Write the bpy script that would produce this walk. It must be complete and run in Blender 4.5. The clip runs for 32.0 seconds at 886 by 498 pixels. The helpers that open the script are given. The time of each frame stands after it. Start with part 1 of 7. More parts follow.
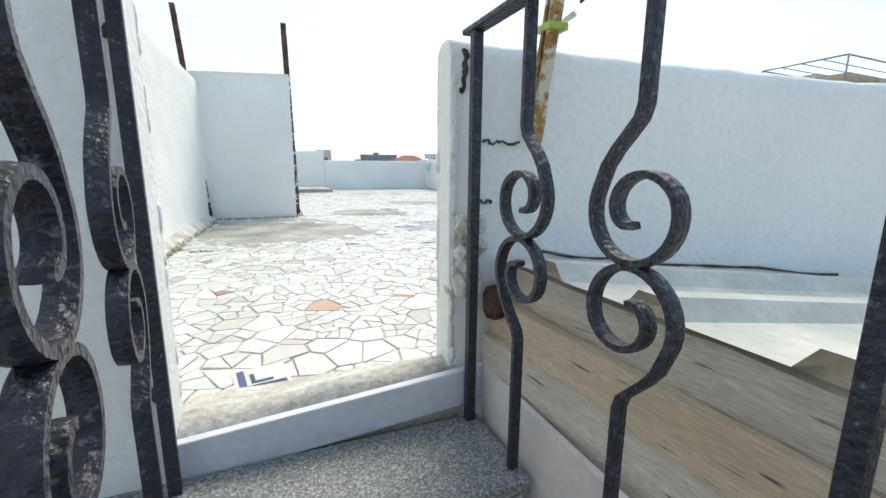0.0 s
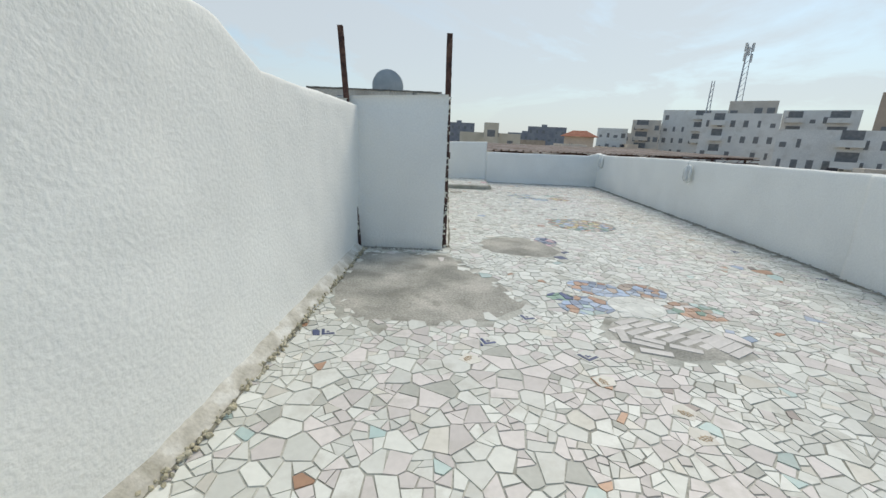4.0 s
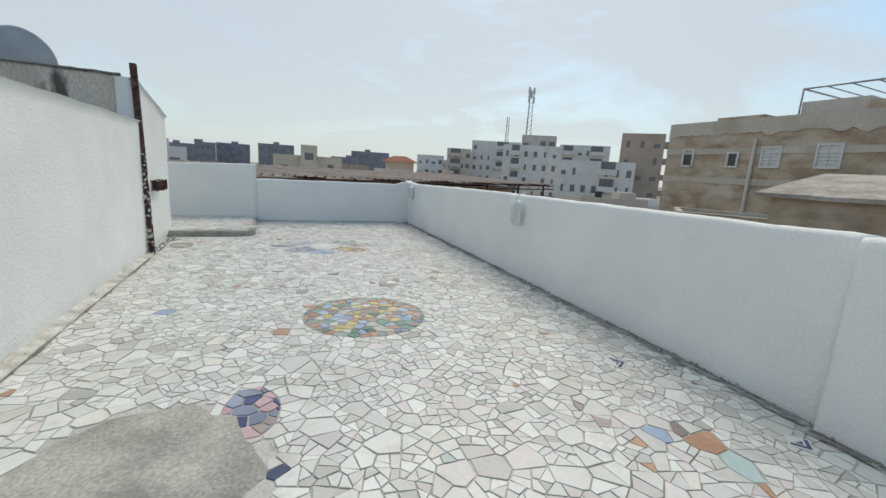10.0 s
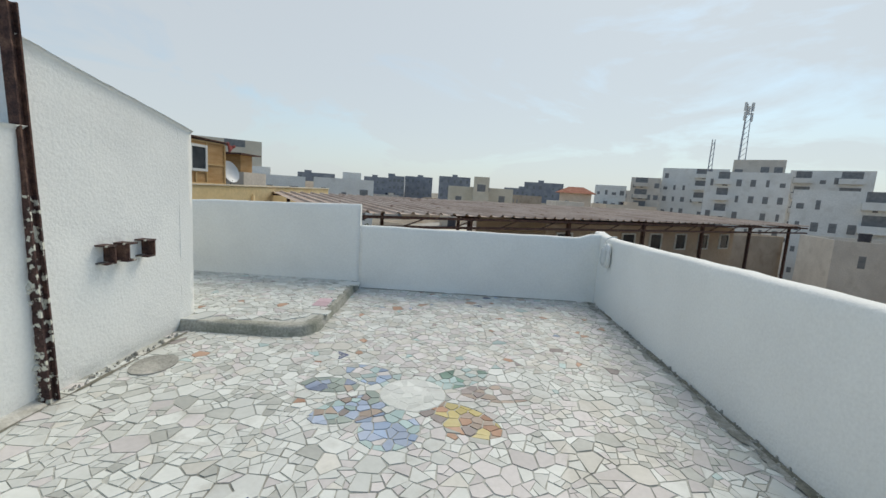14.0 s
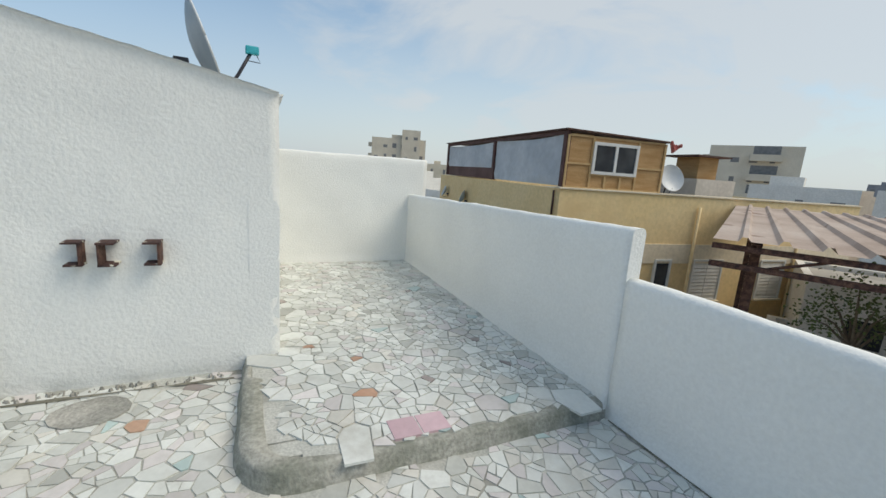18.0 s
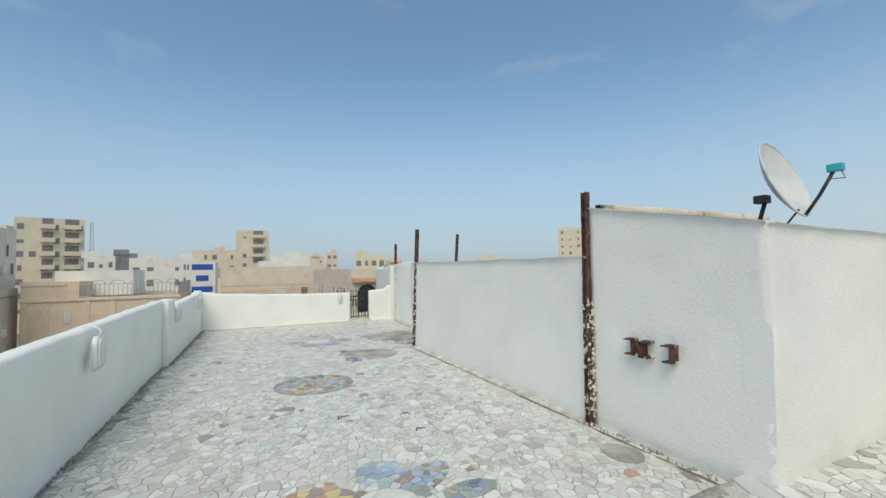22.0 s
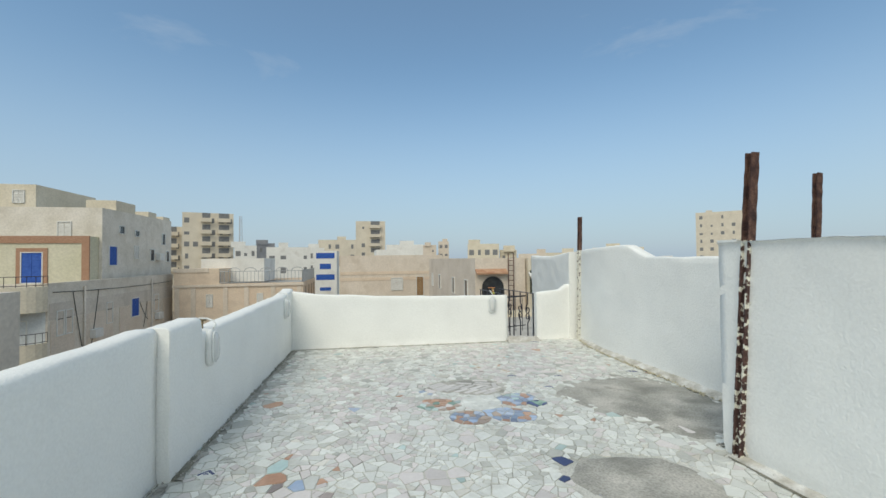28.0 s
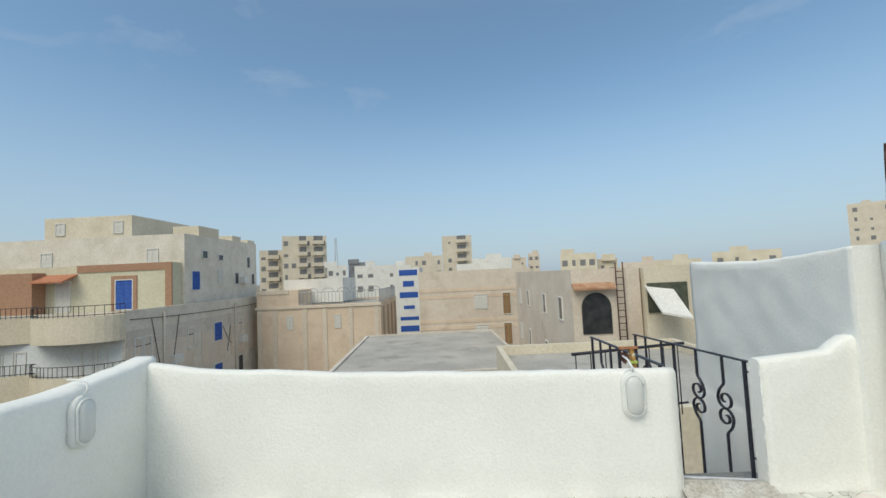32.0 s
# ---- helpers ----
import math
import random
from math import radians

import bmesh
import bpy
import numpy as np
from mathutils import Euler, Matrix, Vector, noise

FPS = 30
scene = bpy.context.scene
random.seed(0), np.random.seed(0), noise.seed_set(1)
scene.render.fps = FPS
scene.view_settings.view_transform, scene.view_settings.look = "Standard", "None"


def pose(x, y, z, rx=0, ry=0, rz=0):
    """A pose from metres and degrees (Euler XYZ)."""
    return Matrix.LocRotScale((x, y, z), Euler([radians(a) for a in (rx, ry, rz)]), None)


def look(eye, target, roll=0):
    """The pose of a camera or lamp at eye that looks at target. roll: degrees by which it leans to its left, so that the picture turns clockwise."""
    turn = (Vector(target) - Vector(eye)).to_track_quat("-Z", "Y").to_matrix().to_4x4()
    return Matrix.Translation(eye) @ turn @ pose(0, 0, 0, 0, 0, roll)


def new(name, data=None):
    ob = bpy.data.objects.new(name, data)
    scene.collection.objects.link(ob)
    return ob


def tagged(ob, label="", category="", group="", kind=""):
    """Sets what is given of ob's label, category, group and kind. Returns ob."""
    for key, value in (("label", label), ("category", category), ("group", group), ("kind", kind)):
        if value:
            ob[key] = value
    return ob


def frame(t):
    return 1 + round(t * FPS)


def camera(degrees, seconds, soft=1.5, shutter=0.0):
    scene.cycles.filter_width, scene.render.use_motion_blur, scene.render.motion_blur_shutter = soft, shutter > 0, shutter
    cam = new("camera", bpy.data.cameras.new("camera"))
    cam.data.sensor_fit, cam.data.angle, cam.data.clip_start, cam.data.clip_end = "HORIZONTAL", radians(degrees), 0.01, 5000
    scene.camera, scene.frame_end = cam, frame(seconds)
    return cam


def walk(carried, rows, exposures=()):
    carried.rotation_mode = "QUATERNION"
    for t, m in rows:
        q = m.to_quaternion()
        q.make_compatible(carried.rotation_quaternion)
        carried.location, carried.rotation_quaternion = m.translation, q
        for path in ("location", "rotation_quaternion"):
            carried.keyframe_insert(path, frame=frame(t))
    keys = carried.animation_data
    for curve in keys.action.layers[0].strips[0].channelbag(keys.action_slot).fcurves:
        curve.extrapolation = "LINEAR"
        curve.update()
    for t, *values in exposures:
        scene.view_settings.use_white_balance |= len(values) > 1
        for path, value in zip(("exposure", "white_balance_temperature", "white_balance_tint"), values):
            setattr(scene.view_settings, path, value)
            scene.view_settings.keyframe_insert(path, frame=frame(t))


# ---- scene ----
cam = camera(94.1, 32.0)
PATH = [
    (0, (-0.405, -1.064, 0.613), (0.322, 0.763, 0.245), 0.4),
    (0.5, (-0.352, -1.034, 0.692), (-0.126, 0.9, 0.234), -2.2),
    (1, (-0.353, -1.029, 0.744), (-0.322, 0.924, 0.316), 1.1),
    (1.5, (-0.342, -0.953, 0.75), (-0.464, 1.003, 0.354), 0.6),
    (2, (-0.324, -0.808, 0.891), (-0.352, 1.141, 0.443), 2.7),
    (2.5, (-0.303, -0.701, 0.941), (-0.333, 1.261, 0.555), 3.9),
    (4.5, (-0.136, 0.062, 1.404), (-0.087, 1.986, 0.86), 1.2),
    (5, (-0.088, 0.215, 1.405), (0.189, 2.124, 0.877), 1.7),
    (5.5, (-0.001, 0.505, 1.34), (0.549, 2.343, 0.775), 1.7),
    (6, (0.092, 0.734, 1.361), (0.833, 2.489, 0.754), 1.5),
    (6.5, (0.07, 0.953, 1.378), (1.075, 2.619, 0.917), 3.8),
    (7, (0.054, 1.235, 1.431), (1.172, 2.82, 0.944), 0.2),
    (7.5, (0.273, 1.524, 1.41), (1.431, 3.116, 1.056), -1.4),
    (8, (0.492, 1.787, 1.413), (1.891, 3.175, 1.068), 1.8),
    (8.5, (0.665, 2.128, 1.447), (2.399, 3.081, 1.161), -0.9),
    (9, (0.849, 2.395, 1.429), (2.501, 3.498, 1.199), -1.1),
    (9.5, (1.125, 2.704, 1.426), (2.322, 4.29, 1.193), 2.7),
    (10, (1.357, 3.196, 1.37), (2.133, 5.003, 1.003), 3.6),
    (10.5, (1.623, 3.59, 1.365), (1.989, 5.514, 0.961), 2.4),
    (11, (1.894, 4.006, 1.411), (2.063, 5.932, 0.9), 2.3),
    (11.5, (2.06, 4.554, 1.427), (2.23, 6.485, 0.934), 3.4),
    (12, (2.204, 5.103, 1.416), (2.268, 7.054, 0.983), 2.0),
    (12.5, (2.306, 5.62, 1.461), (2.329, 7.579, 1.059), 4.0),
    (13, (2.272, 6.282, 1.553), (2.36, 8.247, 1.19), 3.3),
    (13.5, (2.366, 6.868, 1.54), (2.354, 8.848, 1.257), 3.2),
    (15.5, (2.463, 8.889, 1.581), (2.488, 10.871, 1.313), 5.0),
    (16, (2.591, 9.462, 1.579), (2.489, 11.431, 1.238), 1.6),
    (16.5, (2.776, 10.071, 1.562), (2.208, 11.953, 1.194), 3.0),
    (17, (2.814, 10.603, 1.547), (1.822, 12.304, 1.195), 4.4),
    (17.5, (2.858, 11.026, 1.518), (1.445, 12.407, 1.204), 2.3),
    (18, (2.921, 11.472, 1.56), (1.135, 12.288, 1.18), 4.1),
    (18.5, (2.891, 11.886, 1.576), (0.981, 12.362, 1.22), 3.8),
    (19, (2.89, 12.245, 1.634), (0.921, 12.537, 1.446), 1.4),
    (19.5, (2.987, 12.65, 1.664), (0.997, 12.771, 1.51), 2.4),
    (20, (2.946, 12.914, 1.654), (0.95, 12.962, 1.532), 0.0),
    (20.5, (2.931, 13.018, 1.693), (0.958, 12.742, 1.519), -0.1),
    (21, (3.042, 13.173, 1.747), (1.354, 12.114, 1.568), 0.6),
    (21.5, (3.143, 13.218, 1.712), (1.953, 11.61, 1.701), -1.3),
    (22, (3.169, 13.228, 1.689), (2.286, 11.435, 1.777), -0.9),
    (22.5, (3.146, 13.173, 1.689), (2.212, 11.405, 1.723), 1.3),
    (23, (3.219, 12.916, 1.725), (2.072, 11.278, 1.722), 1.5),
    (23.5, (3.205, 12.664, 1.731), (2.058, 11.029, 1.62), -0.3),
    (24, (3.092, 12.297, 1.783), (2.098, 10.564, 1.713), 0.2),
    (24.5, (3.071, 11.844, 1.763), (2.093, 10.1, 1.695), 0.5),
    (26.5, (2.985, 9.693, 1.783), (2.236, 7.839, 1.769), -0.6),
    (27, (2.952, 9.096, 1.747), (2.391, 7.177, 1.791), 0.9),
    (27.5, (2.928, 8.452, 1.729), (2.446, 6.512, 1.805), 0.5),
    (28, (2.884, 7.883, 1.678), (2.491, 5.923, 1.723), -0.6),
    (28.5, (2.831, 7.255, 1.685), (2.5, 5.283, 1.713), 1.4),
    (29, (2.834, 6.608, 1.708), (2.484, 4.64, 1.775), -0.1),
    (29.5, (2.671, 6.036, 1.663), (2.445, 4.053, 1.788), -0.0),
    (30, (2.53, 5.465, 1.7), (2.362, 3.474, 1.789), 0.1),
    (30.5, (2.375, 4.871, 1.726), (2.238, 2.876, 1.779), -2.0),
    (31, (2.093, 4.307, 1.695), (2.114, 2.308, 1.771), -0.1),
    (31.5, (1.857, 3.709, 1.655), (1.896, 1.71, 1.722), 0.0),
    (32, (1.63, 3.156, 1.706), (1.666, 1.16, 1.831), -2.6),
]
walk(cam, [(t, look(eye, target, roll)) for t, eye, target, roll in PATH], [(0, 0.97, 7150, 11), (2.5, 0.64, 7150, 11), (4.5, 0.24, 7250, 11), (14, 0.25, 7300, 11), (19, 0.30, 7300, 11), (23, 0.24, 7200, 8.5), (32, 0.29, 7150, 8)])

# ---- light: a hazy bright sky and a veiled high sun ahead of the terrace ----
SUN_AZ, SUN_EL = 32.0, 50.0      # degrees from +y towards +x, and above the horizon
world = bpy.data.worlds.new("sky")
scene.world = world
world.use_nodes = True
wt = world.node_tree
wt.nodes.clear()


def wn(kind, **sets):
    node = wt.nodes.new(kind)
    for key, value in sets.items():
        if key in node.inputs:
            node.inputs[key].default_value = value
    return node


sky = wn("ShaderNodeTexSky")
sky.sky_type, sky.sun_disc = "NISHITA", False
sky.sun_elevation, sky.sun_rotation = radians(SUN_EL), radians(SUN_AZ)
sky.air_density, sky.dust_density, sky.ozone_density = 1.0, 1.2, 1.5
coord = wn("ShaderNodeTexCoord")
flat = wn("ShaderNodeMapping")
flat.inputs["Scale"].default_value = (1.0, 1.0, 2.6)
flat.inputs["Location"].default_value = (0.7, 0.2, 0.4)
cloud = wn("ShaderNodeTexNoise", Scale=2.3, Detail=8.0, Roughness=0.58, Distortion=0.6)
veil = wn("ShaderNodeSeparateXYZ")
veil_y = wn("ShaderNodeMapRange")
for key, value in (("From Min", -0.45), ("From Max", 0.75), ("To Min", -0.15), ("To Max", 0.22)):
    veil_y.inputs[key].default_value = value
total = wn("ShaderNodeMath")
total.operation = "ADD"
amount = wn("ShaderNodeMapRange")
for key, value in (("From Min", 0.40), ("From Max", 0.72), ("To Min", 0.0), ("To Max", 0.85)):
    amount.inputs[key].default_value = value
mixer = wn("ShaderNodeMix")
mixer.data_type = "RGBA"
back = wn("ShaderNodeBackground", Strength=0.12)
world_out = wn("ShaderNodeOutputWorld")
wt.links.new(coord.outputs["Generated"], flat.inputs["Vector"])
wt.links.new(flat.outputs[0], cloud.inputs["Vector"])
wt.links.new(coord.outputs["Generated"], veil.inputs[0])
wt.links.new(veil.outputs["Y"], veil_y.inputs["Value"])
wt.links.new(cloud.outputs[0], total.inputs[0])
wt.links.new(veil_y.outputs[0], total.inputs[1])
wt.links.new(total.outputs[0], amount.inputs["Value"])
haze = wn("ShaderNodeMapRange")
for key, value in (("From Min", 0.0), ("From Max", 0.45), ("To Min", 0.82), ("To Max", 0.08)):
    haze.inputs[key].default_value = value
haze.interpolation_type = "SMOOTHSTEP"
most = wn("ShaderNodeMath")
most.operation = "MAXIMUM"
wt.links.new(veil.outputs["Z"], haze.inputs["Value"])
wt.links.new(haze.outputs[0], most.inputs[0])
wt.links.new(amount.outputs[0], most.inputs[1])
overhead = wn("ShaderNodeMapRange")      # thin high cloud added out of view, thickening towards the zenith for fill light
for key, value in (("From Min", 0.5), ("From Max", 0.9), ("To Min", 0.0), ("To Max", 0.7)):
    overhead.inputs[key].default_value = value
thickest = wn("ShaderNodeMath")
thickest.operation = "MAXIMUM"
wt.links.new(veil.outputs["Z"], overhead.inputs["Value"])
wt.links.new(most.outputs[0], thickest.inputs[0])
wt.links.new(overhead.outputs[0], thickest.inputs[1])
wt.links.new(thickest.outputs[0], mixer.inputs[0])
clear = wn("ShaderNodeMix")
clear.data_type, clear.blend_type = "RGBA", "MULTIPLY"
clear.inputs[0].default_value = 1.0
clear.inputs[7].default_value = (0.83, 1.09, 1.17, 1.0)
away = wn("ShaderNodeMapRange")      # the haze is bluer away from the sun
for key, value in (("From Min", -0.6), ("From Max", 0.3), ("To Min", 0.0), ("To Max", 1.0)):
    away.inputs[key].default_value = value
hue = wn("ShaderNodeMix")
hue.data_type = "RGBA"
hue.inputs[6].default_value, hue.inputs[7].default_value = (2.75, 3.55, 4.75, 1.0), (4.05, 4.65, 5.3, 1.0)
wt.links.new(veil.outputs["Y"], away.inputs["Value"])
wt.links.new(away.outputs[0], hue.inputs[0])
wt.links.new(hue.outputs[2], mixer.inputs[7])
wt.links.new(sky.outputs[0], clear.inputs[6])
wt.links.new(clear.outputs[2], mixer.inputs[6])
wt.links.new(mixer.outputs[2], back.inputs["Color"])
wt.links.new(back.outputs[0], world_out.inputs["Surface"])

sun_lamp = bpy.data.lights.new("sun", "SUN")
sun_lamp.energy, sun_lamp.angle, sun_lamp.color = 1.5, radians(36), (1.0, 0.95, 0.86)
sun = new("sun", sun_lamp)
sa, se = radians(SUN_AZ), radians(SUN_EL)
toward = Vector((math.sin(sa) * math.cos(se), math.cos(sa) * math.cos(se), math.sin(se)))
sun.matrix_world = look(toward * 60, (0, 0, 0))

# ---- materials ----
MATS = {}


def material(name, colors, scale=3.0, rough=0.8, bump=0.2, bump_scale=60.0, fine=0.35, metal=0.0, vary=0.0, stain=None,
             stain_scale=1.2, stain_at=(0.55, 0.75), bump_dist=0.01, stretch=(1, 1, 1), spec=0.3, smear=None):
    """A procedural surface: a blotchy mix of colours, fine grain, bump, an optional stain of its own shape and per-piece variation."""
    if name in MATS:
        return MATS[name]
    m = bpy.data.materials.new(name)
    m.use_nodes = True
    nt = m.node_tree
    bsdf = nt.nodes["Principled BSDF"]
    bsdf.inputs["Roughness"].default_value = rough
    bsdf.inputs["Metallic"].default_value = metal
    bsdf.inputs["Specular IOR Level"].default_value = spec
    tc = nt.nodes.new("ShaderNodeTexCoord")
    mp = nt.nodes.new("ShaderNodeMapping")
    mp.inputs["Scale"].default_value = stretch
    nt.links.new(tc.outputs["Object"], mp.inputs["Vector"])
    n1 = nt.nodes.new("ShaderNodeTexNoise")
    n1.inputs["Scale"].default_value, n1.inputs["Detail"].default_value = scale, 5.0
    nt.links.new(mp.outputs[0], n1.inputs["Vector"])
    ramp = nt.nodes.new("ShaderNodeValToRGB")
    ramp.color_ramp.elements[0].position, ramp.color_ramp.elements[1].position = 0.34, 0.66
    ramp.color_ramp.elements[0].color = (*colors[0], 1)
    ramp.color_ramp.elements[1].color = (*colors[-1], 1)
    for i, c in enumerate(colors[1:-1]):
        e = ramp.color_ramp.elements.new(0.34 + 0.32 * (i + 1) / (len(colors) - 1))
        e.color = (*c, 1)
    nt.links.new(n1.outputs[0], ramp.inputs[0])
    col = ramp.outputs[0]
    n2 = nt.nodes.new("ShaderNodeTexNoise")
    n2.inputs["Scale"].default_value, n2.inputs["Detail"].default_value = bump_scale, 4.0
    nt.links.new(mp.outputs[0], n2.inputs["Vector"])
    if fine:
        mr = nt.nodes.new("ShaderNodeMapRange")
        for key, value in (("From Min", 0.3), ("From Max", 0.7), ("To Min", 1 - fine), ("To Max", 1 + 0.4 * fine)):
            mr.inputs[key].default_value = value
        nt.links.new(n2.outputs[0], mr.inputs["Value"])
        hs = nt.nodes.new("ShaderNodeHueSaturation")
        nt.links.new(mr.outputs[0], hs.inputs["Value"])
        nt.links.new(col, hs.inputs["Color"])
        col = hs.outputs[0]
    if stain:
        n3 = nt.nodes.new("ShaderNodeTexNoise")
        n3.inputs["Scale"].default_value, n3.inputs["Detail"].default_value = stain_scale, 8.0
        nt.links.new(mp.outputs[0], n3.inputs["Vector"])
        r3 = nt.nodes.new("ShaderNodeMapRange")
        r3.inputs["From Min"].default_value, r3.inputs["From Max"].default_value = stain_at
        nt.links.new(n3.outputs[0], r3.inputs["Value"])
        mx = nt.nodes.new("ShaderNodeMix")
        mx.data_type = "RGBA"
        mx.inputs[7].default_value = (*stain, 1)
        nt.links.new(r3.outputs[0], mx.inputs[0])
        nt.links.new(col, mx.inputs[6])
        col = mx.outputs[2]
    if vary:
        oi = nt.nodes.new("ShaderNodeObjectInfo")
        ge = nt.nodes.new("ShaderNodeNewGeometry")
        ad = nt.nodes.new("ShaderNodeMath")
        ad.operation = "ADD"
        nt.links.new(oi.outputs["Random"], ad.inputs[0])
        nt.links.new(ge.outputs["Random Per Island"], ad.inputs[1])
        fr = nt.nodes.new("ShaderNodeMath")
        fr.operation = "FRACT"
        nt.links.new(ad.outputs[0], fr.inputs[0])
        vr = nt.nodes.new("ShaderNodeMapRange")
        vr.inputs["To Min"].default_value, vr.inputs["To Max"].default_value = 1 - vary, 1 + vary * 0.35
        nt.links.new(fr.outputs[0], vr.inputs["Value"])
        hv = nt.nodes.new("ShaderNodeHueSaturation")
        nt.links.new(vr.outputs[0], hv.inputs["Value"])
        nt.links.new(col, hv.inputs["Color"])
        col = hv.outputs[0]
    if smear:
        place = nt.nodes.new("ShaderNodeNewGeometry")
        n4 = nt.nodes.new("ShaderNodeTexNoise")
        n4.inputs["Scale"].default_value, n4.inputs["Detail"].default_value, n4.inputs["Roughness"].default_value = 3.2, 10.0, 0.68
        nt.links.new(place.outputs["Position"], n4.inputs["Vector"])
        r4 = nt.nodes.new("ShaderNodeMapRange")
        for key, value in (("From Min", 0.52), ("From Max", 0.68), ("To Min", 0.0), ("To Max", 0.75)):
            r4.inputs[key].default_value = value
        nt.links.new(n4.outputs[0], r4.inputs["Value"])
        ms = nt.nodes.new("ShaderNodeMix")
        ms.data_type = "RGBA"
        ms.inputs[7].default_value = (*smear, 1)
        nt.links.new(r4.outputs[0], ms.inputs[0])
        nt.links.new(col, ms.inputs[6])
        col = ms.outputs[2]
    nt.links.new(col, bsdf.inputs["Base Color"])
    if bump:
        bp = nt.nodes.new("ShaderNodeBump")
        bp.inputs["Strength"].default_value, bp.inputs["Distance"].default_value = bump, bump_dist
        nt.links.new(n2.outputs[0], bp.inputs["Height"])
        nt.links.new(bp.outputs[0], bsdf.inputs["Normal"])
    MATS[name] = m
    return m


WHITE = material("white_wall_paint", [(0.82, 0.825, 0.79), (0.88, 0.885, 0.845)], 1.1, 0.75, 0.45, 50, 0.05, bump_dist=0.012)
ROUGH_WHITE = material("rough_white_wall_paint", [(0.82, 0.825, 0.79), (0.88, 0.885, 0.845)], 1.1, 0.75, 0.5, 44, 0.05, bump_dist=0.013)
GROUT = material("cement_grout", [(0.46, 0.47, 0.43), (0.56, 0.56, 0.51), (0.64, 0.63, 0.58)], 1.6, 0.95, 0.4, 70, 0.25, stain=(0.27, 0.265, 0.23), stain_scale=2.2, stain_at=(0.5, 0.66))
CEMENT = material("worn_cement", [(0.30, 0.30, 0.27), (0.42, 0.41, 0.37), (0.56, 0.54, 0.49)], 2.2, 0.95, 0.6, 55, 0.3,
                  stain=(0.22, 0.22, 0.19), stain_scale=3.0)
TILE = {
    "white": material("white_tile", [(0.69, 0.71, 0.665), (0.77, 0.785, 0.745)], 3, 0.42, 0.06, 30, 0.05, vary=0.2, stain=(0.52, 0.52, 0.47), stain_scale=5, stain_at=(0.58, 0.82), smear=(0.50, 0.49, 0.44)),
    "cream": material("cream_tile", [(0.66, 0.645, 0.58), (0.74, 0.72, 0.66)], 3, 0.45, 0.06, 30, 0.06, vary=0.2, smear=(0.50, 0.48, 0.42)),
    "pink": material("pink_tile", [(0.66, 0.625, 0.605), (0.73, 0.69, 0.67)], 3, 0.45, 0.06, 30, 0.06, vary=0.2, smear=(0.50, 0.48, 0.44)),
    "grey": material("grey_tile", [(0.52, 0.53, 0.49), (0.63, 0.64, 0.59)], 3, 0.5, 0.06, 30, 0.08, vary=0.25, smear=(0.42, 0.42, 0.38)),
    "brown": material("brown_tile", [(0.34, 0.29, 0.27), (0.44, 0.38, 0.35)], 3, 0.3, 0.06, 30, 0.08, vary=0.25),
    "orange": material("terracotta_tile", [(0.49, 0.28, 0.18), (0.59, 0.38, 0.27)], 3, 0.3, 0.06, 30, 0.1, vary=0.25),
    "blue": material("light_blue_tile", [(0.33, 0.43, 0.60), (0.45, 0.55, 0.69)], 3, 0.3, 0.06, 30, 0.06, vary=0.35),
    "navy": material("navy_tile", [(0.05, 0.07, 0.17), (0.10, 0.13, 0.26)], 3, 0.3, 0.06, 30, 0.06, vary=0.4),
    "yellow": material("yellow_tile", [(0.60, 0.49, 0.20), (0.71, 0.61, 0.33)], 3, 0.3, 0.06, 30, 0.06, vary=0.2),
    "green": material("green_tile", [(0.16, 0.30, 0.24), (0.32, 0.46, 0.37)], 3, 0.3, 0.06, 30, 0.06, vary=0.45),
    "tan": material("tan_tile", [(0.42, 0.33, 0.27), (0.53, 0.43, 0.35)], 3, 0.3, 0.06, 30, 0.08, vary=0.25),
    "slate": material("slate_blue_tile", [(0.22, 0.27, 0.38), (0.34, 0.39, 0.49)], 3, 0.3, 0.06, 30, 0.06, vary=0.3),
    "sky": material("pale_blue_tile", [(0.40, 0.48, 0.62), (0.50, 0.57, 0.68)], 3, 0.3, 0.06, 30, 0.06, vary=0.2),
    "sage": material("sage_tile", [(0.30, 0.36, 0.32), (0.43, 0.48, 0.43)], 3, 0.3, 0.06, 30, 0.06, vary=0.25),
    "rose": material("rose_tile", [(0.58, 0.38, 0.42), (0.66, 0.48, 0.51)], 3, 0.3, 0.06, 30, 0.06, vary=0.2),
    "aqua": material("aqua_tile", [(0.42, 0.56, 0.55), (0.55, 0.66, 0.63)], 3, 0.3, 0.06, 30, 0.06, vary=0.25),
}
RUST = material("rusty_steel", [(0.06, 0.035, 0.032), (0.12, 0.065, 0.052), (0.19, 0.11, 0.08)], 14, 0.9, 0.6, 90, 0.4)
RUST_PAINT = material("flaking_painted_rusty_steel", [(0.06, 0.036, 0.034), (0.13, 0.072, 0.06)], 14, 0.9, 0.7, 60, 0.4,
                      stain=(0.72, 0.70, 0.60), stain_scale=20, stain_at=(0.53, 0.58))
RUST_CREAM = material("cream_painted_rusty_steel", [(0.06, 0.036, 0.034), (0.13, 0.072, 0.06)], 14, 0.9, 0.7, 60, 0.4,
                      stain=(0.74, 0.73, 0.66), stain_scale=26, stain_at=(0.36, 0.43))
IRON = material("black_painted_iron", [(0.012, 0.013, 0.022), (0.03, 0.032, 0.05)], 20, 0.42, 0.8, 90, 0.4, spec=0.5,
                stain=(0.17, 0.18, 0.21), stain_scale=95, stain_at=(0.59, 0.76))


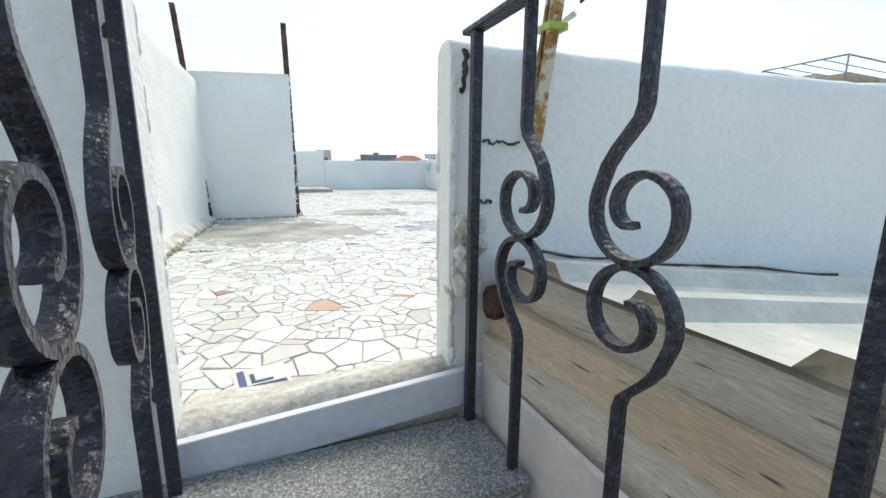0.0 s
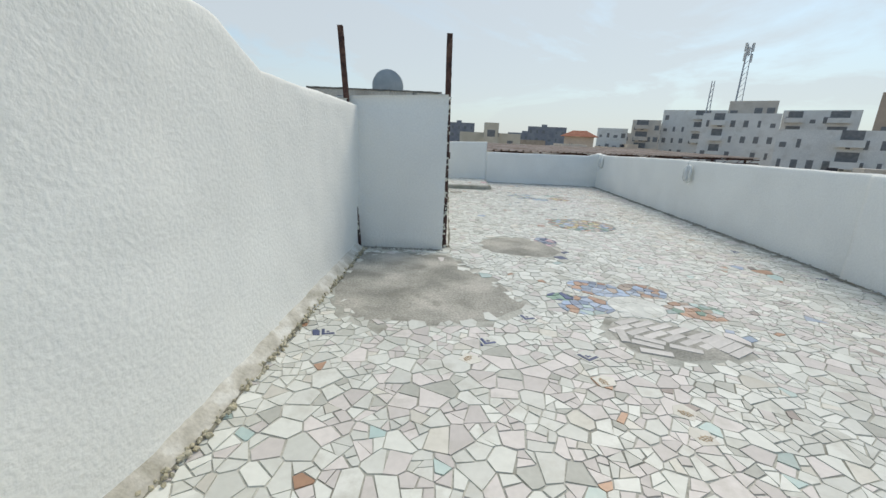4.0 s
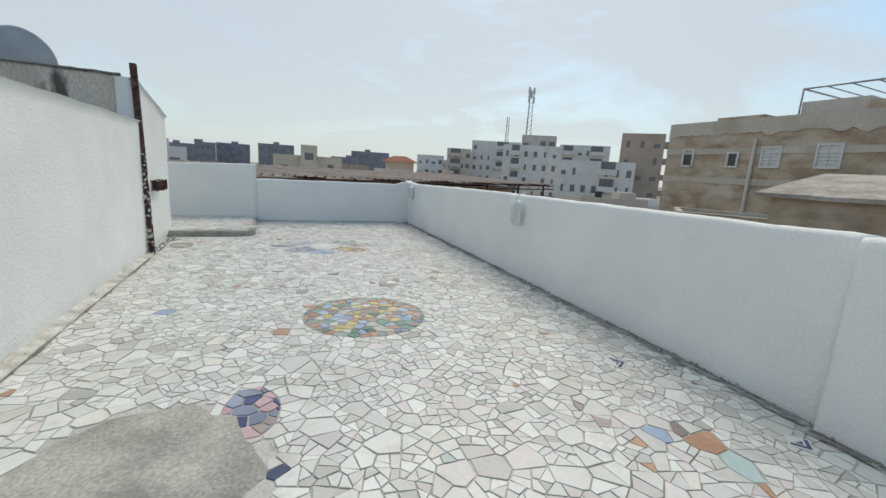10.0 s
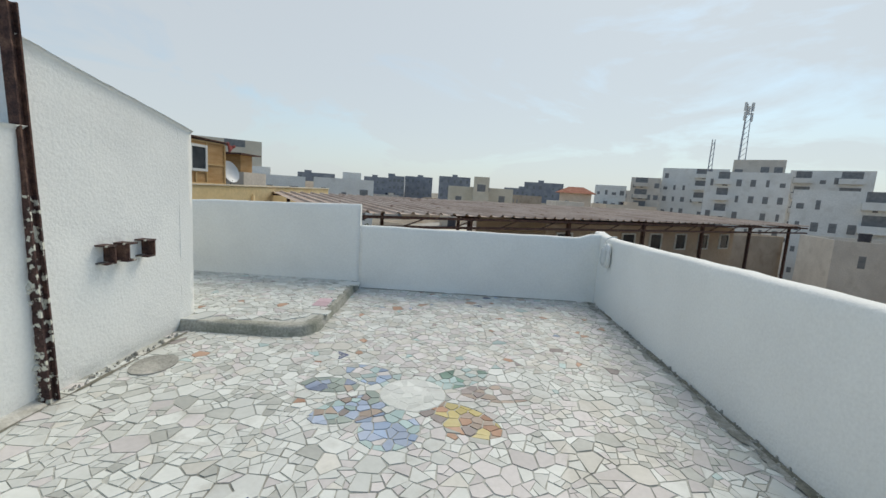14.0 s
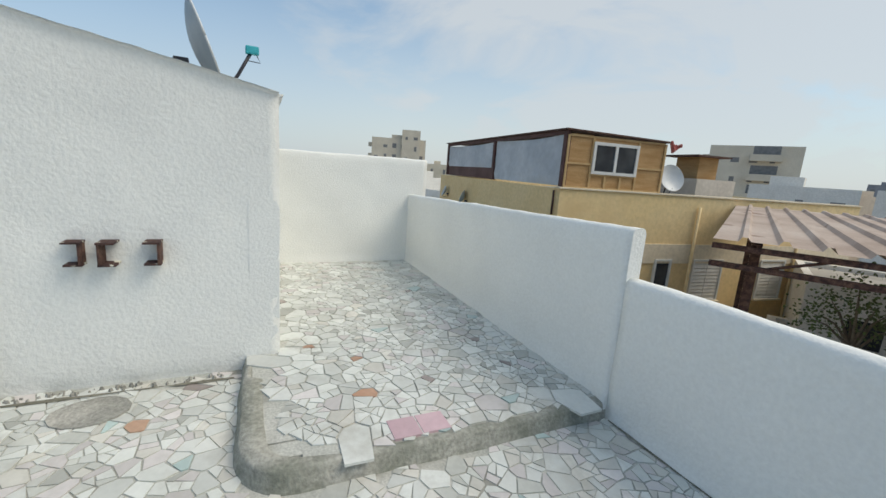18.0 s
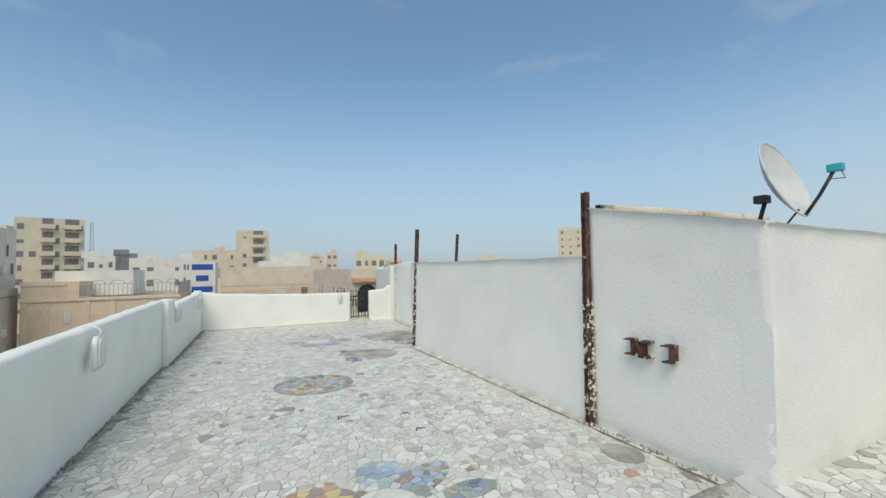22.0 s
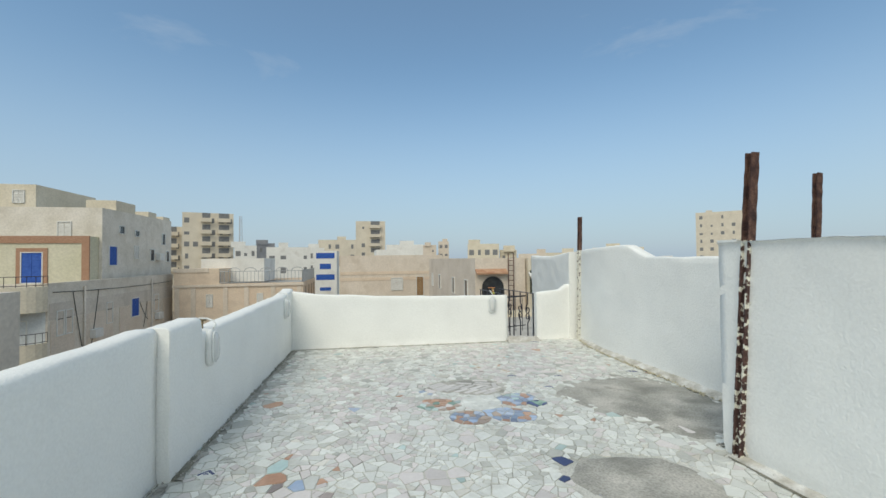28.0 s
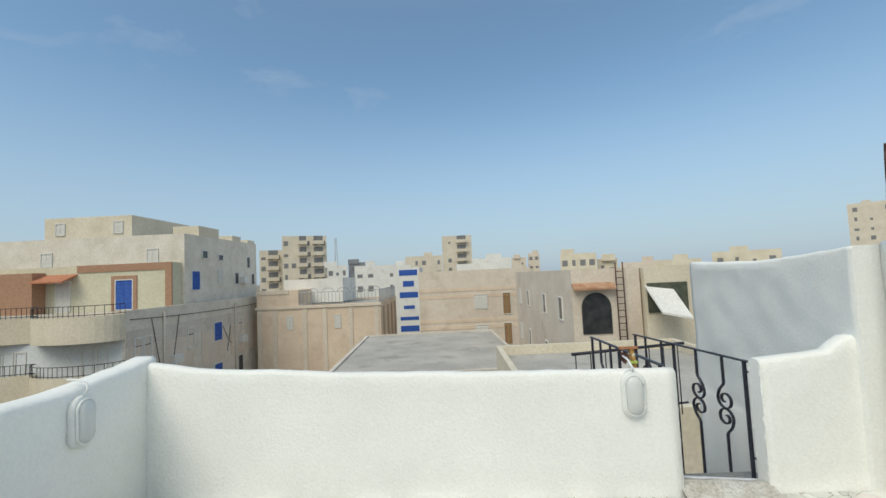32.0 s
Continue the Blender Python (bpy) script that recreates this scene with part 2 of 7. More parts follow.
# ---- building helpers ----
def mesh(name, verts, faces, mat, parent=None, label="", smooth=False):
    me = bpy.data.meshes.new(name)
    me.from_pydata([tuple(v) for v in verts], [], faces)
    me.validate()
    if isinstance(mat, (list, tuple)):
        for one in mat:
            me.materials.append(one)
    else:
        me.materials.append(mat)
    if smooth:
        me.polygons.foreach_set("use_smooth", [True] * len(me.polygons))
    ob = new(name, me)
    if parent:
        ob.parent = parent
    if label:
        ob["label"] = label
    return ob


def part(name, bm, mat, parent=None, label="", smooth=False):
    """Links a bmesh as one mesh object under a thing or a part."""
    bmesh.ops.recalc_face_normals(bm, faces=bm.faces)
    me = bpy.data.meshes.new(name)
    bm.to_mesh(me)
    bm.free()
    me.materials.append(mat)
    if smooth:
        me.polygons.foreach_set("use_smooth", [True] * len(me.polygons))
    ob = new(name, me)
    if parent:
        ob.parent = parent
    if label:
        ob["label"] = label
    return ob


def thing(name, m, label, category, group="", kind=""):
    """An empty at the base of a thing, that its parts hang under."""
    ob = new(name)
    ob.matrix_world = m
    ob.empty_display_size = 0.1
    return tagged(ob, label, category, group, kind)


def add_box(bm, x0, x1, y0, y1, z0, z1, bevel=0.0):
    got = bmesh.ops.create_cube(bm, size=1.0, matrix=Matrix.Translation(((x0 + x1) / 2, (y0 + y1) / 2, (z0 + z1) / 2))
                                @ Matrix.Diagonal((abs(x1 - x0), abs(y1 - y0), abs(z1 - z0), 1)))
    if bevel:
        edges = list({e for v in got["verts"] for e in v.link_edges})
        bmesh.ops.bevel(bm, geom=edges, offset=bevel, segments=2, affect="EDGES", profile=0.6)


def box(name, x0, x1, y0, y1, z0, z1, mat, parent=None, label="", bevel=0.0):
    bm = bmesh.new()
    add_box(bm, x0, x1, y0, y1, z0, z1, bevel)
    return part(name, bm, mat, parent, label)


def add_tube(bm, pts, r, sides=8):
    """A round bar through the points."""
    pts = [Vector(p) for p in pts]
    rings = []
    side = None
    for i, p in enumerate(pts):
        d = (pts[min(i + 1, len(pts) - 1)] - pts[max(i - 1, 0)]).normalized()
        if side is None:
            side = d.cross(Vector((0, 0, 1)) if abs(d.z) < 0.9 else Vector((1, 0, 0))).normalized()
        side = (side - d * side.dot(d)).normalized()
        up = d.cross(side)
        rr = r[i] if isinstance(r, (list, tuple)) else r
        rings.append([bm.verts.new(p + (side * math.cos(a) + up * math.sin(a)) * rr)
                      for a in (2 * math.pi * k / sides for k in range(sides))])
    for a, b in zip(rings, rings[1:]):
        for k in range(sides):
            bm.faces.new((a[k], a[(k + 1) % sides], b[(k + 1) % sides], b[k]))
    bm.faces.new(rings[0][::-1])
    bm.faces.new(rings[-1])


def tube(name, pts, r, mat, parent=None, label="", sides=8):
    bm = bmesh.new()
    add_tube(bm, pts, r, sides)
    return part(name, bm, mat, parent, label, smooth=True)


def interp(profile, s):
    for (a, ha), (b, hb) in zip(profile, profile[1:]):
        if s <= b:
            return ha + (hb - ha) * max(0.0, (s - a)) / max(1e-6, b - a)
    return profile[-1][1]


def plaster_wall(name, p, q, thick, profile, label, base=-0.25, step=0.07, rough=0.007, mat=None, seed=0, flare=0.03, foot=0.0, bend=None):
    """A plastered masonry wall: its near face runs from p to q, its body lies to the right of that way. profile: (share of length, height)."""
    p, q = Vector((*p, 0)), Vector((*q, 0))
    run = q - p
    n_s = max(2, int(run.length / step))
    along = run.normalized()
    out = Vector((along.y, -along.x, 0))
    verts, rows = [], []
    for i in range(n_s + 1):
        s = i / n_s
        o = p + run * s
        if bend and s > bend[0]:
            o = o + out * bend[1] * ((s - bend[0]) / (1 - bend[0])) ** 1.6
        h = interp(profile, s) + 0.010 * noise.noise((o.x * 2.1 + seed, o.y * 2.1, 3.1)) + 0.005 * noise.noise((o.x * 9, o.y * 9, seed))
        sec = [(0.0, base)]
        n_z = max(4, int((h - foot) / step))
        for k in range(n_z + 1):
            z = foot + 0.004 + (h - foot - 0.035) * k / n_z
            lump = rough * noise.noise((o.x * 3.3 + seed, o.y * 3.3, z * 3.3)) + 0.5 * rough * noise.noise((o.x * 11, o.y * 11 + seed, z * 11))
            low = max(0.0, 1 - (z - foot) / 0.09)
            lump -= flare * low * low * (0.6 + 0.8 * noise.noise((o.x * 5, o.y * 5, seed + 9.0)))
            sec.append((lump, z))
        soft = 0.5 + 0.5 * noise.noise((o.x * 6, o.y * 6, 8.0 + seed))
        sec += [(0.008, h - 0.014), (0.026 + 0.01 * soft, h), (thick - 0.026, h), (thick - 0.008, h - 0.014), (thick, h - 0.04), (thick, h - 0.06), (thick, base + 0.02), (thick, base)]
        rows.append((len(sec), o, sec))
    width = max(r[0] for r in rows)
    for count, o, sec in rows:
        while len(sec) < width:
            sec.insert(2, (sec[1][0] * 0.5 + sec[2][0] * 0.5, sec[1][1] * 0.5 + sec[2][1] * 0.5))
        for d, z in sec:
            verts.append(o + out * d + Vector((0, 0, z)))
    faces = []
    for i in range(n_s):
        a, b = i * width, (i + 1) * width
        for k in range(width - 1):
            faces.append((a + k, b + k, b + k + 1, a + k + 1))
        faces.append((a + width - 1, b + width - 1, b, a))
    faces.append(tuple(range(width)))
    faces.append(tuple(n_s * width + k for k in reversed(range(width))))
    ob = mesh(name, verts, faces, mat or WHITE, None, label, smooth=True)
    ob.data.polygons[len(faces) - 1].use_smooth = False
    ob.data.polygons[len(faces) - 2].use_smooth = False
    return tagged(ob, label, "wall", kind="structure")


# ---- the terrace: plan in metres, y along it from the gate, x across ----
X_SIDE, Y_BUMP, Y_POST2, Y_BLOCK, Y_END = -0.19, 4.82, 9.92, 11.61, 13.70
X_ALC = -3.34


def right_x(y):
    return 4.14 + 0.0403 * (y + 0.2)


def left_x(y):
    return -1.53 + 0.025 * y


FLOOR_POLY = [(-1.54, -0.06), (4.15, -0.22), (4.72, Y_END), (1.1, Y_END), (1.1, 11.4), (X_SIDE, 11.4), (X_SIDE, Y_BUMP), (left_x(Y_BUMP), Y_BUMP)]

# the roof slab that carries it all, with the open stair well left free
bm = bmesh.new()
add_box(bm, -1.75, 5.0, -0.075, 14.0, -0.35, -0.0045)
add_box(bm, 0.12, 5.0, -0.2, -0.075, -0.35, -0.0045)
add_box(bm, -3.6, -1.75, 9.9, 14.0, -0.35, -0.0045)
floor_ob = tagged(part("floor", bm, GROUT), "cement-bedded roof terrace floor under broken tile paving", "floor", kind="structure")

# right parapet: a low stretch by the gate, a thick pier, then a higher stretch to the far corner
Y_STEP = 3.78
plaster_wall("wall_right_low", (right_x(-0.3), -0.3), (right_x(4.36), 4.36), 0.2,
             [(0, 1.14), (0.052, 1.10), (0.175, 1.06), (0.872, 1.03), (0.878, 1.17), (1, 1.165)], "white-painted low parapet that steps up at its pier", seed=1.0, step=0.04, flare=0.012)
plaster_wall("wall_right_high", (right_x(4.36) + 0.085, 4.36), (right_x(Y_END + 0.18) + 0.03, Y_END + 0.18), 0.17,
             [(0, 1.165), (0.5, 1.12), (0.93, 1.03), (0.97, 1.05), (1, 1.08)], "white-painted rough parapet, set back beyond its pier", seed=2.0, flare=0.012)
plaster_wall("wall_end_right", (4.78, Y_END - 0.11), (1.1, Y_END - 0.11), 0.11, [(0, 1.06), (0.06, 1.04), (0.1, 0.99), (1, 0.965)],
             "white-painted end parapet of the terrace", seed=3.0)
plaster_wall("wall_end_left", (1.1, Y_END - 0.11), (X_ALC - 0.15, Y_END - 0.11), 0.11, [(0, 1.28), (0.3, 1.24), (1, 1.13)],
             "higher stretch of the white end parapet", seed=4.0, foot=0.1)
plaster_wall("wall_alcove_back", (X_ALC + 0.2, Y_END + 0.17), (X_ALC + 0.2, Y_BLOCK - 0.1), 0.2, [(0, 1.68), (1, 1.67)],
             "white-painted back wall of the raised alcove", seed=5.0, foot=0.1)
plaster_wall("wall_gate", (0.0, 0.0), (right_x(-0.2) + 0.05, -0.2), 0.1, [(0, 0.925), (0.3, 0.935), (0.6, 0.97), (0.9, 1.03), (1, 1.1)],
             "white-painted parapet beside the gate opening", seed=6.0)
plaster_wall("wall_gate_stub", (-1.6, -0.03), (-0.64, -0.03), 0.12, [(0, 1.12), (0.34, 1.11), (0.45, 1.01), (1, 0.955)],
             "short white-painted wall beside the gate opening", seed=7.0)
plaster_wall("wall_left", (left_x(Y_BUMP) + 0.2, Y_BUMP + 0.1), (left_x(0.05) + 0.2, 0.05), 0.2,
             [(0, 1.66), (0.505, 1.67), (0.54, 1.74), (0.60, 1.86), (0.65, 1.86), (1, 1.81)],
             "tall white-painted plaster wall with an uneven sloping top", seed=8.0, rough=0.010, bend=(0.72, 0.2), mat=ROUGH_WHITE)
plaster_wall("wall_bump_front", (left_x(Y_BUMP) - 0.05, Y_BUMP), (X_SIDE, Y_BUMP), -0.16, [(0, 1.74), (0.2, 1.76), (1, 1.81)],
             "white-painted wall between two rusty posts", seed=9.0)
plaster_wall("wall_side", (X_SIDE, Y_BUMP), (X_SIDE, Y_POST2), -0.16, [(0, 1.79), (1, 1.78)],
             "long white-painted side wall between rusty posts", seed=10.0)
plaster_wall("wall_block_side", (X_SIDE - 0.03, Y_POST2), (X_SIDE - 0.03, Y_BLOCK), -0.2, [(0, 2.31), (0.12, 2.27), (1, 1.99)],
             "white-painted block wall with a sloping top", seed=11.0, mat=ROUGH_WHITE)
plaster_wall("wall_block_end", (X_SIDE - 0.03, Y_BLOCK), (X_ALC - 0.1, Y_BLOCK), -0.2, [(0, 1.98), (0.35, 1.95), (0.7, 1.93), (0.74, 1.90), (0.92, 1.84), (0.93, 1.80), (1, 1.78)],
             "white-painted end wall of the block above the raised alcove", seed=12.0, foot=0.1)

# the outer stretch of the tall wall, past the gate
plaster_wall("wall_left_outer", (-1.351, 0.027), (-1.661, -2.623), 0.2, [(0, 1.79), (0.3, 1.72), (0.6, 1.70), (1, 1.73)],
             "rough white plaster wall beside the outside stair", base=-3.0, seed=13.0, rough=0.016)

# block behind the side wall: bare stained concrete front and roof
plaster_wall("wall_block_front", (X_SIDE - 0.23, Y_POST2), (-3.45, Y_POST2), 0.18, [(0, 2.33), (0.4, 2.34), (1, 2.33)],
             "bare grey concrete wall with dark water stains", mat=material(
                 "stained_concrete", [(0.58, 0.50, 0.41), (0.68, 0.60, 0.50), (0.76, 0.69, 0.59)], 1.6, 0.95, 0.5, 50, 0.25,
                 stain=(0.14, 0.12, 0.10), stain_scale=2.6, stain_at=(0.60, 0.68), stretch=(1, 1, 0.35)), seed=14.0, flare=0.0)
mesh("roof_block", [(-0.38, Y_POST2 + 0.02, 2.30), (-0.38, Y_BLOCK - 0.15, 1.965), (-3.5, Y_BLOCK - 0.15, 1.77), (-3.5, Y_POST2 + 0.02, 2.30),
                    (-0.38, Y_POST2 + 0.02, 2.0), (-0.38, Y_BLOCK - 0.15, 1.7), (-3.5, Y_BLOCK - 0.15, 1.5), (-3.5, Y_POST2 + 0.02, 2.0)],
     [(0, 1, 2, 3), (7, 6, 5, 4), (0, 4, 5, 1), (1, 5, 6, 2), (2, 6, 7, 3), (3, 7, 4, 0)], CEMENT)
tagged(bpy.data.objects["roof_block"], "sloping bare cement roof of the block", "roof", kind="structure")
# back walls that close the shaft behind the side wall
box("wall_shaft", -3.6, -3.42, 4.6, 9.9, -3.0, 1.5, CEMENT)
tagged(bpy.data.objects["wall_shaft"], "plain cement wall of the open shaft", "wall", kind="structure")
box("floor_shaft", -3.5, -0.3, 4.9, 9.95, -0.35, -0.05, CEMENT)
tagged(bpy.data.objects["floor_shaft"], "cement floor behind the side wall", "floor", kind="structure")


# ---- the raised alcove: a slab with a rounded cement kerb ----
def kerb_line():
    pts = [(X_SIDE - 0.06, 11.37), (0.25, 11.355), (0.70, 11.36)]
    for k in range(7):
        a = radians(-90 + 15 * k)
        pts.append((0.83 + 0.27 * math.cos(a), 11.63 + 0.27 * math.sin(a)))
    pts += [(1.105, 12.3), (1.10, 13.0), (1.10, Y_END + 0.02)]
    dense = []
    for (ax, ay), (bx, by) in zip(pts, pts[1:]):
        n = max(1, int(math.hypot(bx - ax, by - ay) / 0.05))
        dense += [(ax + (bx - ax) * k / n, ay + (by - ay) * k / n) for k in range(n)]
    return dense + [pts[-1]]


line = kerb_line()
verts, faces = [], []
for i, (x, y) in enumerate(line):
    ax, ay = line[max(i - 1, 0)]
    bx, by = line[min(i + 1, len(line) - 1)]
    d = Vector((bx - ax, by - ay, 0)).normalized()
    inn = Vector((-d.y, d.x, 0))
    w = 0.012 * noise.noise((x * 4, y * 4, 0.3))
    inner = 0.045 + 0.02 * noise.noise((x * 3.1, y * 3.1, 5.0)) + (0.08 * min(1.0, max(0.0, (11.85 - y) / 0.3)) if x > 0.1 else 0.0) + (0.05 if y > 13.1 else 0.0)
    for off, z in ((-0.03 + w, -0.03), (-0.015 + w, 0.02), (w, 0.055), (0.004 + w, 0.085), (0.014 + w, 0.1), (inner, 0.105), (inner + 0.02, 0.07)):
        verts.append(Vector((x, y, z)) + inn * off)
for i in range(len(line) - 1):
    for k in range(6):
        faces.append((i * 7 + k, (i + 1) * 7 + k, (i + 1) * 7 + k + 1, i * 7 + k + 1))
kerb = mesh("raised_kerb", verts, faces, material("mossy_cement", [(0.27, 0.28, 0.23), (0.37, 0.37, 0.32), (0.48, 0.47, 0.42)], 3.5, 0.95, 0.7, 45, 0.3, stain=(0.2, 0.21, 0.17), stain_scale=6.0), smooth=True)
tagged(kerb, "worn grey cement kerb round the raised alcove", "kerb", kind="structure")
bm = bmesh.new()
add_box(bm, X_ALC - 0.1, 0.85, 11.42, Y_END + 0.05, -0.012, 0.098)
add_box(bm, 0.85, 1.06, 11.66, Y_END + 0.05, -0.012, 0.098)
add_box(bm, 0.86, 0.98, 11.50, 11.66, -0.012, 0.096)
tagged(part("raised_floor", bm, GROUT), "raised cement-bedded alcove floor", "floor", kind="structure")


# ---- rusty steel posts ----
def beam_section(bm, p, q, w, d, web=0.012, jitter=0.004, turn=0.0):
    """An I-shaped steel bar from p to q, with corroded edges."""
    p, q = Vector(p), Vector(q)
    axis = (q - p).normalized()
    side = axis.cross(Vector((math.sin(turn), math.cos(turn), 0))).normalized()
    face = side.cross(axis).normalized()
    h, t = d / 2, web / 2
    outline = [(-w / 2, -h), (w / 2, -h), (w / 2, -h + web), (t, -h + web), (t, h - web), (w / 2, h - web), (w / 2, h), (-w / 2, h),
               (-w / 2, h - web), (-t, h - web), (-t, -h + web), (-w / 2, -h + web)]
    n = max(1, int((q - p).length / 0.06))
    rings = []
    for i in range(n + 1):
        o = p + (q - p) * i / n
        ring = []
        for k, (a, b) in enumerate(outline):
            j = jitter * noise.noise((o.x * 20 + k, o.y * 20, o.z * 20)) if 0 < i < n else 0
            ring.append(bm.verts.new(o + side * (a * (1 + 0.0) + j) + face * (b + j)))
        rings.append(ring)
    m = len(outline)
    for a, b in zip(rings, rings[1:]):
        for k in range(m):
            bm.faces.new((a[k], a[(k + 1) % m], b[(k + 1) % m], b[k]))
    bm.faces.new(rings[0][::-1])
    bm.faces.new(rings[-1])


def crumbs(bm, p, q, spread, count, size, rng):
    """Ragged lumps of plaster strewn along a line."""
    p, q = Vector(p), Vector(q)
    for _ in range(count):
        s = rng.random()
        o = p + (q - p) * s + Vector((rng.uniform(-spread, spread), rng.uniform(-spread, spread), rng.uniform(-spread, spread) * 0.4))
        r = size * rng.uniform(0.4, 1.3)
        got = bmesh.ops.create_icosphere(bm, subdivisions=1, radius=r, matrix=Matrix.Translation(o))
        for v in got["verts"]:
            v.co = o + (v.co - o) * rng.uniform(0.6, 1.25)


PLASTER = material("flaking_plaster", [(0.50, 0.47, 0.38), (0.66, 0.63, 0.55), (0.78, 0.77, 0.72)], 9, 0.95, 0.7, 60, 0.25)


def rusty_post(base, top, split, label, turn=0.0, w=0.07, coat=None):
    m = Matrix.Translation(base)
    ob = thing("steel_post", m, label, "post", "rusty posts of the terrace")
    rel = Vector(top) - Vector(base)
    mid = rel * split
    bm = bmesh.new()
    beam_section(bm, Vector((0, 0, -0.05)), mid, w, w, turn=turn)
    part("lower_post", bm, coat or RUST_PAINT, ob, "rusty steel with flaking white paint")
    bm = bmesh.new()
    beam_section(bm, mid, rel, w * 0.96, w * 0.96, turn=turn)
    part("upper_post", bm, RUST, ob, "bare dark rusty steel")
    rng = random.Random(int(abs(base[1]) * 100))
    bm = bmesh.new()
    out = Vector((0.0, 0.0, 0.0))
    crumbs(bm, out + Vector((-0.035, -0.03, 0.02)), mid + Vector((-0.035, -0.03, -0.1)), 0.014, 70, 0.020, rng)
    crumbs(bm, out + Vector((-0.03, 0.035, 0.02)), mid + Vector((-0.03, 0.035, -0.1)), 0.014, 70, 0.020, rng)
    part("plaster_edge", bm, PLASTER, ob, "ragged plaster along the post")["kind"] = "stuff"
    return ob


rusty_post((-0.172, 4.98, 0.0), (-0.21, 5.14, 2.50), 0.72, "rusty steel post at the outer wall corner")
rusty_post((-1.205, 4.775, 0.0), (-1.385, 4.755, 2.45), 0.70, "rusty steel post in the inner wall corner", w=0.055)
rusty_post((-0.15, 9.93, 0.0), (-0.21, 9.90, 2.48), 0.55, "tall rusty steel post with flaking paint beside the block")
rusty_post((-1.475, 0.13, 0.0), (-1.455, 0.30, 2.48), 0.73, "steel post with cream paint beside the gate stub wall", coat=RUST_CREAM)
tube("wire", [(0.02, 0.0, 2.36), (0.05, -0.03, 2.33), (0.03, -0.05, 2.27), (0.06, -0.02, 2.24), (0.02, -0.01, 2.2)], 0.003, RUST, None)
wire_loop = bpy.data.objects["wire"]
wire_loop.parent = [o for o in bpy.data.objects if o.name.startswith("steel_post")][2]
wire_loop.location = (-0.13, -0.02, 0.0)


# ---- steel beam stubs that stick out of the block wall ----
def beam_stub(y, z, kind, length):
    ob = thing("beam_stub", Matrix.Translation((X_SIDE - 0.03, y, z)), "short rusty steel beam end sticking out of the white wall", "beam", "beam ends in the block wall")
    bm = bmesh.new()
    h, w, t = 0.075, 0.045, 0.012
    add_box(bm, -0.08, length, -w, w, h - t, h)
    part("flange", bm, RUST_PAINT, ob)
    bm = bmesh.new()
    add_box(bm, -0.08, length * 0.9, -w, w, -h, -h + t)
    part("flange", bm, RUST_PAINT, ob)
    bm = bmesh.new()
    off = {"left": -w + 0.01, "right": w - 0.01, "mid": 0.0}[kind]
    add_box(bm, -0.08, length * 0.95, off - t / 2, off + t / 2, -h + t, h - t)
    part("web", bm, RUST, ob)
    return ob


beam_stub(10.46, 0.91, "right", 0.10)
beam_stub(10.63, 0.91, "left", 0.13)
beam_stub(10.86, 0.91, "right", 0.12)


# ---- oval bulkhead lamps ----
LAMP_WHITE = material("lamp_white_paint", [(0.74, 0.76, 0.74), (0.82, 0.83, 0.80)], 8, 0.55, 0.1, 60, 0.05)
GLASS = bpy.data.materials.new("frosted_ribbed_glass")
GLASS.use_nodes = True
gb = GLASS.node_tree.nodes["Principled BSDF"]
gb.inputs["Base Color"].default_value = (0.86, 0.88, 0.86, 1)
gb.inputs["Roughness"].default_value = 0.25
gb.inputs["Transmission Weight"].default_value = 0.35


def capsule(bm, w, h, depth0, depth1, dome=0.0, rings=1, inset=0.0):
    """A standing capsule outline in x-z, swelling along -y from depth0 to depth1, with a domed front."""
    def outline(k):
        pts = []
        r = w / 2 * k
        for i in range(24):
            a = 2 * math.pi * i / 24
            pts.append((r * math.cos(a), r * math.sin(a) + (h - w) / 2 * (1 if math.sin(a) >= 0 else -1) * (0.25 + 0.75 * k)))
        return pts
    loops = [[bm.verts.new((x, -depth0, z)) for x, z in outline(1.0)]]
    steps = [(1.0, depth1)] + [(math.cos(radians(18 * i)), depth1 + dome * math.sin(radians(18 * i))) for i in range(1, 5)] if dome else [(1.0, depth1), (0.9, depth1 + 0.008)]
    for k, d in steps:
        loops.append([bm.verts.new((x, -d, z)) for x, z in outline(k)])
    for a, b in zip(loops, loops[1:]):
        for i in range(24):
            bm.faces.new((a[i], a[(i + 1) % 24], b[(i + 1) % 24], b[i]))
    bm.faces.new(loops[-1])
    bm.faces.new(loops[0][::-1])


def bulkhead_lamp(m, label, cable):
    ob = thing("bulkhead_lamp", m, label, "wall lamp", "oval wall lamps of the terrace")
    bm = bmesh.new()
    capsule(bm, 0.175, 0.345, -0.01, 0.03)
    part("backplate", bm, LAMP_WHITE, ob, "", True)
    bm = bmesh.new()
    capsule(bm, 0.125, 0.285, 0.025, 0.045, dome=0.045)
    part("glass_cover", bm, GLASS, ob, "frosted ribbed glass", True)
    ring = [(0.068 * math.cos(a), -0.048, 0.068 * math.sin(a) + 0.078 * (1 if math.sin(a) >= 0 else -1)) for a in (2 * math.pi * k / 28 for k in range(29))]
    tube("rim", ring, 0.008, LAMP_WHITE, ob)
    tube("cable", cable, 0.008, LAMP_WHITE, ob, "white-painted cable")
    return ob


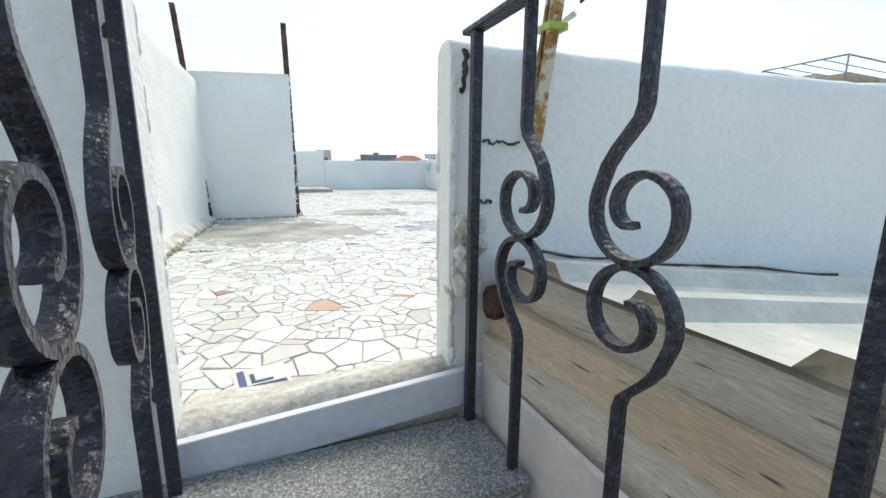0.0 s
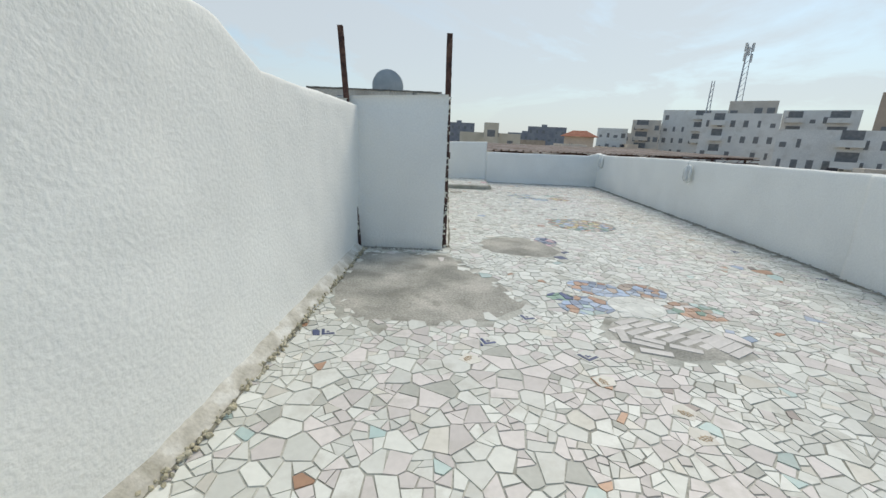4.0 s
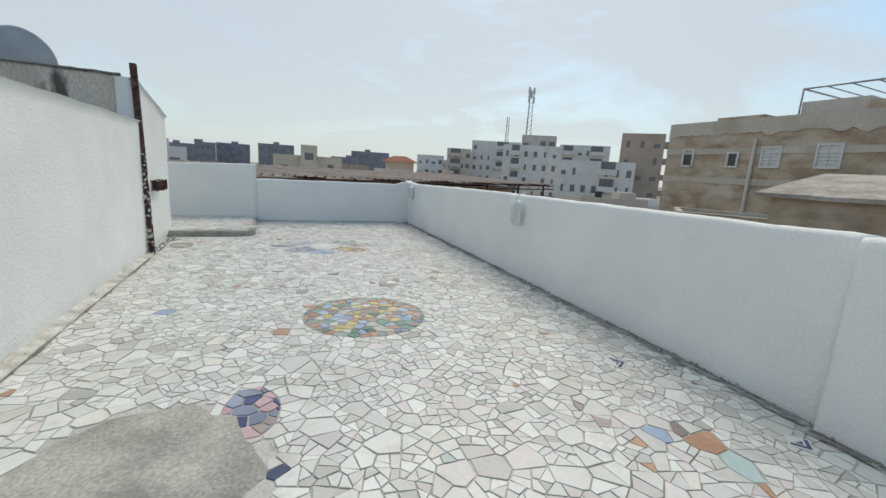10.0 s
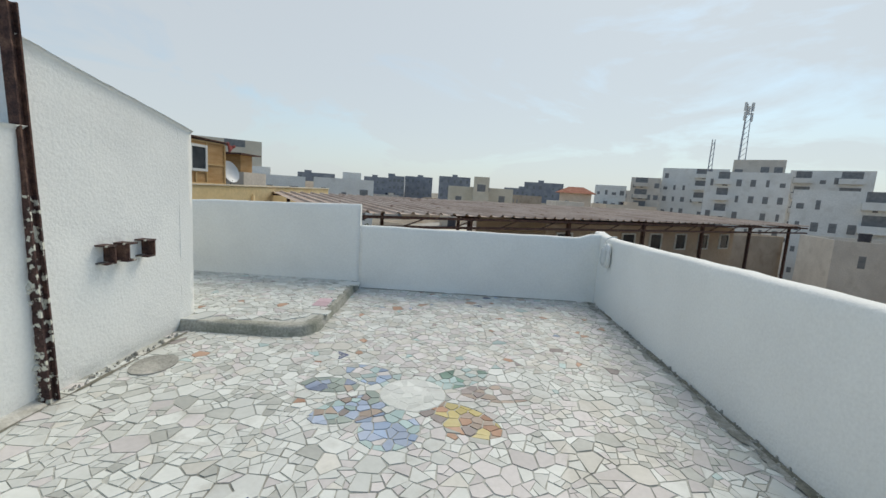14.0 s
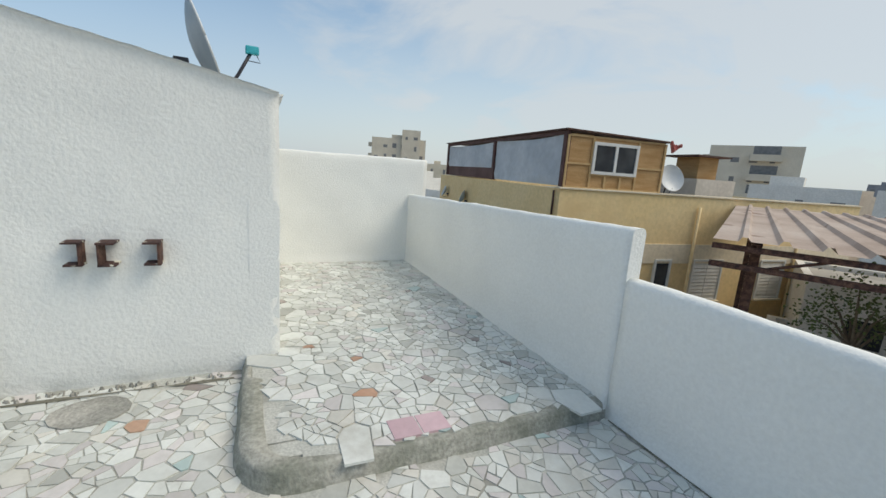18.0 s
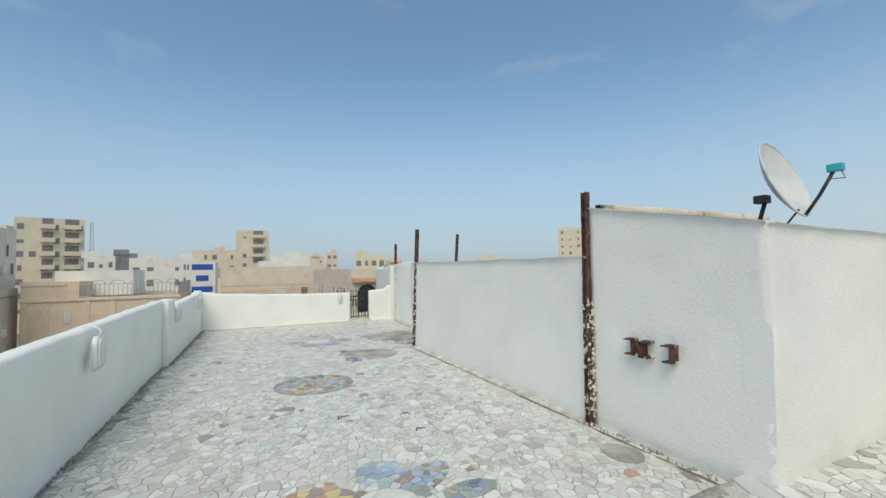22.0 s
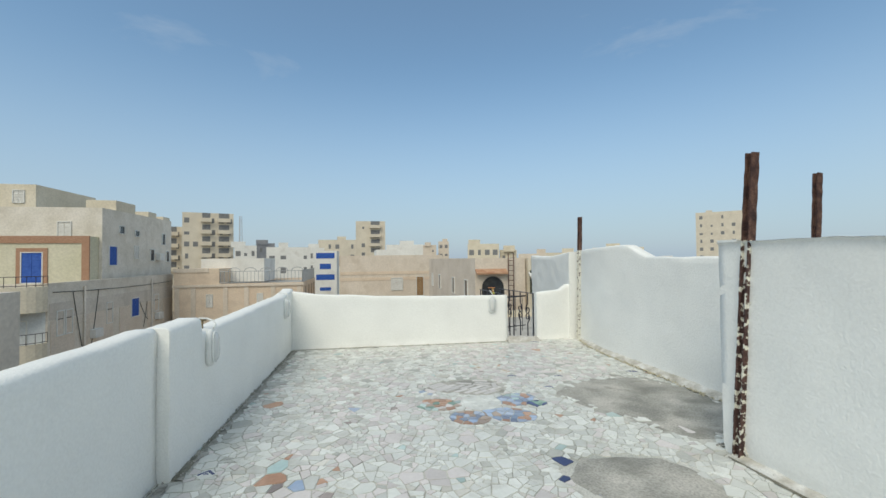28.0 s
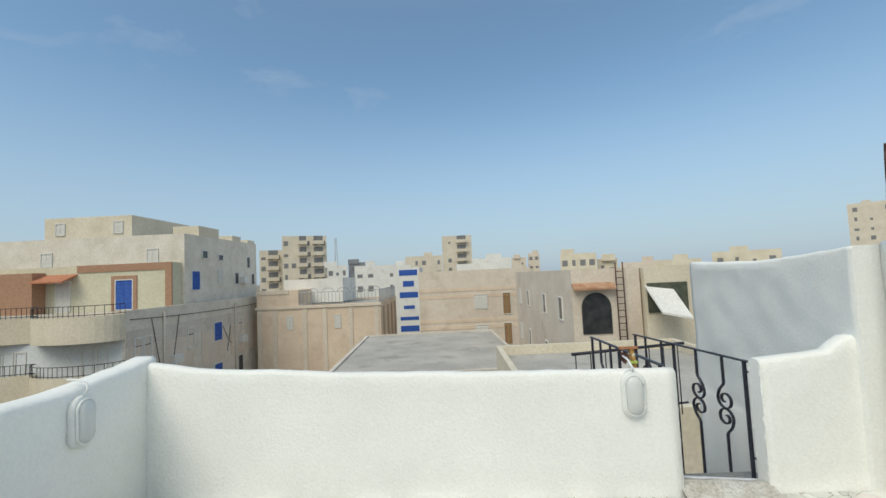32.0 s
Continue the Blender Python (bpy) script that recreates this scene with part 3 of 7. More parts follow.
loop = [(0.0, -0.03, 0.17), (0.01, -0.05, 0.21), (0.02, -0.03, 0.245), (0.02, 0.03, 0.27), (0.02, 0.10, 0.275)]
for y, z in ((0.39, 0.84), (3.60, 0.86), (7.96, 0.88), (13.12, 0.80)):
    bulkhead_lamp(pose(right_x(y) - 0.004, y, z, 0, 0, -90 + 2.3), "white oval bulkhead lamp with ribbed glass on the parapet", loop)
bulkhead_lamp(pose(0.32, -0.02, 0.755, 0, 0, 180 - 2.8), "white oval bulkhead lamp with ribbed glass beside the gate", [(0.0, -0.03, 0.17), (0.0, -0.045, 0.2), (-0.01, -0.02, 0.23), (-0.01, 0.03, 0.25), (-0.02, 0.09, 0.262)])
# a brass tap head on the parapet's outer side beside a lamp
tap = thing("water_tap", Matrix.Translation((right_x(3.55) + 0.08, 3.55, 1.03)), "small dull brass tap standing on the parapet", "tap")
BRASS = material("dull_brass", [(0.22, 0.17, 0.09), (0.34, 0.27, 0.16)], 20, 0.45, 0.2, 80, 0.2, metal=0.8)
tube("stem", [(0, 0, -0.02), (0, 0, 0.075)], 0.011, BRASS, tap)
tube("handle", [(-0.035, 0, 0.08), (0.035, 0, 0.08)], 0.009, BRASS, tap)
tube("spout", [(0, 0, 0.04), (0.03, -0.03, 0.045), (0.05, -0.05, 0.03)], 0.01, BRASS, tap)


# ---- satellite dish on the block ----
DISH = material("grey_white_dish_paint", [(0.60, 0.63, 0.64), (0.70, 0.72, 0.72)], 4, 0.4, 0.05, 60, 0.06, spec=0.5)
DISH_BACK = material("blue_grey_dish_back", [(0.30, 0.37, 0.42), (0.40, 0.46, 0.50)], 4, 0.45, 0.05, 60, 0.06)
CYAN = material("cyan_plastic", [(0.02, 0.36, 0.42), (0.05, 0.46, 0.52)], 6, 0.4, 0.0, 60, 0.05)
DARK = material("dark_metal", [(0.03, 0.03, 0.04), (0.07, 0.07, 0.08)], 14, 0.5, 0.2, 80, 0.3)


def satellite_dish(m, label, radius, elev, arm=True, deep=0.12, group="", pole=0.35):
    ob = thing("satellite_dish", m, label, "satellite dish", group)
    tilt = Matrix.Rotation(radians(elev), 4, "X")
    up = Vector((0, 0, pole + radius * 0.92))
    for name, mat, off in (("reflector", DISH, 0.0), ("reflector_back", DISH_BACK, -0.012)):
        bm = bmesh.new()
        rings = []
        for i in range(1, 7):
            r = radius * i / 6
            rings.append([bm.verts.new(up + tilt @ Vector((r * 0.92 * math.cos(a), deep * (i / 6) ** 2 + off, r * math.sin(a))))
                          for a in (2 * math.pi * k / 32 for k in range(32))])
        c = bm.verts.new(up + tilt @ Vector((0, off, 0)))
        for k in range(32):
            bm.faces.new((c, rings[0][k], rings[0][(k + 1) % 32]))
        for a, b in zip(rings, rings[1:]):
            for k in range(32):
                bm.faces.new((a[k], b[k], b[(k + 1) % 32], a[(k + 1) % 32]))
        part(name, bm, mat, ob, "", True)
    rim = [up + tilt @ Vector((radius * 0.92 * math.cos(a), deep - 0.005, radius * math.sin(a))) for a in (2 * math.pi * k / 36 for k in range(37))]
    tube("rim", rim, 0.009, DISH, ob)
    if arm:
        low = up + tilt @ Vector((0, deep, -radius * 0.98))
        tip = up + tilt @ Vector((0, 0.47 * radius / 0.42, -radius * 0.28))
        tube("feed_arm", [low, low.lerp(tip, 0.5) + Vector((0, 0, -0.02)), tip], 0.016, DARK, ob)
        bm = bmesh.new()
        add_box(bm, -0.035, 0.035, tip.y - 0.05, tip.y + 0.07, tip.z - 0.02, tip.z + 0.055, 0.012)
        part("receiver", bm, CYAN, ob, "cyan plastic receiver head")
        tube("cable", [tip + Vector((0, 0.05, -0.02)), tip + Vector((0.02, 0.08, -0.09)), tip + Vector((0.0, -0.05, -0.08)), low.lerp(tip, 0.4)], 0.005, DARK, ob)
    tube("mount", [(0, -0.16, 0.0), (0, -0.15, pole * 0.7), (0, -0.07, pole + radius * 0.55)], 0.022, DARK, ob)
    tube("brace", [(0, -0.15, pole * 0.5), (0, 0.06, pole * 0.4), up + tilt @ Vector((0, deep * 0.8, -radius * 0.8))], 0.010, DARK, ob)
    bm = bmesh.new()
    add_box(bm, -0.06, 0.06, -0.16, -0.04, pole + radius * 0.48, pole + radius * 0.68, 0.01)
    part("bracket", bm, DARK, ob)
    return ob


satellite_dish(pose(-1.75, 10.95, 1.95, 0, 0, 4), "grey-white satellite dish with a cyan receiver on the block roof", 0.42, 20, pole=0.15)


# ---- outside the gate: sill, granite stair, railings, planks and a sheet roof ----
GRANITE = material("dark_speckled_granite", [(0.13, 0.14, 0.14), (0.24, 0.255, 0.25), (0.48, 0.49, 0.47)], 190, 0.5, 0.5, 150, 0.5, spec=0.5)
WOODS = [material("weathered_plank_" + k, c, 2.0, 0.85, 0.5, 26, 0.25, stretch=(14, 1, 14), stain=(0.16, 0.11, 0.07), stain_scale=5, stain_at=(0.64, 0.70))
         for k, c in (("grey", [(0.62, 0.55, 0.46), (0.74, 0.66, 0.56)]), ("tan", [(0.68, 0.53, 0.37), (0.78, 0.63, 0.47)]), ("pale", [(0.70, 0.62, 0.52), (0.80, 0.72, 0.61)]))]
SHEET = material("dusty_pale_sheet_metal", [(0.52, 0.52, 0.44), (0.62, 0.61, 0.55), (0.70, 0.68, 0.60)], 2.5, 0.6, 0.2, 40, 0.12, stain=(0.42, 0.46, 0.40), stain_scale=2.0)
SILL = material("pale_painted_timber", [(0.60, 0.61, 0.66), (0.70, 0.71, 0.75)], 3, 0.6, 0.2, 40, 0.08)
PANEL = material("pale_pinkish_board", [(0.64, 0.58, 0.55), (0.72, 0.66, 0.63)], 2, 0.7, 0.1, 40, 0.08)

bm = bmesh.new()
verts, faces = [], []
for i in range(25):
    x = -0.66 + 0.68 * i / 24
    for y, z in ((-0.118, -0.05), (-0.118, 0.03), (-0.10, 0.052), (-0.05, 0.06), (0.0, 0.04), (0.07, 0.022), (0.15, 0.008), (0.16, -0.05)):
        rise = (0.005 + 0.07 * (x + 0.6)) * min(1.0, max(0.0, (z - 0.012) / 0.045))
        verts.append((x, y + 0.018 * noise.noise((x * 7, y * 9, 1)), z + rise + 0.012 * noise.noise((x * 9, y * 9, 4.0)) * (1 if z > 0.03 else 0)))
for i in range(24):
    for k in range(7):
        faces.append((i * 8 + k, (i + 1) * 8 + k, (i + 1) * 8 + k + 1, i * 8 + k + 1))
bm.free()
sill = mesh("gate_sill", verts, faces, material("crumbling_sill_cement", [(0.46, 0.43, 0.37), (0.56, 0.54, 0.49), (0.66, 0.65, 0.61)], 7, 0.95, 0.7, 50, 0.3), smooth=True)
tagged(sill, "crumbling cement sill in the gate opening", "sill", kind="structure")
bm = bmesh.new()
add_box(bm, -0.75, 0.70, -0.144, -0.120, -0.05, 0.05, 0.004)
board = part("sill_board", bm, SILL)
board.matrix_world = Matrix.Translation((-0.6, 0, 0.0)) @ Matrix.Rotation(radians(-4.3), 4, "Y")
tagged(board, "pale painted board along the gate sill", "board", kind="structure")
stair = thing("stair", Matrix.Identity(4), "dark speckled granite stair outside the gate", "stair", kind="structure")
for k in range(9):
    y1, z = -0.147 - 0.26 * k, -0.03 - 0.18 * k
    box("tread", -0.80 - 0.03 * k, 0.06 + 0.03 * k, y1 - 0.27, y1, z - 0.035, z, GRANITE, stair, bevel=0.005)
    box("riser", -0.80 - 0.03 * k, 0.05 + 0.03 * k, y1 - 0.255, y1 - 0.235, z - 0.19, z - 0.036, PANEL, stair)
bm = bmesh.new()
add_box(bm, -1.45, 0.02, -0.118, -0.085, -1.4, -0.06)
tagged(part("wall_stair_back", bm, WHITE), "white wall face below the gate sill", "wall", kind="structure")


def add_strap(bm, pts, width, thick):
    """A flat bar through points of the y-z plane, its width across that plane."""
    rings = []
    for i, p in enumerate(pts):
        d = (pts[min(i + 1, len(pts) - 1)] - pts[max(i - 1, 0)]).normalized()
        n = Vector((0, -d.z, d.y)) * (thick / 2)
        w = Vector((width / 2, 0, 0))
        rings.append([bm.verts.new(q) for q in (p + n + w, p + n * 1.25, p + n - w, p - n - w, p - n * 1.25, p - n + w)])
    for a, b in zip(rings, rings[1:]):
        for k in range(6):
            bm.faces.new((a[k], a[(k + 1) % 6], b[(k + 1) % 6], b[k]))
    bm.faces.new(rings[0][::-1])
    bm.faces.new(rings[-1])


def scroll_bar(bm, h_top, h_bot, mid, flip=1, R=0.083, size=0.92):
    """A flat bar forged into a pair of opposed spiral scrolls, in the y-z plane."""
    def spiral(sign):
        pts = [(0.0, 0.28), (0.0, 0.235), (0.006, 0.215), (0.022, 0.197), (0.045, 0.172), (0.062, 0.148)]
        for k in range(42):
            a = radians(28 - 11.5 * k)
            rad = R * (1 - 0.008 * k) if k < 20 else R * (0.84 - 0.029 * (k - 20))
            pts.append((rad * math.cos(a), 0.079 + rad * math.sin(a)))
        return [Vector((0, flip * sign * u * size, sign * v * size)) for u, v in pts]
    c = Vector((0, 0, mid))
    add_strap(bm, [Vector((0, 0, h_top))] + [c + p for p in spiral(1)], 0.023, 0.010)
    add_strap(bm, [Vector((0, 0, h_bot))] + [c + p for p in spiral(-1)], 0.023, 0.010)


def stair_railing(base, heading, marks, label, top=0.955, mid=0.53):
    """marks: distance from the wall and whether a plain post stands there."""
    ob = thing("stair_railing", Matrix.Translation((base[0], base[1], 0)) @ Matrix.Rotation(radians(heading), 4, "Z"), label, "railing", "iron railings of the stair")
    end = marks[-1][0]
    bm = bmesh.new()
    add_box(bm, -0.018, 0.018, -end - 0.03, 0.04, top - 0.012, top, 0.003)
    part("top_rail", bm, IRON, ob)
    flip = -1
    for off, plain in marks:
        low = -0.025 - 0.18 * int(max(0.0, off * math.cos(radians(heading))) / 0.26)
        if plain:
            bm = bmesh.new()
            add_box(bm, -0.012, 0.012, -off - 0.010, -off + 0.010, low - 0.02, top - 0.012, 0.002)
            part("post", bm, IRON, ob)
        else:
            bm = bmesh.new()
            scroll_bar(bm, top - 0.006, low, mid, flip)
            flip = -flip
            bmesh.ops.translate(bm, vec=(0, -off, 0), verts=bm.verts)
            part("scroll_bar", bm, IRON, ob, "bar with a pair of spiral scrolls")
    return ob


left_rail = stair_railing((-0.635, -0.188), 7.9, ((0, True), (0.225, False), (0.53, False), (0.83, True), (1.02, False), (1.29, False), (1.48, True)),
                          "black wrought-iron stair railing with scrolls beside the stub wall", 0.93, 0.487)
right_rail = stair_railing((0.030, -0.168), 2.2, ((0, True), (0.205, False), (0.472, False), (0.73, True), (0.93, False), (1.18, False), (1.41, True)),
                           "black wrought-iron stair railing with scrolls beside the planks", 0.933, 0.487)
for z in (0.18, 0.84):
    tube("wall_tie", [(-0.01, 0, z), (-0.03, 0.07, z)], 0.008, IRON, left_rail)

stack = []
for k, (x, top, w, dz) in enumerate(((0.155, 0.375, 0.125, 0.0), (0.122, 0.285, 0.115, 0.01), (0.10, 0.185, 0.14, 0.02))):
    bm = bmesh.new()
    n = 14
    rng = random.Random(k)
    rows = []
    for i in range(n + 1):
        y = -0.125 - 1.6 * i / n
        xx = x + 0.11 * i / n + 0.006 * noise.noise((i * 0.7, k, 0))
        z = top - (0.03 + dz) * i / n + 0.005 * noise.noise((i * 0.9, k, 5))
        rows.append([bm.verts.new((xx - 0.014, y, z - w)), bm.verts.new((xx + 0.014, y, z - w)), bm.verts.new((xx + 0.014, y, z)), bm.verts.new((xx - 0.014, y, z))])
    for a, b in zip(rows, rows[1:]):
        for j in range(4):
            bm.faces.new((a[j], a[(j + 1) % 4], b[(j + 1) % 4], b[j]))
    bm.faces.new(rows[0][::-1])
    bm.faces.new(rows[-1])
    ob = part("plank", bm, WOODS[k], None)
    tagged(ob, ("weathered grey wooden plank under the sheet roof edge", "tan weathered wooden plank overlapped by another", "pale weathered wooden plank with knots beside the stair")[k], "plank", "planks beside the stair")
bm = bmesh.new()
verts, faces = [], []
prof = []
y = -0.12
while y > -1.75:
    prof += [(y, 0.0), (y - 0.16, 0.0), (y - 0.185, 0.035), (y - 0.225, 0.035)]
    y -= 0.25
for i in range(9):
    x = 0.13 + 3.9 * i / 8
    for py, pz in prof:
        verts.append((x + (0.11 * (-py - 0.2) / 1.5 if i == 0 else 0), py - 0.045 * (x - 0.1), 0.405 + pz - 0.02 * (-py - 0.2) - 0.115 * x))
m = len(prof)
for i in range(8):
    for k in range(m - 1):
        faces.append((i * m + k, (i + 1) * m + k, (i + 1) * m + k + 1, i * m + k + 1))
bm.free()
tagged(mesh("sheet_roof", verts, faces, SHEET), "dusty pale ribbed sheet roof beside the stair", "roof", kind="structure")
box("side_panel", 0.075, 0.09, -1.6, -0.15, -0.9, 0.10, PANEL)
tagged(bpy.data.objects["side_panel"], "pale pinkish board panel below the planks", "panel", kind="structure")
tube("pipe_stub", [(0.12, -0.12, 0.29), (0.085, -0.19, 0.27)], 0.03, RUST)
tagged(bpy.data.objects["pipe_stub"], "short rusty pipe end at the foot of the gate pier", "pipe")

# rusty flag-pole bracket with a yellow-green tape on the gate wall's outer face
pole = thing("rusty_pole", Matrix.Translation((0.19, -0.128, -0.04)), "flaking rusty pole with a timber cross-piece and green tape", "pole")
beam = [(0.025, 0.0, 0.73), (0.045, -0.005, 0.9), (0.07, -0.01, 1.11)]
bm = bmesh.new()
beam_section(bm, beam[0], beam[2], 0.032, 0.032, web=0.01)
part("pole_shaft", bm, material("ochre_flaking_rust", [(0.30, 0.16, 0.05), (0.46, 0.28, 0.10)], 12, 0.9, 0.6, 60, 0.4, stain=(0.62, 0.56, 0.42), stain_scale=20, stain_at=(0.52, 0.57)), pole)
box("cross_piece", 0.02, 0.16, -0.03, 0.01, 1.105, 1.12, material("orange_brown_timber", [(0.36, 0.15, 0.07), (0.45, 0.21, 0.10)], 5, 0.8, 0.3, 40, 0.2), pole)
bm = bmesh.new()
add_box(bm, 0.035, 0.090, -0.036, 0.022, 0.995, 1.013, 0.004)
part("tape", bm, material("yellow_green_tape", [(0.32, 0.42, 0.06), (0.44, 0.55, 0.12)], 20, 0.5, 0.3, 50, 0.2), pole)
for dx in (0.03, 0.145):
    tube("hook", [(dx, -0.02, 1.11), (dx, -0.02, 1.08), (dx - 0.012, -0.02, 1.07)], 0.004, RUST, pole)


# ---- wear of the gate walls: rough plaster edges and open cracks ----
CRACK = material("dark_crack", [(0.05, 0.045, 0.04), (0.12, 0.11, 0.09)], 20, 0.95, 0.3, 60, 0.2)


def crack(name, pts, width, owner, label):
    """A jagged open crack along a wall face: thin ribbon a hair proud of the plaster."""
    rng = random.Random(len(pts) * 7 + int(width * 10000))
    line = []
    for a, b in zip(pts, pts[1:]):
        for k in range(6):
            p = Vector(a).lerp(Vector(b), k / 6)
            line.append(p + Vector((rng.uniform(-0.006, 0.006), 0, rng.uniform(-0.006, 0.006))))
    line.append(Vector(pts[-1]))
    bm = bmesh.new()
    for i, p in enumerate(line):
        w = width * rng.uniform(0.4, 1.3)
        d = (line[min(i + 1, len(line) - 1)] - line[max(i - 1, 0)]).normalized()
        n = Vector((-d.z, 0, d.x)) * w
        ring = [bm.verts.new(q) for q in (p + n + Vector((0, -0.004, 0)), p - n + Vector((0, -0.004, 0)), p - n + Vector((0, 0.02, 0)), p + n + Vector((0, 0.02, 0)))]
        if i:
            for k in range(4):
                bm.faces.new((last[k], last[(k + 1) % 4], ring[(k + 1) % 4], ring[k]))
        last = ring
    part(name, bm, CRACK, owner, label)


gate_wall, stub_wall = bpy.data.objects["wall_gate"], bpy.data.objects["wall_gate_stub"]
crack("crack", [(0.075, -0.105, 0.69), (0.13, -0.108, 0.685), (0.185, -0.110, 0.69)], 0.0035, gate_wall, "dark open crack in the plaster")
crack("crack", [(0.02, -0.103, 0.80), (0.035, -0.104, 0.86), (0.03, -0.104, 0.90)], 0.006, gate_wall, "dark open crack in the plaster")
crack("crack", [(0.055, -0.104, 0.53), (0.075, -0.105, 0.54), (0.11, -0.107, 0.535)], 0.004, gate_wall, "dark open crack in the plaster")
crack("crack", [(0.24, -0.113, 0.395), (0.5, -0.125, 0.36), (0.92, -0.147, 0.31), (1.6, -0.181, 0.23)], 0.004, gate_wall, "dark open joint along the wall foot")
rng = random.Random(21)
for owner, x, y0, y1, top in ((gate_wall, 0.0, -0.008, -0.102, 0.90), (stub_wall, -0.642, -0.035, -0.150, 0.94)):
    bm = bmesh.new()
    for _ in range(70):
        y = rng.choice((y0, y1))
        r = rng.uniform(0.006, 0.013)
        o = Vector((x + rng.uniform(0.002, 0.008) * (1 if owner is gate_wall else -1), y + rng.uniform(0.001, 0.006) * (1 if y == y1 else -1), rng.uniform(0.12, top - 0.02)))
        bmesh.ops.create_icosphere(bm, subdivisions=1, radius=r, matrix=Matrix.Translation(o) @ Matrix.Diagonal((0.9, 0.9, rng.uniform(2.0, 5.0), 1)))
    for v in bm.verts:
        v.co += Vector((0.004, 0.004, 0.008)) * noise.noise(v.co * 35)
    part("plaster_edge", bm, WHITE, owner, "lumpy painted plaster edge", True)["kind"] = "stuff"
bm = bmesh.new()
crumbs(bm, (0.03, -0.112, 0.30), (0.06, -0.112, 0.52), 0.03, 40, 0.022, rng)
part("broken_plaster", bm, PLASTER, gate_wall, "crumbled bare plaster at the pier foot")["kind"] = "stuff"

# a plaster fillet along the foot of the side wall
v, f = [], []
for i in range(101):
    y = 4.95 + (Y_POST2 - 5.0) * i / 100
    w = 0.075 + 0.02 * noise.noise((0, y * 3, 1.0)) + 0.01 * noise.noise((0, y * 11, 2.0))
    v += [(X_SIDE - 0.01, y, 0.036 + 0.012 * noise.noise((0, y * 6, 4.0))), (X_SIDE + 0.35 * w, y, 0.026), (X_SIDE + w, y, 0.018), (X_SIDE + w + 0.006, y, -0.01)]
f = [(i * 4 + k, (i + 1) * 4 + k, (i + 1) * 4 + k + 1, i * 4 + k + 1) for i in range(100) for k in range(3)]
mesh("plaster_fillet", v, f, material("worn_white_plaster", [(0.42, 0.40, 0.34), (0.58, 0.56, 0.50), (0.74, 0.74, 0.70)], 6, 0.9, 0.5, 50, 0.15), bpy.data.objects["wall_side"], "worn plaster fillet along the wall foot", True)

# ragged dark cement lip along the top of the bare block front, and a blue-grey louvre under it
v, f = [], []
for i in range(61):
    x = -0.36 - 3.1 * i / 60
    h = 2.345 + 0.018 * noise.noise((x * 4, 0, 7.0)) + 0.008 * noise.noise((x * 15, 0, 3.0))
    lo = 2.325 - 0.035 * max(0.0, noise.noise((x * 3.1, 2.0, 1.0)))
    v += [(x, Y_POST2 - 0.02, lo), (x, Y_POST2 - 0.025 + 0.01 * noise.noise((x * 9, 1, 1)), h), (x, Y_POST2 + 0.05, h), (x, Y_POST2 + 0.05, lo)]
f = [(i * 4 + k, (i + 1) * 4 + k, (i + 1) * 4 + (k + 1) % 4, i * 4 + (k + 1) % 4) for i in range(60) for k in range(4)]
block_front = bpy.data.objects["wall_block_front"]
mesh("roof_lip", v, f, material("dark_weathered_cement", [(0.16, 0.16, 0.15), (0.30, 0.29, 0.27)], 5, 0.95, 0.6, 40, 0.3), block_front, "ragged dark weathered cement roof lip")
LOUVRE = material("blue_grey_louvre", [(0.14, 0.17, 0.22), (0.22, 0.25, 0.31)], 5, 0.6, 0.1, 40, 0.1)
box("louvre_frame", -2.75, -1.62, Y_POST2 - 0.03, Y_POST2 + 0.02, 1.70, 2.17, LOUVRE, block_front, "blue-grey louvred window frame")
for k in range(5):
    box("louvre_slat", -2.70, -1.68, Y_POST2 - 0.045, Y_POST2 - 0.031, 1.74 + 0.085 * k, 1.79 + 0.085 * k, LOUVRE, block_front)

# plaster fillet and rubble along the foot of the tall left wall
v, f = [], []
FOOT = [(-1.47, 0.25), (-1.30, 0.9), (-1.245, 1.5), (-1.20, 3.0), (-1.165, 4.7)]


def foot_x(y):
    return interp([(b, a) for a, b in FOOT], y)


for i in range(91):
    y = 0.25 + 4.45 * i / 90
    x = foot_x(y)
    w = 0.05 + 0.02 * noise.noise((0, y * 3, 11.0)) + 0.012 * noise.noise((0, y * 13, 2.0))
    v += [(x - 0.09, y, 0.10), (x - 0.02, y, 0.055 + 0.012 * noise.noise((0, y * 9, 4.0))), (x + w - 0.02, y, 0.02), (x + w, y, -0.012)]
f = [(i * 4 + k, (i + 1) * 4 + k, (i + 1) * 4 + k + 1, i * 4 + k + 1) for i in range(90) for k in range(3)]
left_wall = bpy.data.objects["wall_left"]
mesh("plaster_fillet", v, f, MATS["worn_white_plaster"], left_wall, "worn plaster fillet along the wall foot", True)
bm = bmesh.new()
for (ax, ay), (bx, by) in zip(FOOT, FOOT[1:]):
    crumbs(bm, (ax + 0.04, ay, 0.012), (bx + 0.04, by, 0.012), 0.03, int(90 * (by - ay)), 0.014, rng)
part("plaster_crumbs", bm, material("yellowish_plaster_rubble", [(0.46, 0.42, 0.30), (0.62, 0.58, 0.46)], 12, 0.95, 0.5, 60, 0.3), left_wall, "yellowish crumbled plaster at the wall foot")["kind"] = "stuff"

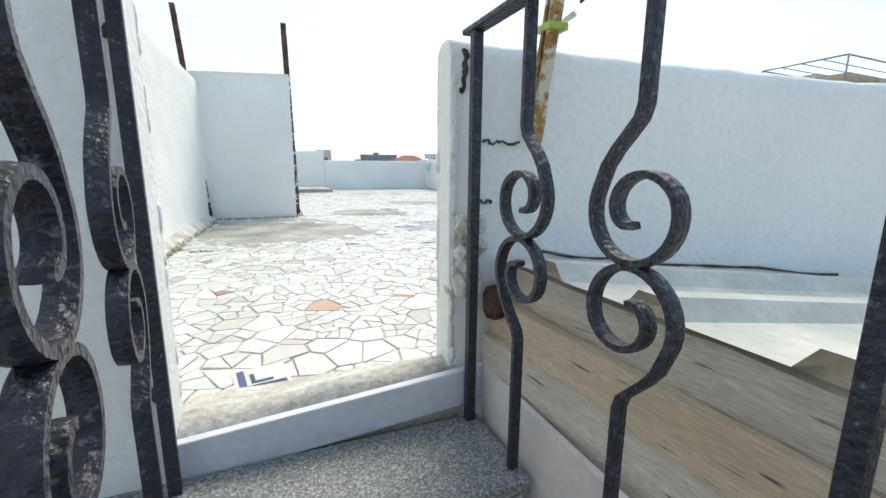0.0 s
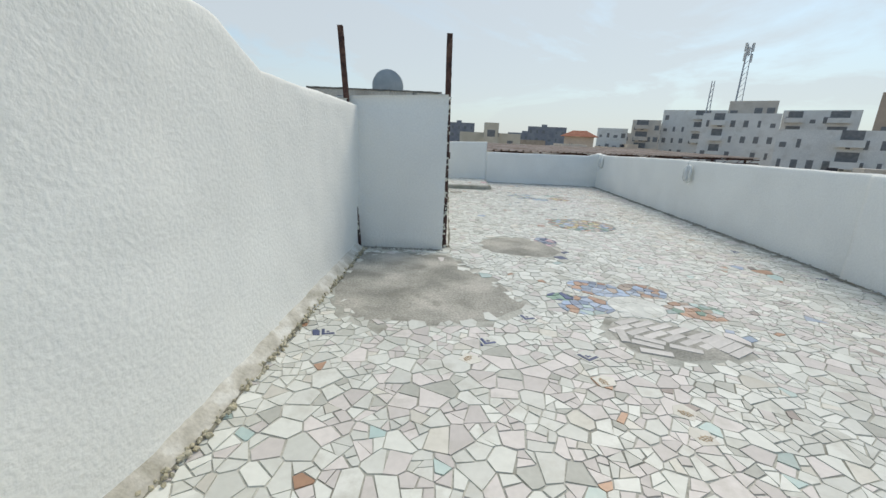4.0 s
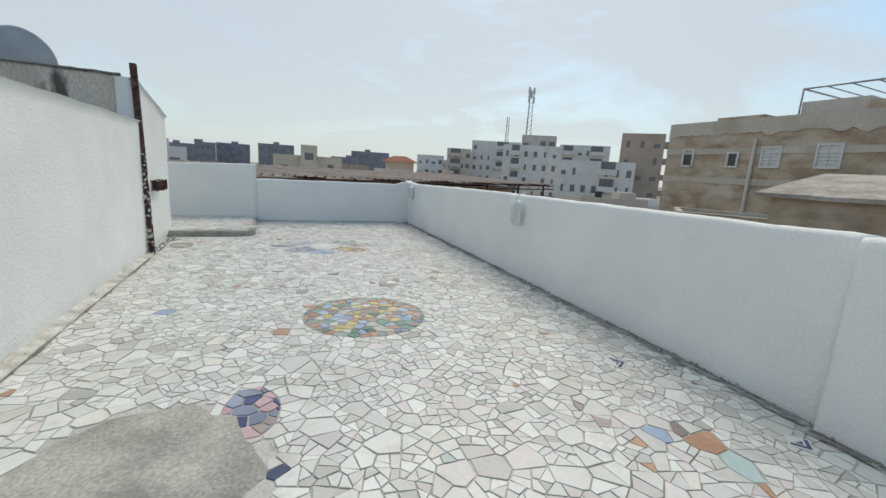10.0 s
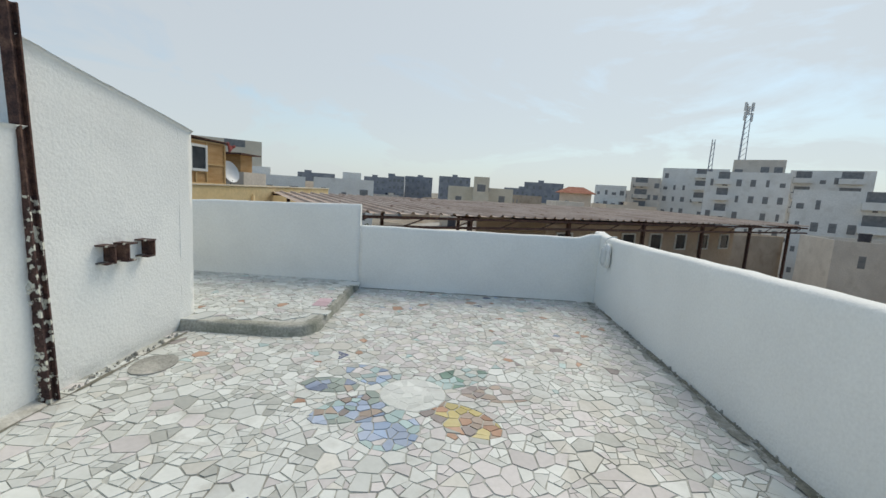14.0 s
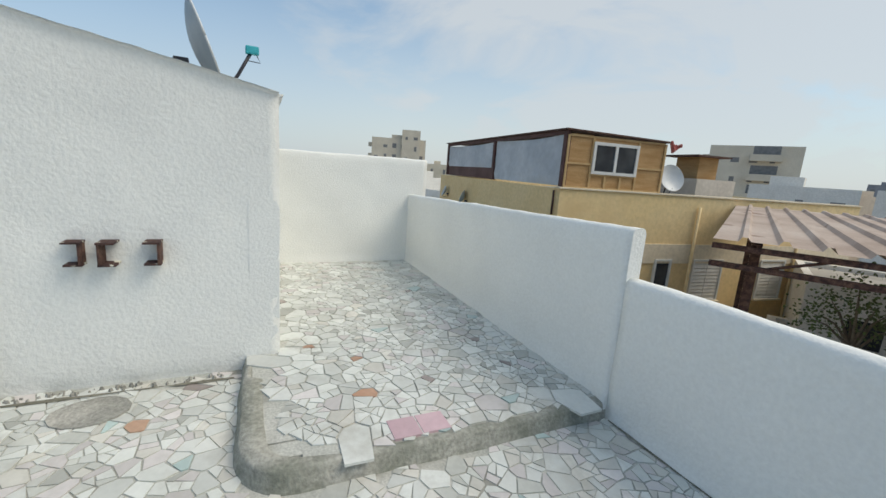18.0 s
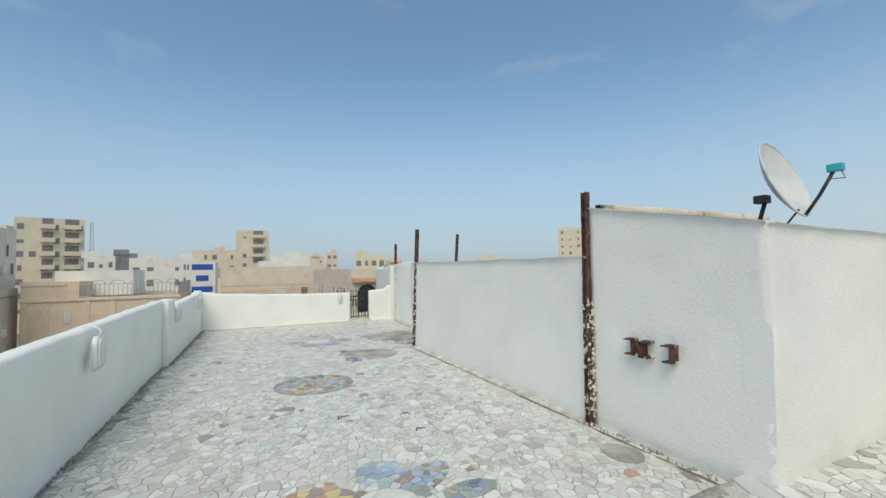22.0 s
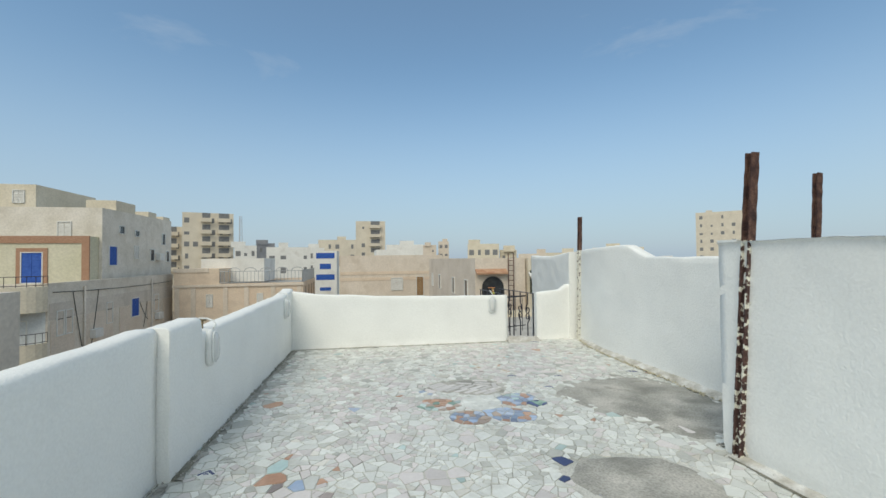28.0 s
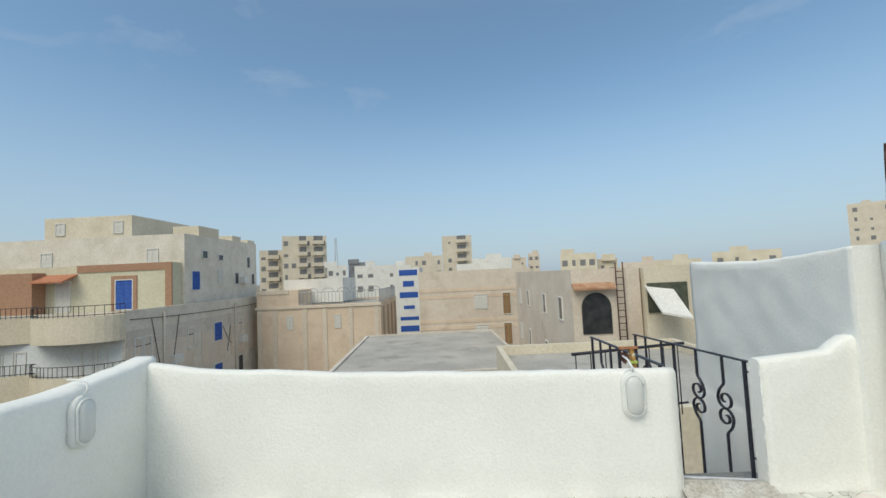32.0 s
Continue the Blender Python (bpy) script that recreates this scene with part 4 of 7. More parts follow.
# ---- the town round the terrace ----
GROUND_Z = -11.0
DUST = material("dusty_ground", [(0.22, 0.19, 0.15), (0.30, 0.27, 0.22), (0.38, 0.34, 0.28)], 0.05, 0.95, 0.2, 2.0, 0.2)
bm = bmesh.new()
bmesh.ops.create_grid(bm, x_segments=8, y_segments=8, size=2500.0, matrix=Matrix.Translation((0, 0, GROUND_Z)))
tagged(part("ground", bm, DUST), "dusty ground of the town far below the terrace", "ground", kind="structure")


def facade(name, colors, stain=None, scale=0.5, **more):
    return material(name, colors, scale, 0.92, 0.3, 9.0, 0.12, stain=stain, stain_scale=0.8, bump_dist=0.02, **more)


F_CREAM = facade("cream_facade", [(0.66, 0.59, 0.46), (0.76, 0.69, 0.56)])
F_WHITE = facade("white_facade", [(0.76, 0.75, 0.71), (0.83, 0.82, 0.78)], (0.66, 0.64, 0.59))
F_GREY = facade("grey_render_facade", [(0.60, 0.54, 0.47), (0.69, 0.63, 0.55)], (0.50, 0.45, 0.38))
F_BROWN = facade("brown_render_facade", [(0.44, 0.34, 0.25), (0.54, 0.43, 0.33)], (0.36, 0.27, 0.20))
F_PEACH = facade("peach_facade", [(0.71, 0.57, 0.44), (0.79, 0.66, 0.52)], (0.62, 0.50, 0.39))
F_PEACH2 = facade("pale_peach_facade", [(0.68, 0.59, 0.49), (0.76, 0.67, 0.57)], (0.60, 0.51, 0.41))
F_OCHRE = facade("ochre_facade", [(0.80, 0.59, 0.30), (0.86, 0.67, 0.39)], (0.72, 0.52, 0.27))
F_DARK = facade("far_blue_grey_facade", [(0.24, 0.25, 0.28), (0.34, 0.35, 0.37)])
F_TOWER = facade("beige_tower_facade", [(0.66, 0.59, 0.48), (0.74, 0.67, 0.55)])
F_TOWER2 = facade("brown_tower_facade", [(0.46, 0.36, 0.28), (0.54, 0.43, 0.34)])
F_PATCHY = facade("patchy_brown_cement", [(0.36, 0.27, 0.19), (0.50, 0.39, 0.28), (0.60, 0.49, 0.37)], (0.66, 0.59, 0.50), scale=1.3, stretch=(1, 1, 1.8))
F_BRICK = material("thin_brick_facing", [(0.40, 0.22, 0.14), (0.50, 0.31, 0.21)], 6, 0.9, 0.6, 30, 0.35, stretch=(1, 1, 5))
ROOFTOP = facade("flat_roof_screed", [(0.40, 0.38, 0.34), (0.52, 0.49, 0.44)], (0.30, 0.28, 0.25))
PANE = material("dark_window_pane", [(0.02, 0.022, 0.028), (0.05, 0.055, 0.06)], 2, 0.12, 0.0, 20, 0.0, spec=0.6)
# far openings: aerial haze is painted in as a paler grey
PANE_FAR = material("distant_opening_painted_haze", [(0.17, 0.175, 0.18), (0.25, 0.25, 0.25)], 2, 0.4, 0.0, 20, 0.0)
FRAME_W = material("white_window_frame", [(0.66, 0.66, 0.63), (0.74, 0.74, 0.71)], 4, 0.6, 0.05, 30, 0.05)
SHUTTER_B = material("blue_shutter_paint", [(0.02, 0.08, 0.36), (0.04, 0.13, 0.46)], 4, 0.6, 0.1, 30, 0.1)
SHUTTER_W = material("white_shutter_paint", [(0.62, 0.61, 0.57), (0.72, 0.71, 0.67)], 4, 0.6, 0.1, 30, 0.1)
SHUTTER_T = material("brown_shutter_paint", [(0.28, 0.17, 0.08), (0.36, 0.23, 0.12)], 4, 0.6, 0.1, 30, 0.1)


PIECES = {}


def piece(key, make, mat, parent, m, label=""):
    """An object on mesh data shared by alike pieces."""
    if key not in PIECES:
        bm = bmesh.new()
        make(bm)
        bmesh.ops.recalc_face_normals(bm, faces=bm.faces)
        me = bpy.data.meshes.new(key[0])
        bm.to_mesh(me)
        bm.free()
        me.materials.append(mat)
        PIECES[key] = me
    ob = new(key[0], PIECES[key])
    ob.parent = parent
    ob.matrix_local = m
    return ob


def win(w, h, parent, m, style="dark", far=False):
    """A window set into a wall that faces local -y: frame, panes or louvred shutters."""
    mat = {"dark": PANE, "blue": SHUTTER_B, "white": SHUTTER_W, "brown": SHUTTER_T}[style]
    t = 0.12 if far else 0.06
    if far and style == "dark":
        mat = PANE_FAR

    def frame_part(bm):
        for x0, x1, z0, z1 in ((-w / 2 - t, -w / 2, -t, h + t), (w / 2, w / 2 + t, -t, h + t), (-w / 2, w / 2, h, h + t), (-w / 2 - 0.05, w / 2 + 0.05, -t, 0)):
            add_box(bm, x0, x1, -0.07, 0.05, z0, z1)
        if style == "dark" and w > 0.8 and not far:
            add_box(bm, -0.025, 0.025, -0.03, 0.03, 0, h)

    def pane_part(bm):
        add_box(bm, -w / 2, w / 2, -0.02, 0.05, 0, h)

    def leaf_part(bm):
        prof = [(0.05, 0.0), (-0.035, 0.0), (-0.035, 0.09)]
        k = 0.09
        while k < h - 0.16:
            prof += [(-0.052, k + 0.01), (-0.03, k + 0.10)]
            k += 0.11
        prof += [(-0.035, h), (0.05, h)]
        a = [bm.verts.new((-w / 4 + 0.008, y, z)) for y, z in prof]
        b = [bm.verts.new((w / 4 - 0.008, y, z)) for y, z in prof]
        for n in range(len(prof)):
            m2 = (n + 1) % len(prof)
            bm.faces.new((a[n], a[m2], b[m2], b[n]))
        bm.faces.new(a[::-1])
        bm.faces.new(b)

    if far:
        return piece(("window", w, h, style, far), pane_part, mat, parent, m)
    ob = piece(("window", w, h, style, far), frame_part, FRAME_W, parent, m)
    if style == "dark":
        piece(("pane", w, h, style, far), pane_part, mat, ob, Matrix.Identity(4))
    else:
        for u in (-w / 4, w / 4):
            piece(("shutter", w, h, style, far), leaf_part, mat, ob, Matrix.Translation((u, 0, 0)))
    return ob


FACE = {"S": (0, lambda w, d: (0, -d / 2)), "E": (90, lambda w, d: (w / 2, 0)), "N": (180, lambda w, d: (0, d / 2)), "W": (270, lambda w, d: (-w / 2, 0))}


def building(name, x, y, w, d, top, turn, mat, label, faces=(), base=GROUND_Z, parapet=0.5, rows=None, group="", far=False, storey=3.0, balcony=(), tank=0, win_w=1.0, win_h=1.25, roof_mat=None):
    """A flat-roofed town house with its parapet, storeys and openings. faces: (side, columns, style) facing local S, E, N or W."""
    ob = thing(name, pose(x, y, base, 0, 0, turn), label, "building", group)
    h = top - base
    bm = bmesh.new()
    p = 0.2
    rings = [[bm.verts.new((sx * (w / 2 - i), sy * (d / 2 - i), z)) for sx, sy in ((-1, -1), (1, -1), (1, 1), (-1, 1))]
             for i, z in ((0, 0), (0, h), (p, h), (p, h - parapet))]
    for lo, hi in zip(rings, rings[1:]):
        for k in range(4):
            bm.faces.new((lo[k], lo[(k + 1) % 4], hi[(k + 1) % 4], hi[k]))
    bm.faces.new(rings[3])
    bm.faces.new(rings[0][::-1])
    part("facade", bm, mat, ob)
    bm = bmesh.new()
    add_box(bm, -w / 2 + p, w / 2 - p, -d / 2 + p, d / 2 - p, h - parapet + 0.004, h - parapet + 0.06)
    part("roof", bm, roof_mat or ROOFTOP, ob)
    n_rows = rows if rows is not None else max(1, int((h - 0.8) / storey))
    rng = random.Random(int(abs(x * 7 + y * 3)))
    for side, cols, style in faces:
        ang, at = FACE[side]
        ox, oy = at(w, d)
        length = w if side in "SN" else d
        turn_m = Matrix.Translation((ox, oy, 0)) @ Matrix.Rotation(radians(ang), 4, "Z")
        if far:
            for r in range(n_rows):
                z = h - parapet - storey * (r + 1) + 0.9
                for c in range(cols):
                    u = -length / 2 + length * (c + 0.5) / cols
                    if rng.random() < 0.8:
                        win(win_w if rng.random() < 0.6 else win_w * 0.6, win_h if rng.random() < 0.7 else win_h * 0.6, ob, turn_m @ Matrix.Translation((u, 0, z)), style, True)
        else:
            for r in range(n_rows):
                z = h - parapet - storey * (r + 1) + 0.9
                for c in range(cols):
                    u = -length / 2 + length * (c + 0.5) / cols
                    win(win_w, win_h, ob, turn_m @ Matrix.Translation((u, 0, z)), style)
    for side, u, z_top, width, n in balcony:
        ang, at = FACE[side]
        ox, oy = at(w, d)
        turn_m = Matrix.Translation((ox, oy, 0)) @ Matrix.Rotation(radians(ang), 4, "Z")
        for k in range(n):
            bm = bmesh.new()
            z = h - z_top - storey * k
            add_box(bm, u - width / 2, u + width / 2, -1.1, 0.0, z - 0.15, z)
            add_box(bm, u - width / 2, u + width / 2, -1.1, -1.0, z, z + 0.85)
            add_box(bm, u - width / 2, u - width / 2 + 0.1, -1.0, 0.0, z, z + 0.85)
            add_box(bm, u + width / 2 - 0.1, u + width / 2, -1.0, 0.0, z, z + 0.85)
            bob = part("balcony", bm, mat, ob)
            bob.matrix_local = turn_m
            bm = bmesh.new()
            add_box(bm, u - width / 2 + 0.3, u + width / 2 - 0.3, -0.04, 0.04, z + 0.1, z + 2.2)
            dob = part("balcony_door", bm, PANE_FAR if far else PANE, ob)
            dob.matrix_local = turn_m
    for k in range(tank):
        bm = bmesh.new()
        tx, ty = rng.uniform(-w / 3, w / 3), rng.uniform(-d / 3, d / 3)
        if k % 2:
            bmesh.ops.create_cone(bm, cap_ends=True, segments=14, radius1=0.55, radius2=0.55, depth=1.3, matrix=Matrix.Translation((tx, ty, h - parapet + 0.71)))
            part("water_tank", bm, DARK, ob)
        else:
            s = rng.uniform(0.9, 1.8)
            add_box(bm, tx - s, tx + s, ty - s, ty + s, h - parapet + 0.06, h - parapet + 1.5, 0.03)
            part("stair_house", bm, mat, ob)
    return ob


def polar(az, dist, ox=2.0, oy=6.0):
    return ox + dist * math.sin(radians(az)), oy + dist * math.cos(radians(az))


# -- ahead, past the end parapet: the ochre block of flats with a plywood shed on its roof --
def rail_line(name, pts, h, parent, mat, gap=0.5, r=0.02):
    """A thin railing along the points: rails and balusters."""
    bm = bmesh.new()
    for (a, b) in zip(pts, pts[1:]):
        a, b = Vector(a), Vector(b)
        for z in (h, 0.08):
            add_tube(bm, [a + Vector((0, 0, z)), b + Vector((0, 0, z))], r, 5)
        n = max(1, int((b - a).length / gap))
        for k in range(n + 1):
            p = a.lerp(b, k / n)
            add_tube(bm, [p, p + Vector((0, 0, h))], r * 0.8, 5)
    return part(name, bm, mat, parent)


O_W, O_D, O_TURN = 11.0, 12.0, -7.0
H = 1.27 - GROUND_Z
o_m = Matrix.Translation((-5.8, 18.7, GROUND_Z)) @ Matrix.Rotation(radians(O_TURN), 4, "Z") @ Matrix.Translation((-O_W / 2, O_D / 2, 0))
ochre = building("apartment_block", o_m.translation.x, o_m.translation.y, O_W, O_D, 1.27, O_TURN, F_OCHRE, "ochre plastered block of flats with a pale band and white shutters", parapet=0.3)
BAND = facade("pale_band", [(0.72, 0.62, 0.46), (0.80, 0.70, 0.54)])
for x0, x1, y0, y1 in ((O_W / 2 - 0.02, O_W / 2 + 0.035, -O_D / 2 - 0.035, O_D / 2), (-O_W / 2, O_W / 2 - 0.02, -O_D / 2 - 0.035, -O_D / 2 + 0.02)):
    bm = bmesh.new()
    add_box(bm, x0, x1, y0, y1, H - 2.0, H - 1.42)
    part("band", bm, BAND, ochre, "pale plaster band")
bm = bmesh.new()
add_box(bm, O_W / 2 - 0.25, O_W / 2 + 0.05, -O_D / 2 - 0.05, O_D / 2, H, H + 0.05, 0.01)
part("coping", bm, BAND, ochre)
east = Matrix.Translation((O_W / 2, -O_D / 2, 0)) @ Matrix.Rotation(radians(90), 4, "Z")
south = Matrix.Translation((0, -O_D / 2, 0))
for u, w, h, st in ((1.95, 1.05, 1.2, "white"), (3.75, 0.5, 0.85, "dark"), (5.5, 1.1, 1.2, "white"), (8.3, 1.0, 1.2, "white"), (10.4, 0.7, 1.0, "dark")):
    for k in range(3):
        ob = win(w, h, ochre, east @ Matrix.Translation((u, 0, H - 1.93 - h - 3 * k)), st)
        box("sill", u - w / 2 - 0.1, u + w / 2 + 0.1, -0.14, 0.02, H - 2.04 - h - 3 * k, H - 1.99 - h - 3 * k, BAND, ochre).matrix_local = east
for u in (-4.0, -1.0, 2.5):
    for k in range(3):
        win(0.8, 1.1, ochre, south @ Matrix.Translation((u, 0, H - 3.1 - 3 * k)), "white")
for u in (4.75, 9.2):
    tube("drain_pipe", [east @ Vector((u, -0.07, H - 9)), east @ Vector((u, -0.07, H - 0.3))], 0.045, F_OCHRE, ochre)
tube("tap_pipe", [south @ Vector((5.3, -0.06, H - 0.05)), south @ Vector((5.3, -0.06, H - 0.7))], 0.03, RUST, ochre)
PLY = material("orange_plywood", [(0.44, 0.25, 0.10), (0.55, 0.34, 0.16)], 1.5, 0.75, 0.2, 20, 0.25, stretch=(1, 1, 5))
PLY_RIB = material("pale_timber_batten", [(0.52, 0.34, 0.16), (0.60, 0.42, 0.22)], 3, 0.8, 0.2, 30, 0.15)
TARP = material("grey_white_tarpaulin", [(0.46, 0.50, 0.54), (0.58, 0.61, 0.64)], 1.0, 0.6, 0.4, 5, 0.1, bump_dist=0.05)
shed = thing("rooftop_shed", Matrix.Translation((-5.8, 18.7, 1.31)) @ Matrix.Rotation(radians(O_TURN), 4, "Z"), "plywood rooftop shed with a sliding window and grey tarpaulin side", "shed")
# local: the plywood front runs along +y at x = -0.1, the tarpaulin side along -x at y = 0.1
for a, b, z0, z1 in ((0.10, 0.88, 0, 1.40), (0.88, 2.36, 0, 0.36), (0.88, 2.36, 1.22, 1.36), (2.36, 3.3, 0, 1.34)):
    bm = bmesh.new()
    add_box(bm, -0.12, -0.10, a, b, z0, z1)
    part("plywood_panel", bm, PLY, shed)
for a in (0.10, 0.86, 1.35, 1.85, 2.34, 3.24):
    box("batten", -0.098, -0.06, a, a + 0.06, 0, 0.36 if a in (1.35, 1.85) else 1.36, PLY_RIB, shed)
for a, b, z in ((0.16, 0.86, 0.62), (2.40, 3.24, 0.62), (0.16, 3.24, 0.0), (0.16, 3.24, 1.33), (0.92, 2.34, 0.36)):
    box("batten", -0.097, -0.065, a, b, z, z + 0.05, PLY_RIB, shed)
bm = bmesh.new()
for a, b, c, d in ((0.90, 2.36, 0.40, 0.48), (0.90, 2.36, 1.16, 1.24), (0.90, 0.98, 0.48, 1.16), (2.28, 2.36, 0.48, 1.16), (1.59, 1.67, 0.48, 1.16)):
    add_box(bm, -0.10, -0.03, a, b, c, d)
part("window_frame", bm, FRAME_W, shed, "white sliding window frame")
for a, b in ((0.98, 1.59), (1.67, 2.28)):
    box("window_pane", -0.08, -0.065, a, b, 0.48, 1.16, PANE, shed)
for k, (a, b, low) in enumerate(((0.25, 4.6, 0.03), (4.85, 10.2, 0.42))):
    v = []
    for i in range(17):
        s = i / 16
        top = 1.36 - 0.05 * math.sin(math.pi * s) - 0.02 * k
        for j in range(7):
            v.append((-(a + (b - a) * s), 0.12 + 0.03 * math.sin(7 * s + 3 * j), low + (top - low) * j / 6))
    f = [(i * 7 + j, (i + 1) * 7 + j, (i + 1) * 7 + j + 1, i * 7 + j + 1) for i in range(16) for j in range(6)]
    mesh("tarpaulin", v, f, TARP, shed, "grey-white tarpaulin sheet", True)
MAROON = material("maroon_board", [(0.10, 0.05, 0.045), (0.15, 0.08, 0.07)], 2, 0.7, 0.1, 30, 0.1)
box("lower_board", -10.2, -4.85, 0.13, 0.16, 0, 0.42, MAROON, shed)
for u in (0.16, 4.72, 10.3):
    box("corner_post", -u - 0.07, -u + 0.07, 0.06, 0.20, 0, 1.40, MAROON, shed)
box("top_rail", -10.35, -0.1, 0.07, 0.17, 1.36, 1.46, MAROON, shed)
mesh("shed_roof", [(-10.4, 0.0, 1.47), (0.0, 0.0, 1.47), (0.0, 3.4, 1.40), (-10.4, 3.4, 1.40), (-10.4, 0.0, 1.51), (0.0, 0.0, 1.51), (0.0, 3.4, 1.44), (-10.4, 3.4, 1.44)],
     [(3, 2, 1, 0), (4, 5, 6, 7), (0, 1, 5, 4), (1, 2, 6, 5), (2, 3, 7, 6), (3, 0, 4, 7)], RUST, shed)
bm = bmesh.new()
for k in range(10):
    a = k * 0.63
    add_tube(bm, [(-0.1 + 0.1 * math.cos(a), 3.35 + 0.07 * k * 0.6, 1.42 + 0.05 * math.sin(a)), (-0.05, 3.5 + 0.05 * k * 0.6, 1.15 + 0.02 * k)], 0.035, 5)
part("red_cloth", bm, material("faded_red_cloth", [(0.36, 0.08, 0.07), (0.45, 0.14, 0.12)], 5, 0.9, 0.3, 30, 0.2), shed, "bundle of faded red cloth")
def ochre_at(x, y, z, turn):
    return Matrix.Translation((-5.8, 18.7, z)) @ Matrix.Rotation(radians(O_TURN), 4, "Z") @ pose(x, y, 0, 0, 0, turn)
satellite_dish(ochre_at(-0.35, 3.85, 1.25, -100), "grey satellite dish beside the plywood shed", 0.40, 20, arm=False, pole=0.12)
satellite_dish(ochre_at(-7.0, -0.12, 0.1, 150), "grey satellite dish fixed to the ochre wall", 0.32, 20, arm=False, pole=0.02)
satellite_dish(ochre_at(-9.6, -0.12, 0.25, 170), "small grey satellite dish high on the ochre wall", 0.26, 20, arm=False, pole=0.02)
hutch = thing("roof_hut", ochre_at(-1.6, 6.0, 1.27, 0), "small pale breeze-block hut with timber struts on the roof", "hut")
box("block_wall", -0.9, 0.9, -0.7, 0.9, 0, 0.55, F_GREY, hutch)
box("timber_box", -0.4, 0.5, -0.3, 0.5, 0.55, 1.25, PLY, hutch)
box("hut_roof", -0.7, 0.8, -0.7, 0.7, 1.25, 1.30, RUST, hutch)

# -- the corrugated canopy --
CANOPY = material("dusty_brown_corrugated_sheet", [(0.40, 0.30, 0.24), (0.50, 0.39, 0.32), (0.56, 0.46, 0.39)], 0.8, 0.7, 0.2, 18, 0.12, stain=(0.22, 0.13, 0.09), stain_scale=1.5, stain_at=(0.62, 0.72))
canopy = thing("canopy", pose(-0.66, 17.15, 0.0, 0, 0, 29.5), "long dusty brown corrugated metal canopy on rusty posts", "canopy")
v, f = [], []
ribs = 62
for i in range(ribs):
    x = i * 0.42
    for dx, dz in ((0.0, 0.0), (0.28, 0.0), (0.32, 0.06), (0.38, 0.06)):
        for y, z in ((-0.05, 0.90), (4.5, 1.0), (9.0, 1.10)):
            v.append((x + dx, y, z + dz + 0.02 * noise.noise((x, y, 0))))
n = ribs * 4
f = [(i * 3 + k, (i + 1) * 3 + k, (i + 1) * 3 + k + 1, i * 3 + k + 1) for i in range(n - 1) for k in range(2)]
mesh("sheet", v, f, CANOPY, canopy)
for k in range(7):
    x = 0.5 + k * 4.1
    for y in (0.5, 8.0):
        bm = bmesh.new()
        beam_section(bm, (x, y, -3.2), (x, y, 0.9), 0.12, 0.12, jitter=0.0)
        part("post", bm, RUST, canopy)
    bm = bmesh.new()
    beam_section(bm, (x, 0.0, 0.82), (x, 9.0, 0.98), 0.1, 0.12, jitter=0.0)
    part("rafter", bm, RUST, canopy)
for y, z in ((0.05, 0.80), (0.05, 0.55), (4.5, 0.85), (8.9, 0.98)):
    bm = bmesh.new()
    beam_section(bm, (0, y, z), (26, y, z), 0.07, 0.09, jitter=0.0)
    part("purlin", bm, RUST, canopy)
for k in range(16):
    tube("strut", [(0.6 + k * 1.6, 0.05, 0.56), (1.3 + k * 1.6, 0.05, 0.80)], 0.02, RUST, canopy)
under = building("low_workshop", 11.2, 29.4, 14, 5, 0.55, 29.5, F_BROWN, "low brown rendered workshop under the canopy", base=-4.5, parapet=0.1, faces=(("S", 7, "dark"),), rows=1, win_w=0.8, win_h=0.7, storey=1.9)
lower_roof = building("low_house", 8.5, 24.0, 20, 16, -2.2, 29.5, F_WHITE, "flat-roofed pale house below the terrace", parapet=0.9)
yard_house2 = building("low_house", -1.5, 27.5, 5.0, 4.0, -0.6, 29.5, F_WHITE, "small white yard house beneath the canopy edge", parapet=0.2, base=-6.0, faces=(("S", 2, "dark"),), rows=1, win_w=0.7, win_h=0.7, storey=2.2)

# -- to the right: the near yards and houses --
yard = building("low_house", 11.7, 4.1, 3.4, 2.0, 1.13, -84, facade("yellow_stained_wall", [(0.46, 0.35, 0.22), (0.62, 0.48, 0.32)], (0.34, 0.25, 0.16), scale=1.6), "low stained yellow plaster outbuilding", parapet=0.1)
longwall = building("low_house", 14.2, -0.6, 8.5, 5.4, 0.92, -88, F_GREY, "low grey plaster house with a lattice fence on its roof edge", parapet=0.25)
LATTICE = material("weathered_lattice", [(0.10, 0.10, 0.09), (0.17, 0.17, 0.15)], 6, 0.8, 0.2, 30, 0.2)
fence = thing("lattice_fence", pose(11.62, 3.2, 0.92, 0, 0, -88), "weathered dark lattice fence along a roof edge", "fence")
for k in range(9):
    box("fence_post", k * 0.95, k * 0.95 + 0.06, -0.03, 0.03, 0, 0.42, LATTICE, fence)
for z in (0.05, 0.36):
    box("fence_rail", 0, 7.6, -0.015, 0.015, z, z + 0.04, LATTICE, fence)
for k in range(8):
    bm = bmesh.new()
    for j in range(5):
        u = k * 0.95 + 0.1 + j * 0.17
        add_tube(bm, [(u, 0, 0.09), (u + 0.17, 0, 0.36)], 0.012, 4)
        add_tube(bm, [(u + 0.17, 0.01, 0.09), (u, 0.01, 0.36)], 0.012, 4)
    part("lattice_panel", bm, LATTICE, fence)["kind"] = "stuff"
house = building("small_house", 15.0, 7.35, 3.7, 5.3, 1.36, -88, F_PATCHY, "small patchy cement house with a shallow pitched roof", parapet=0.05, faces=(("S", 1, "dark"),), rows=1, win_w=0.4, win_h=0.4)
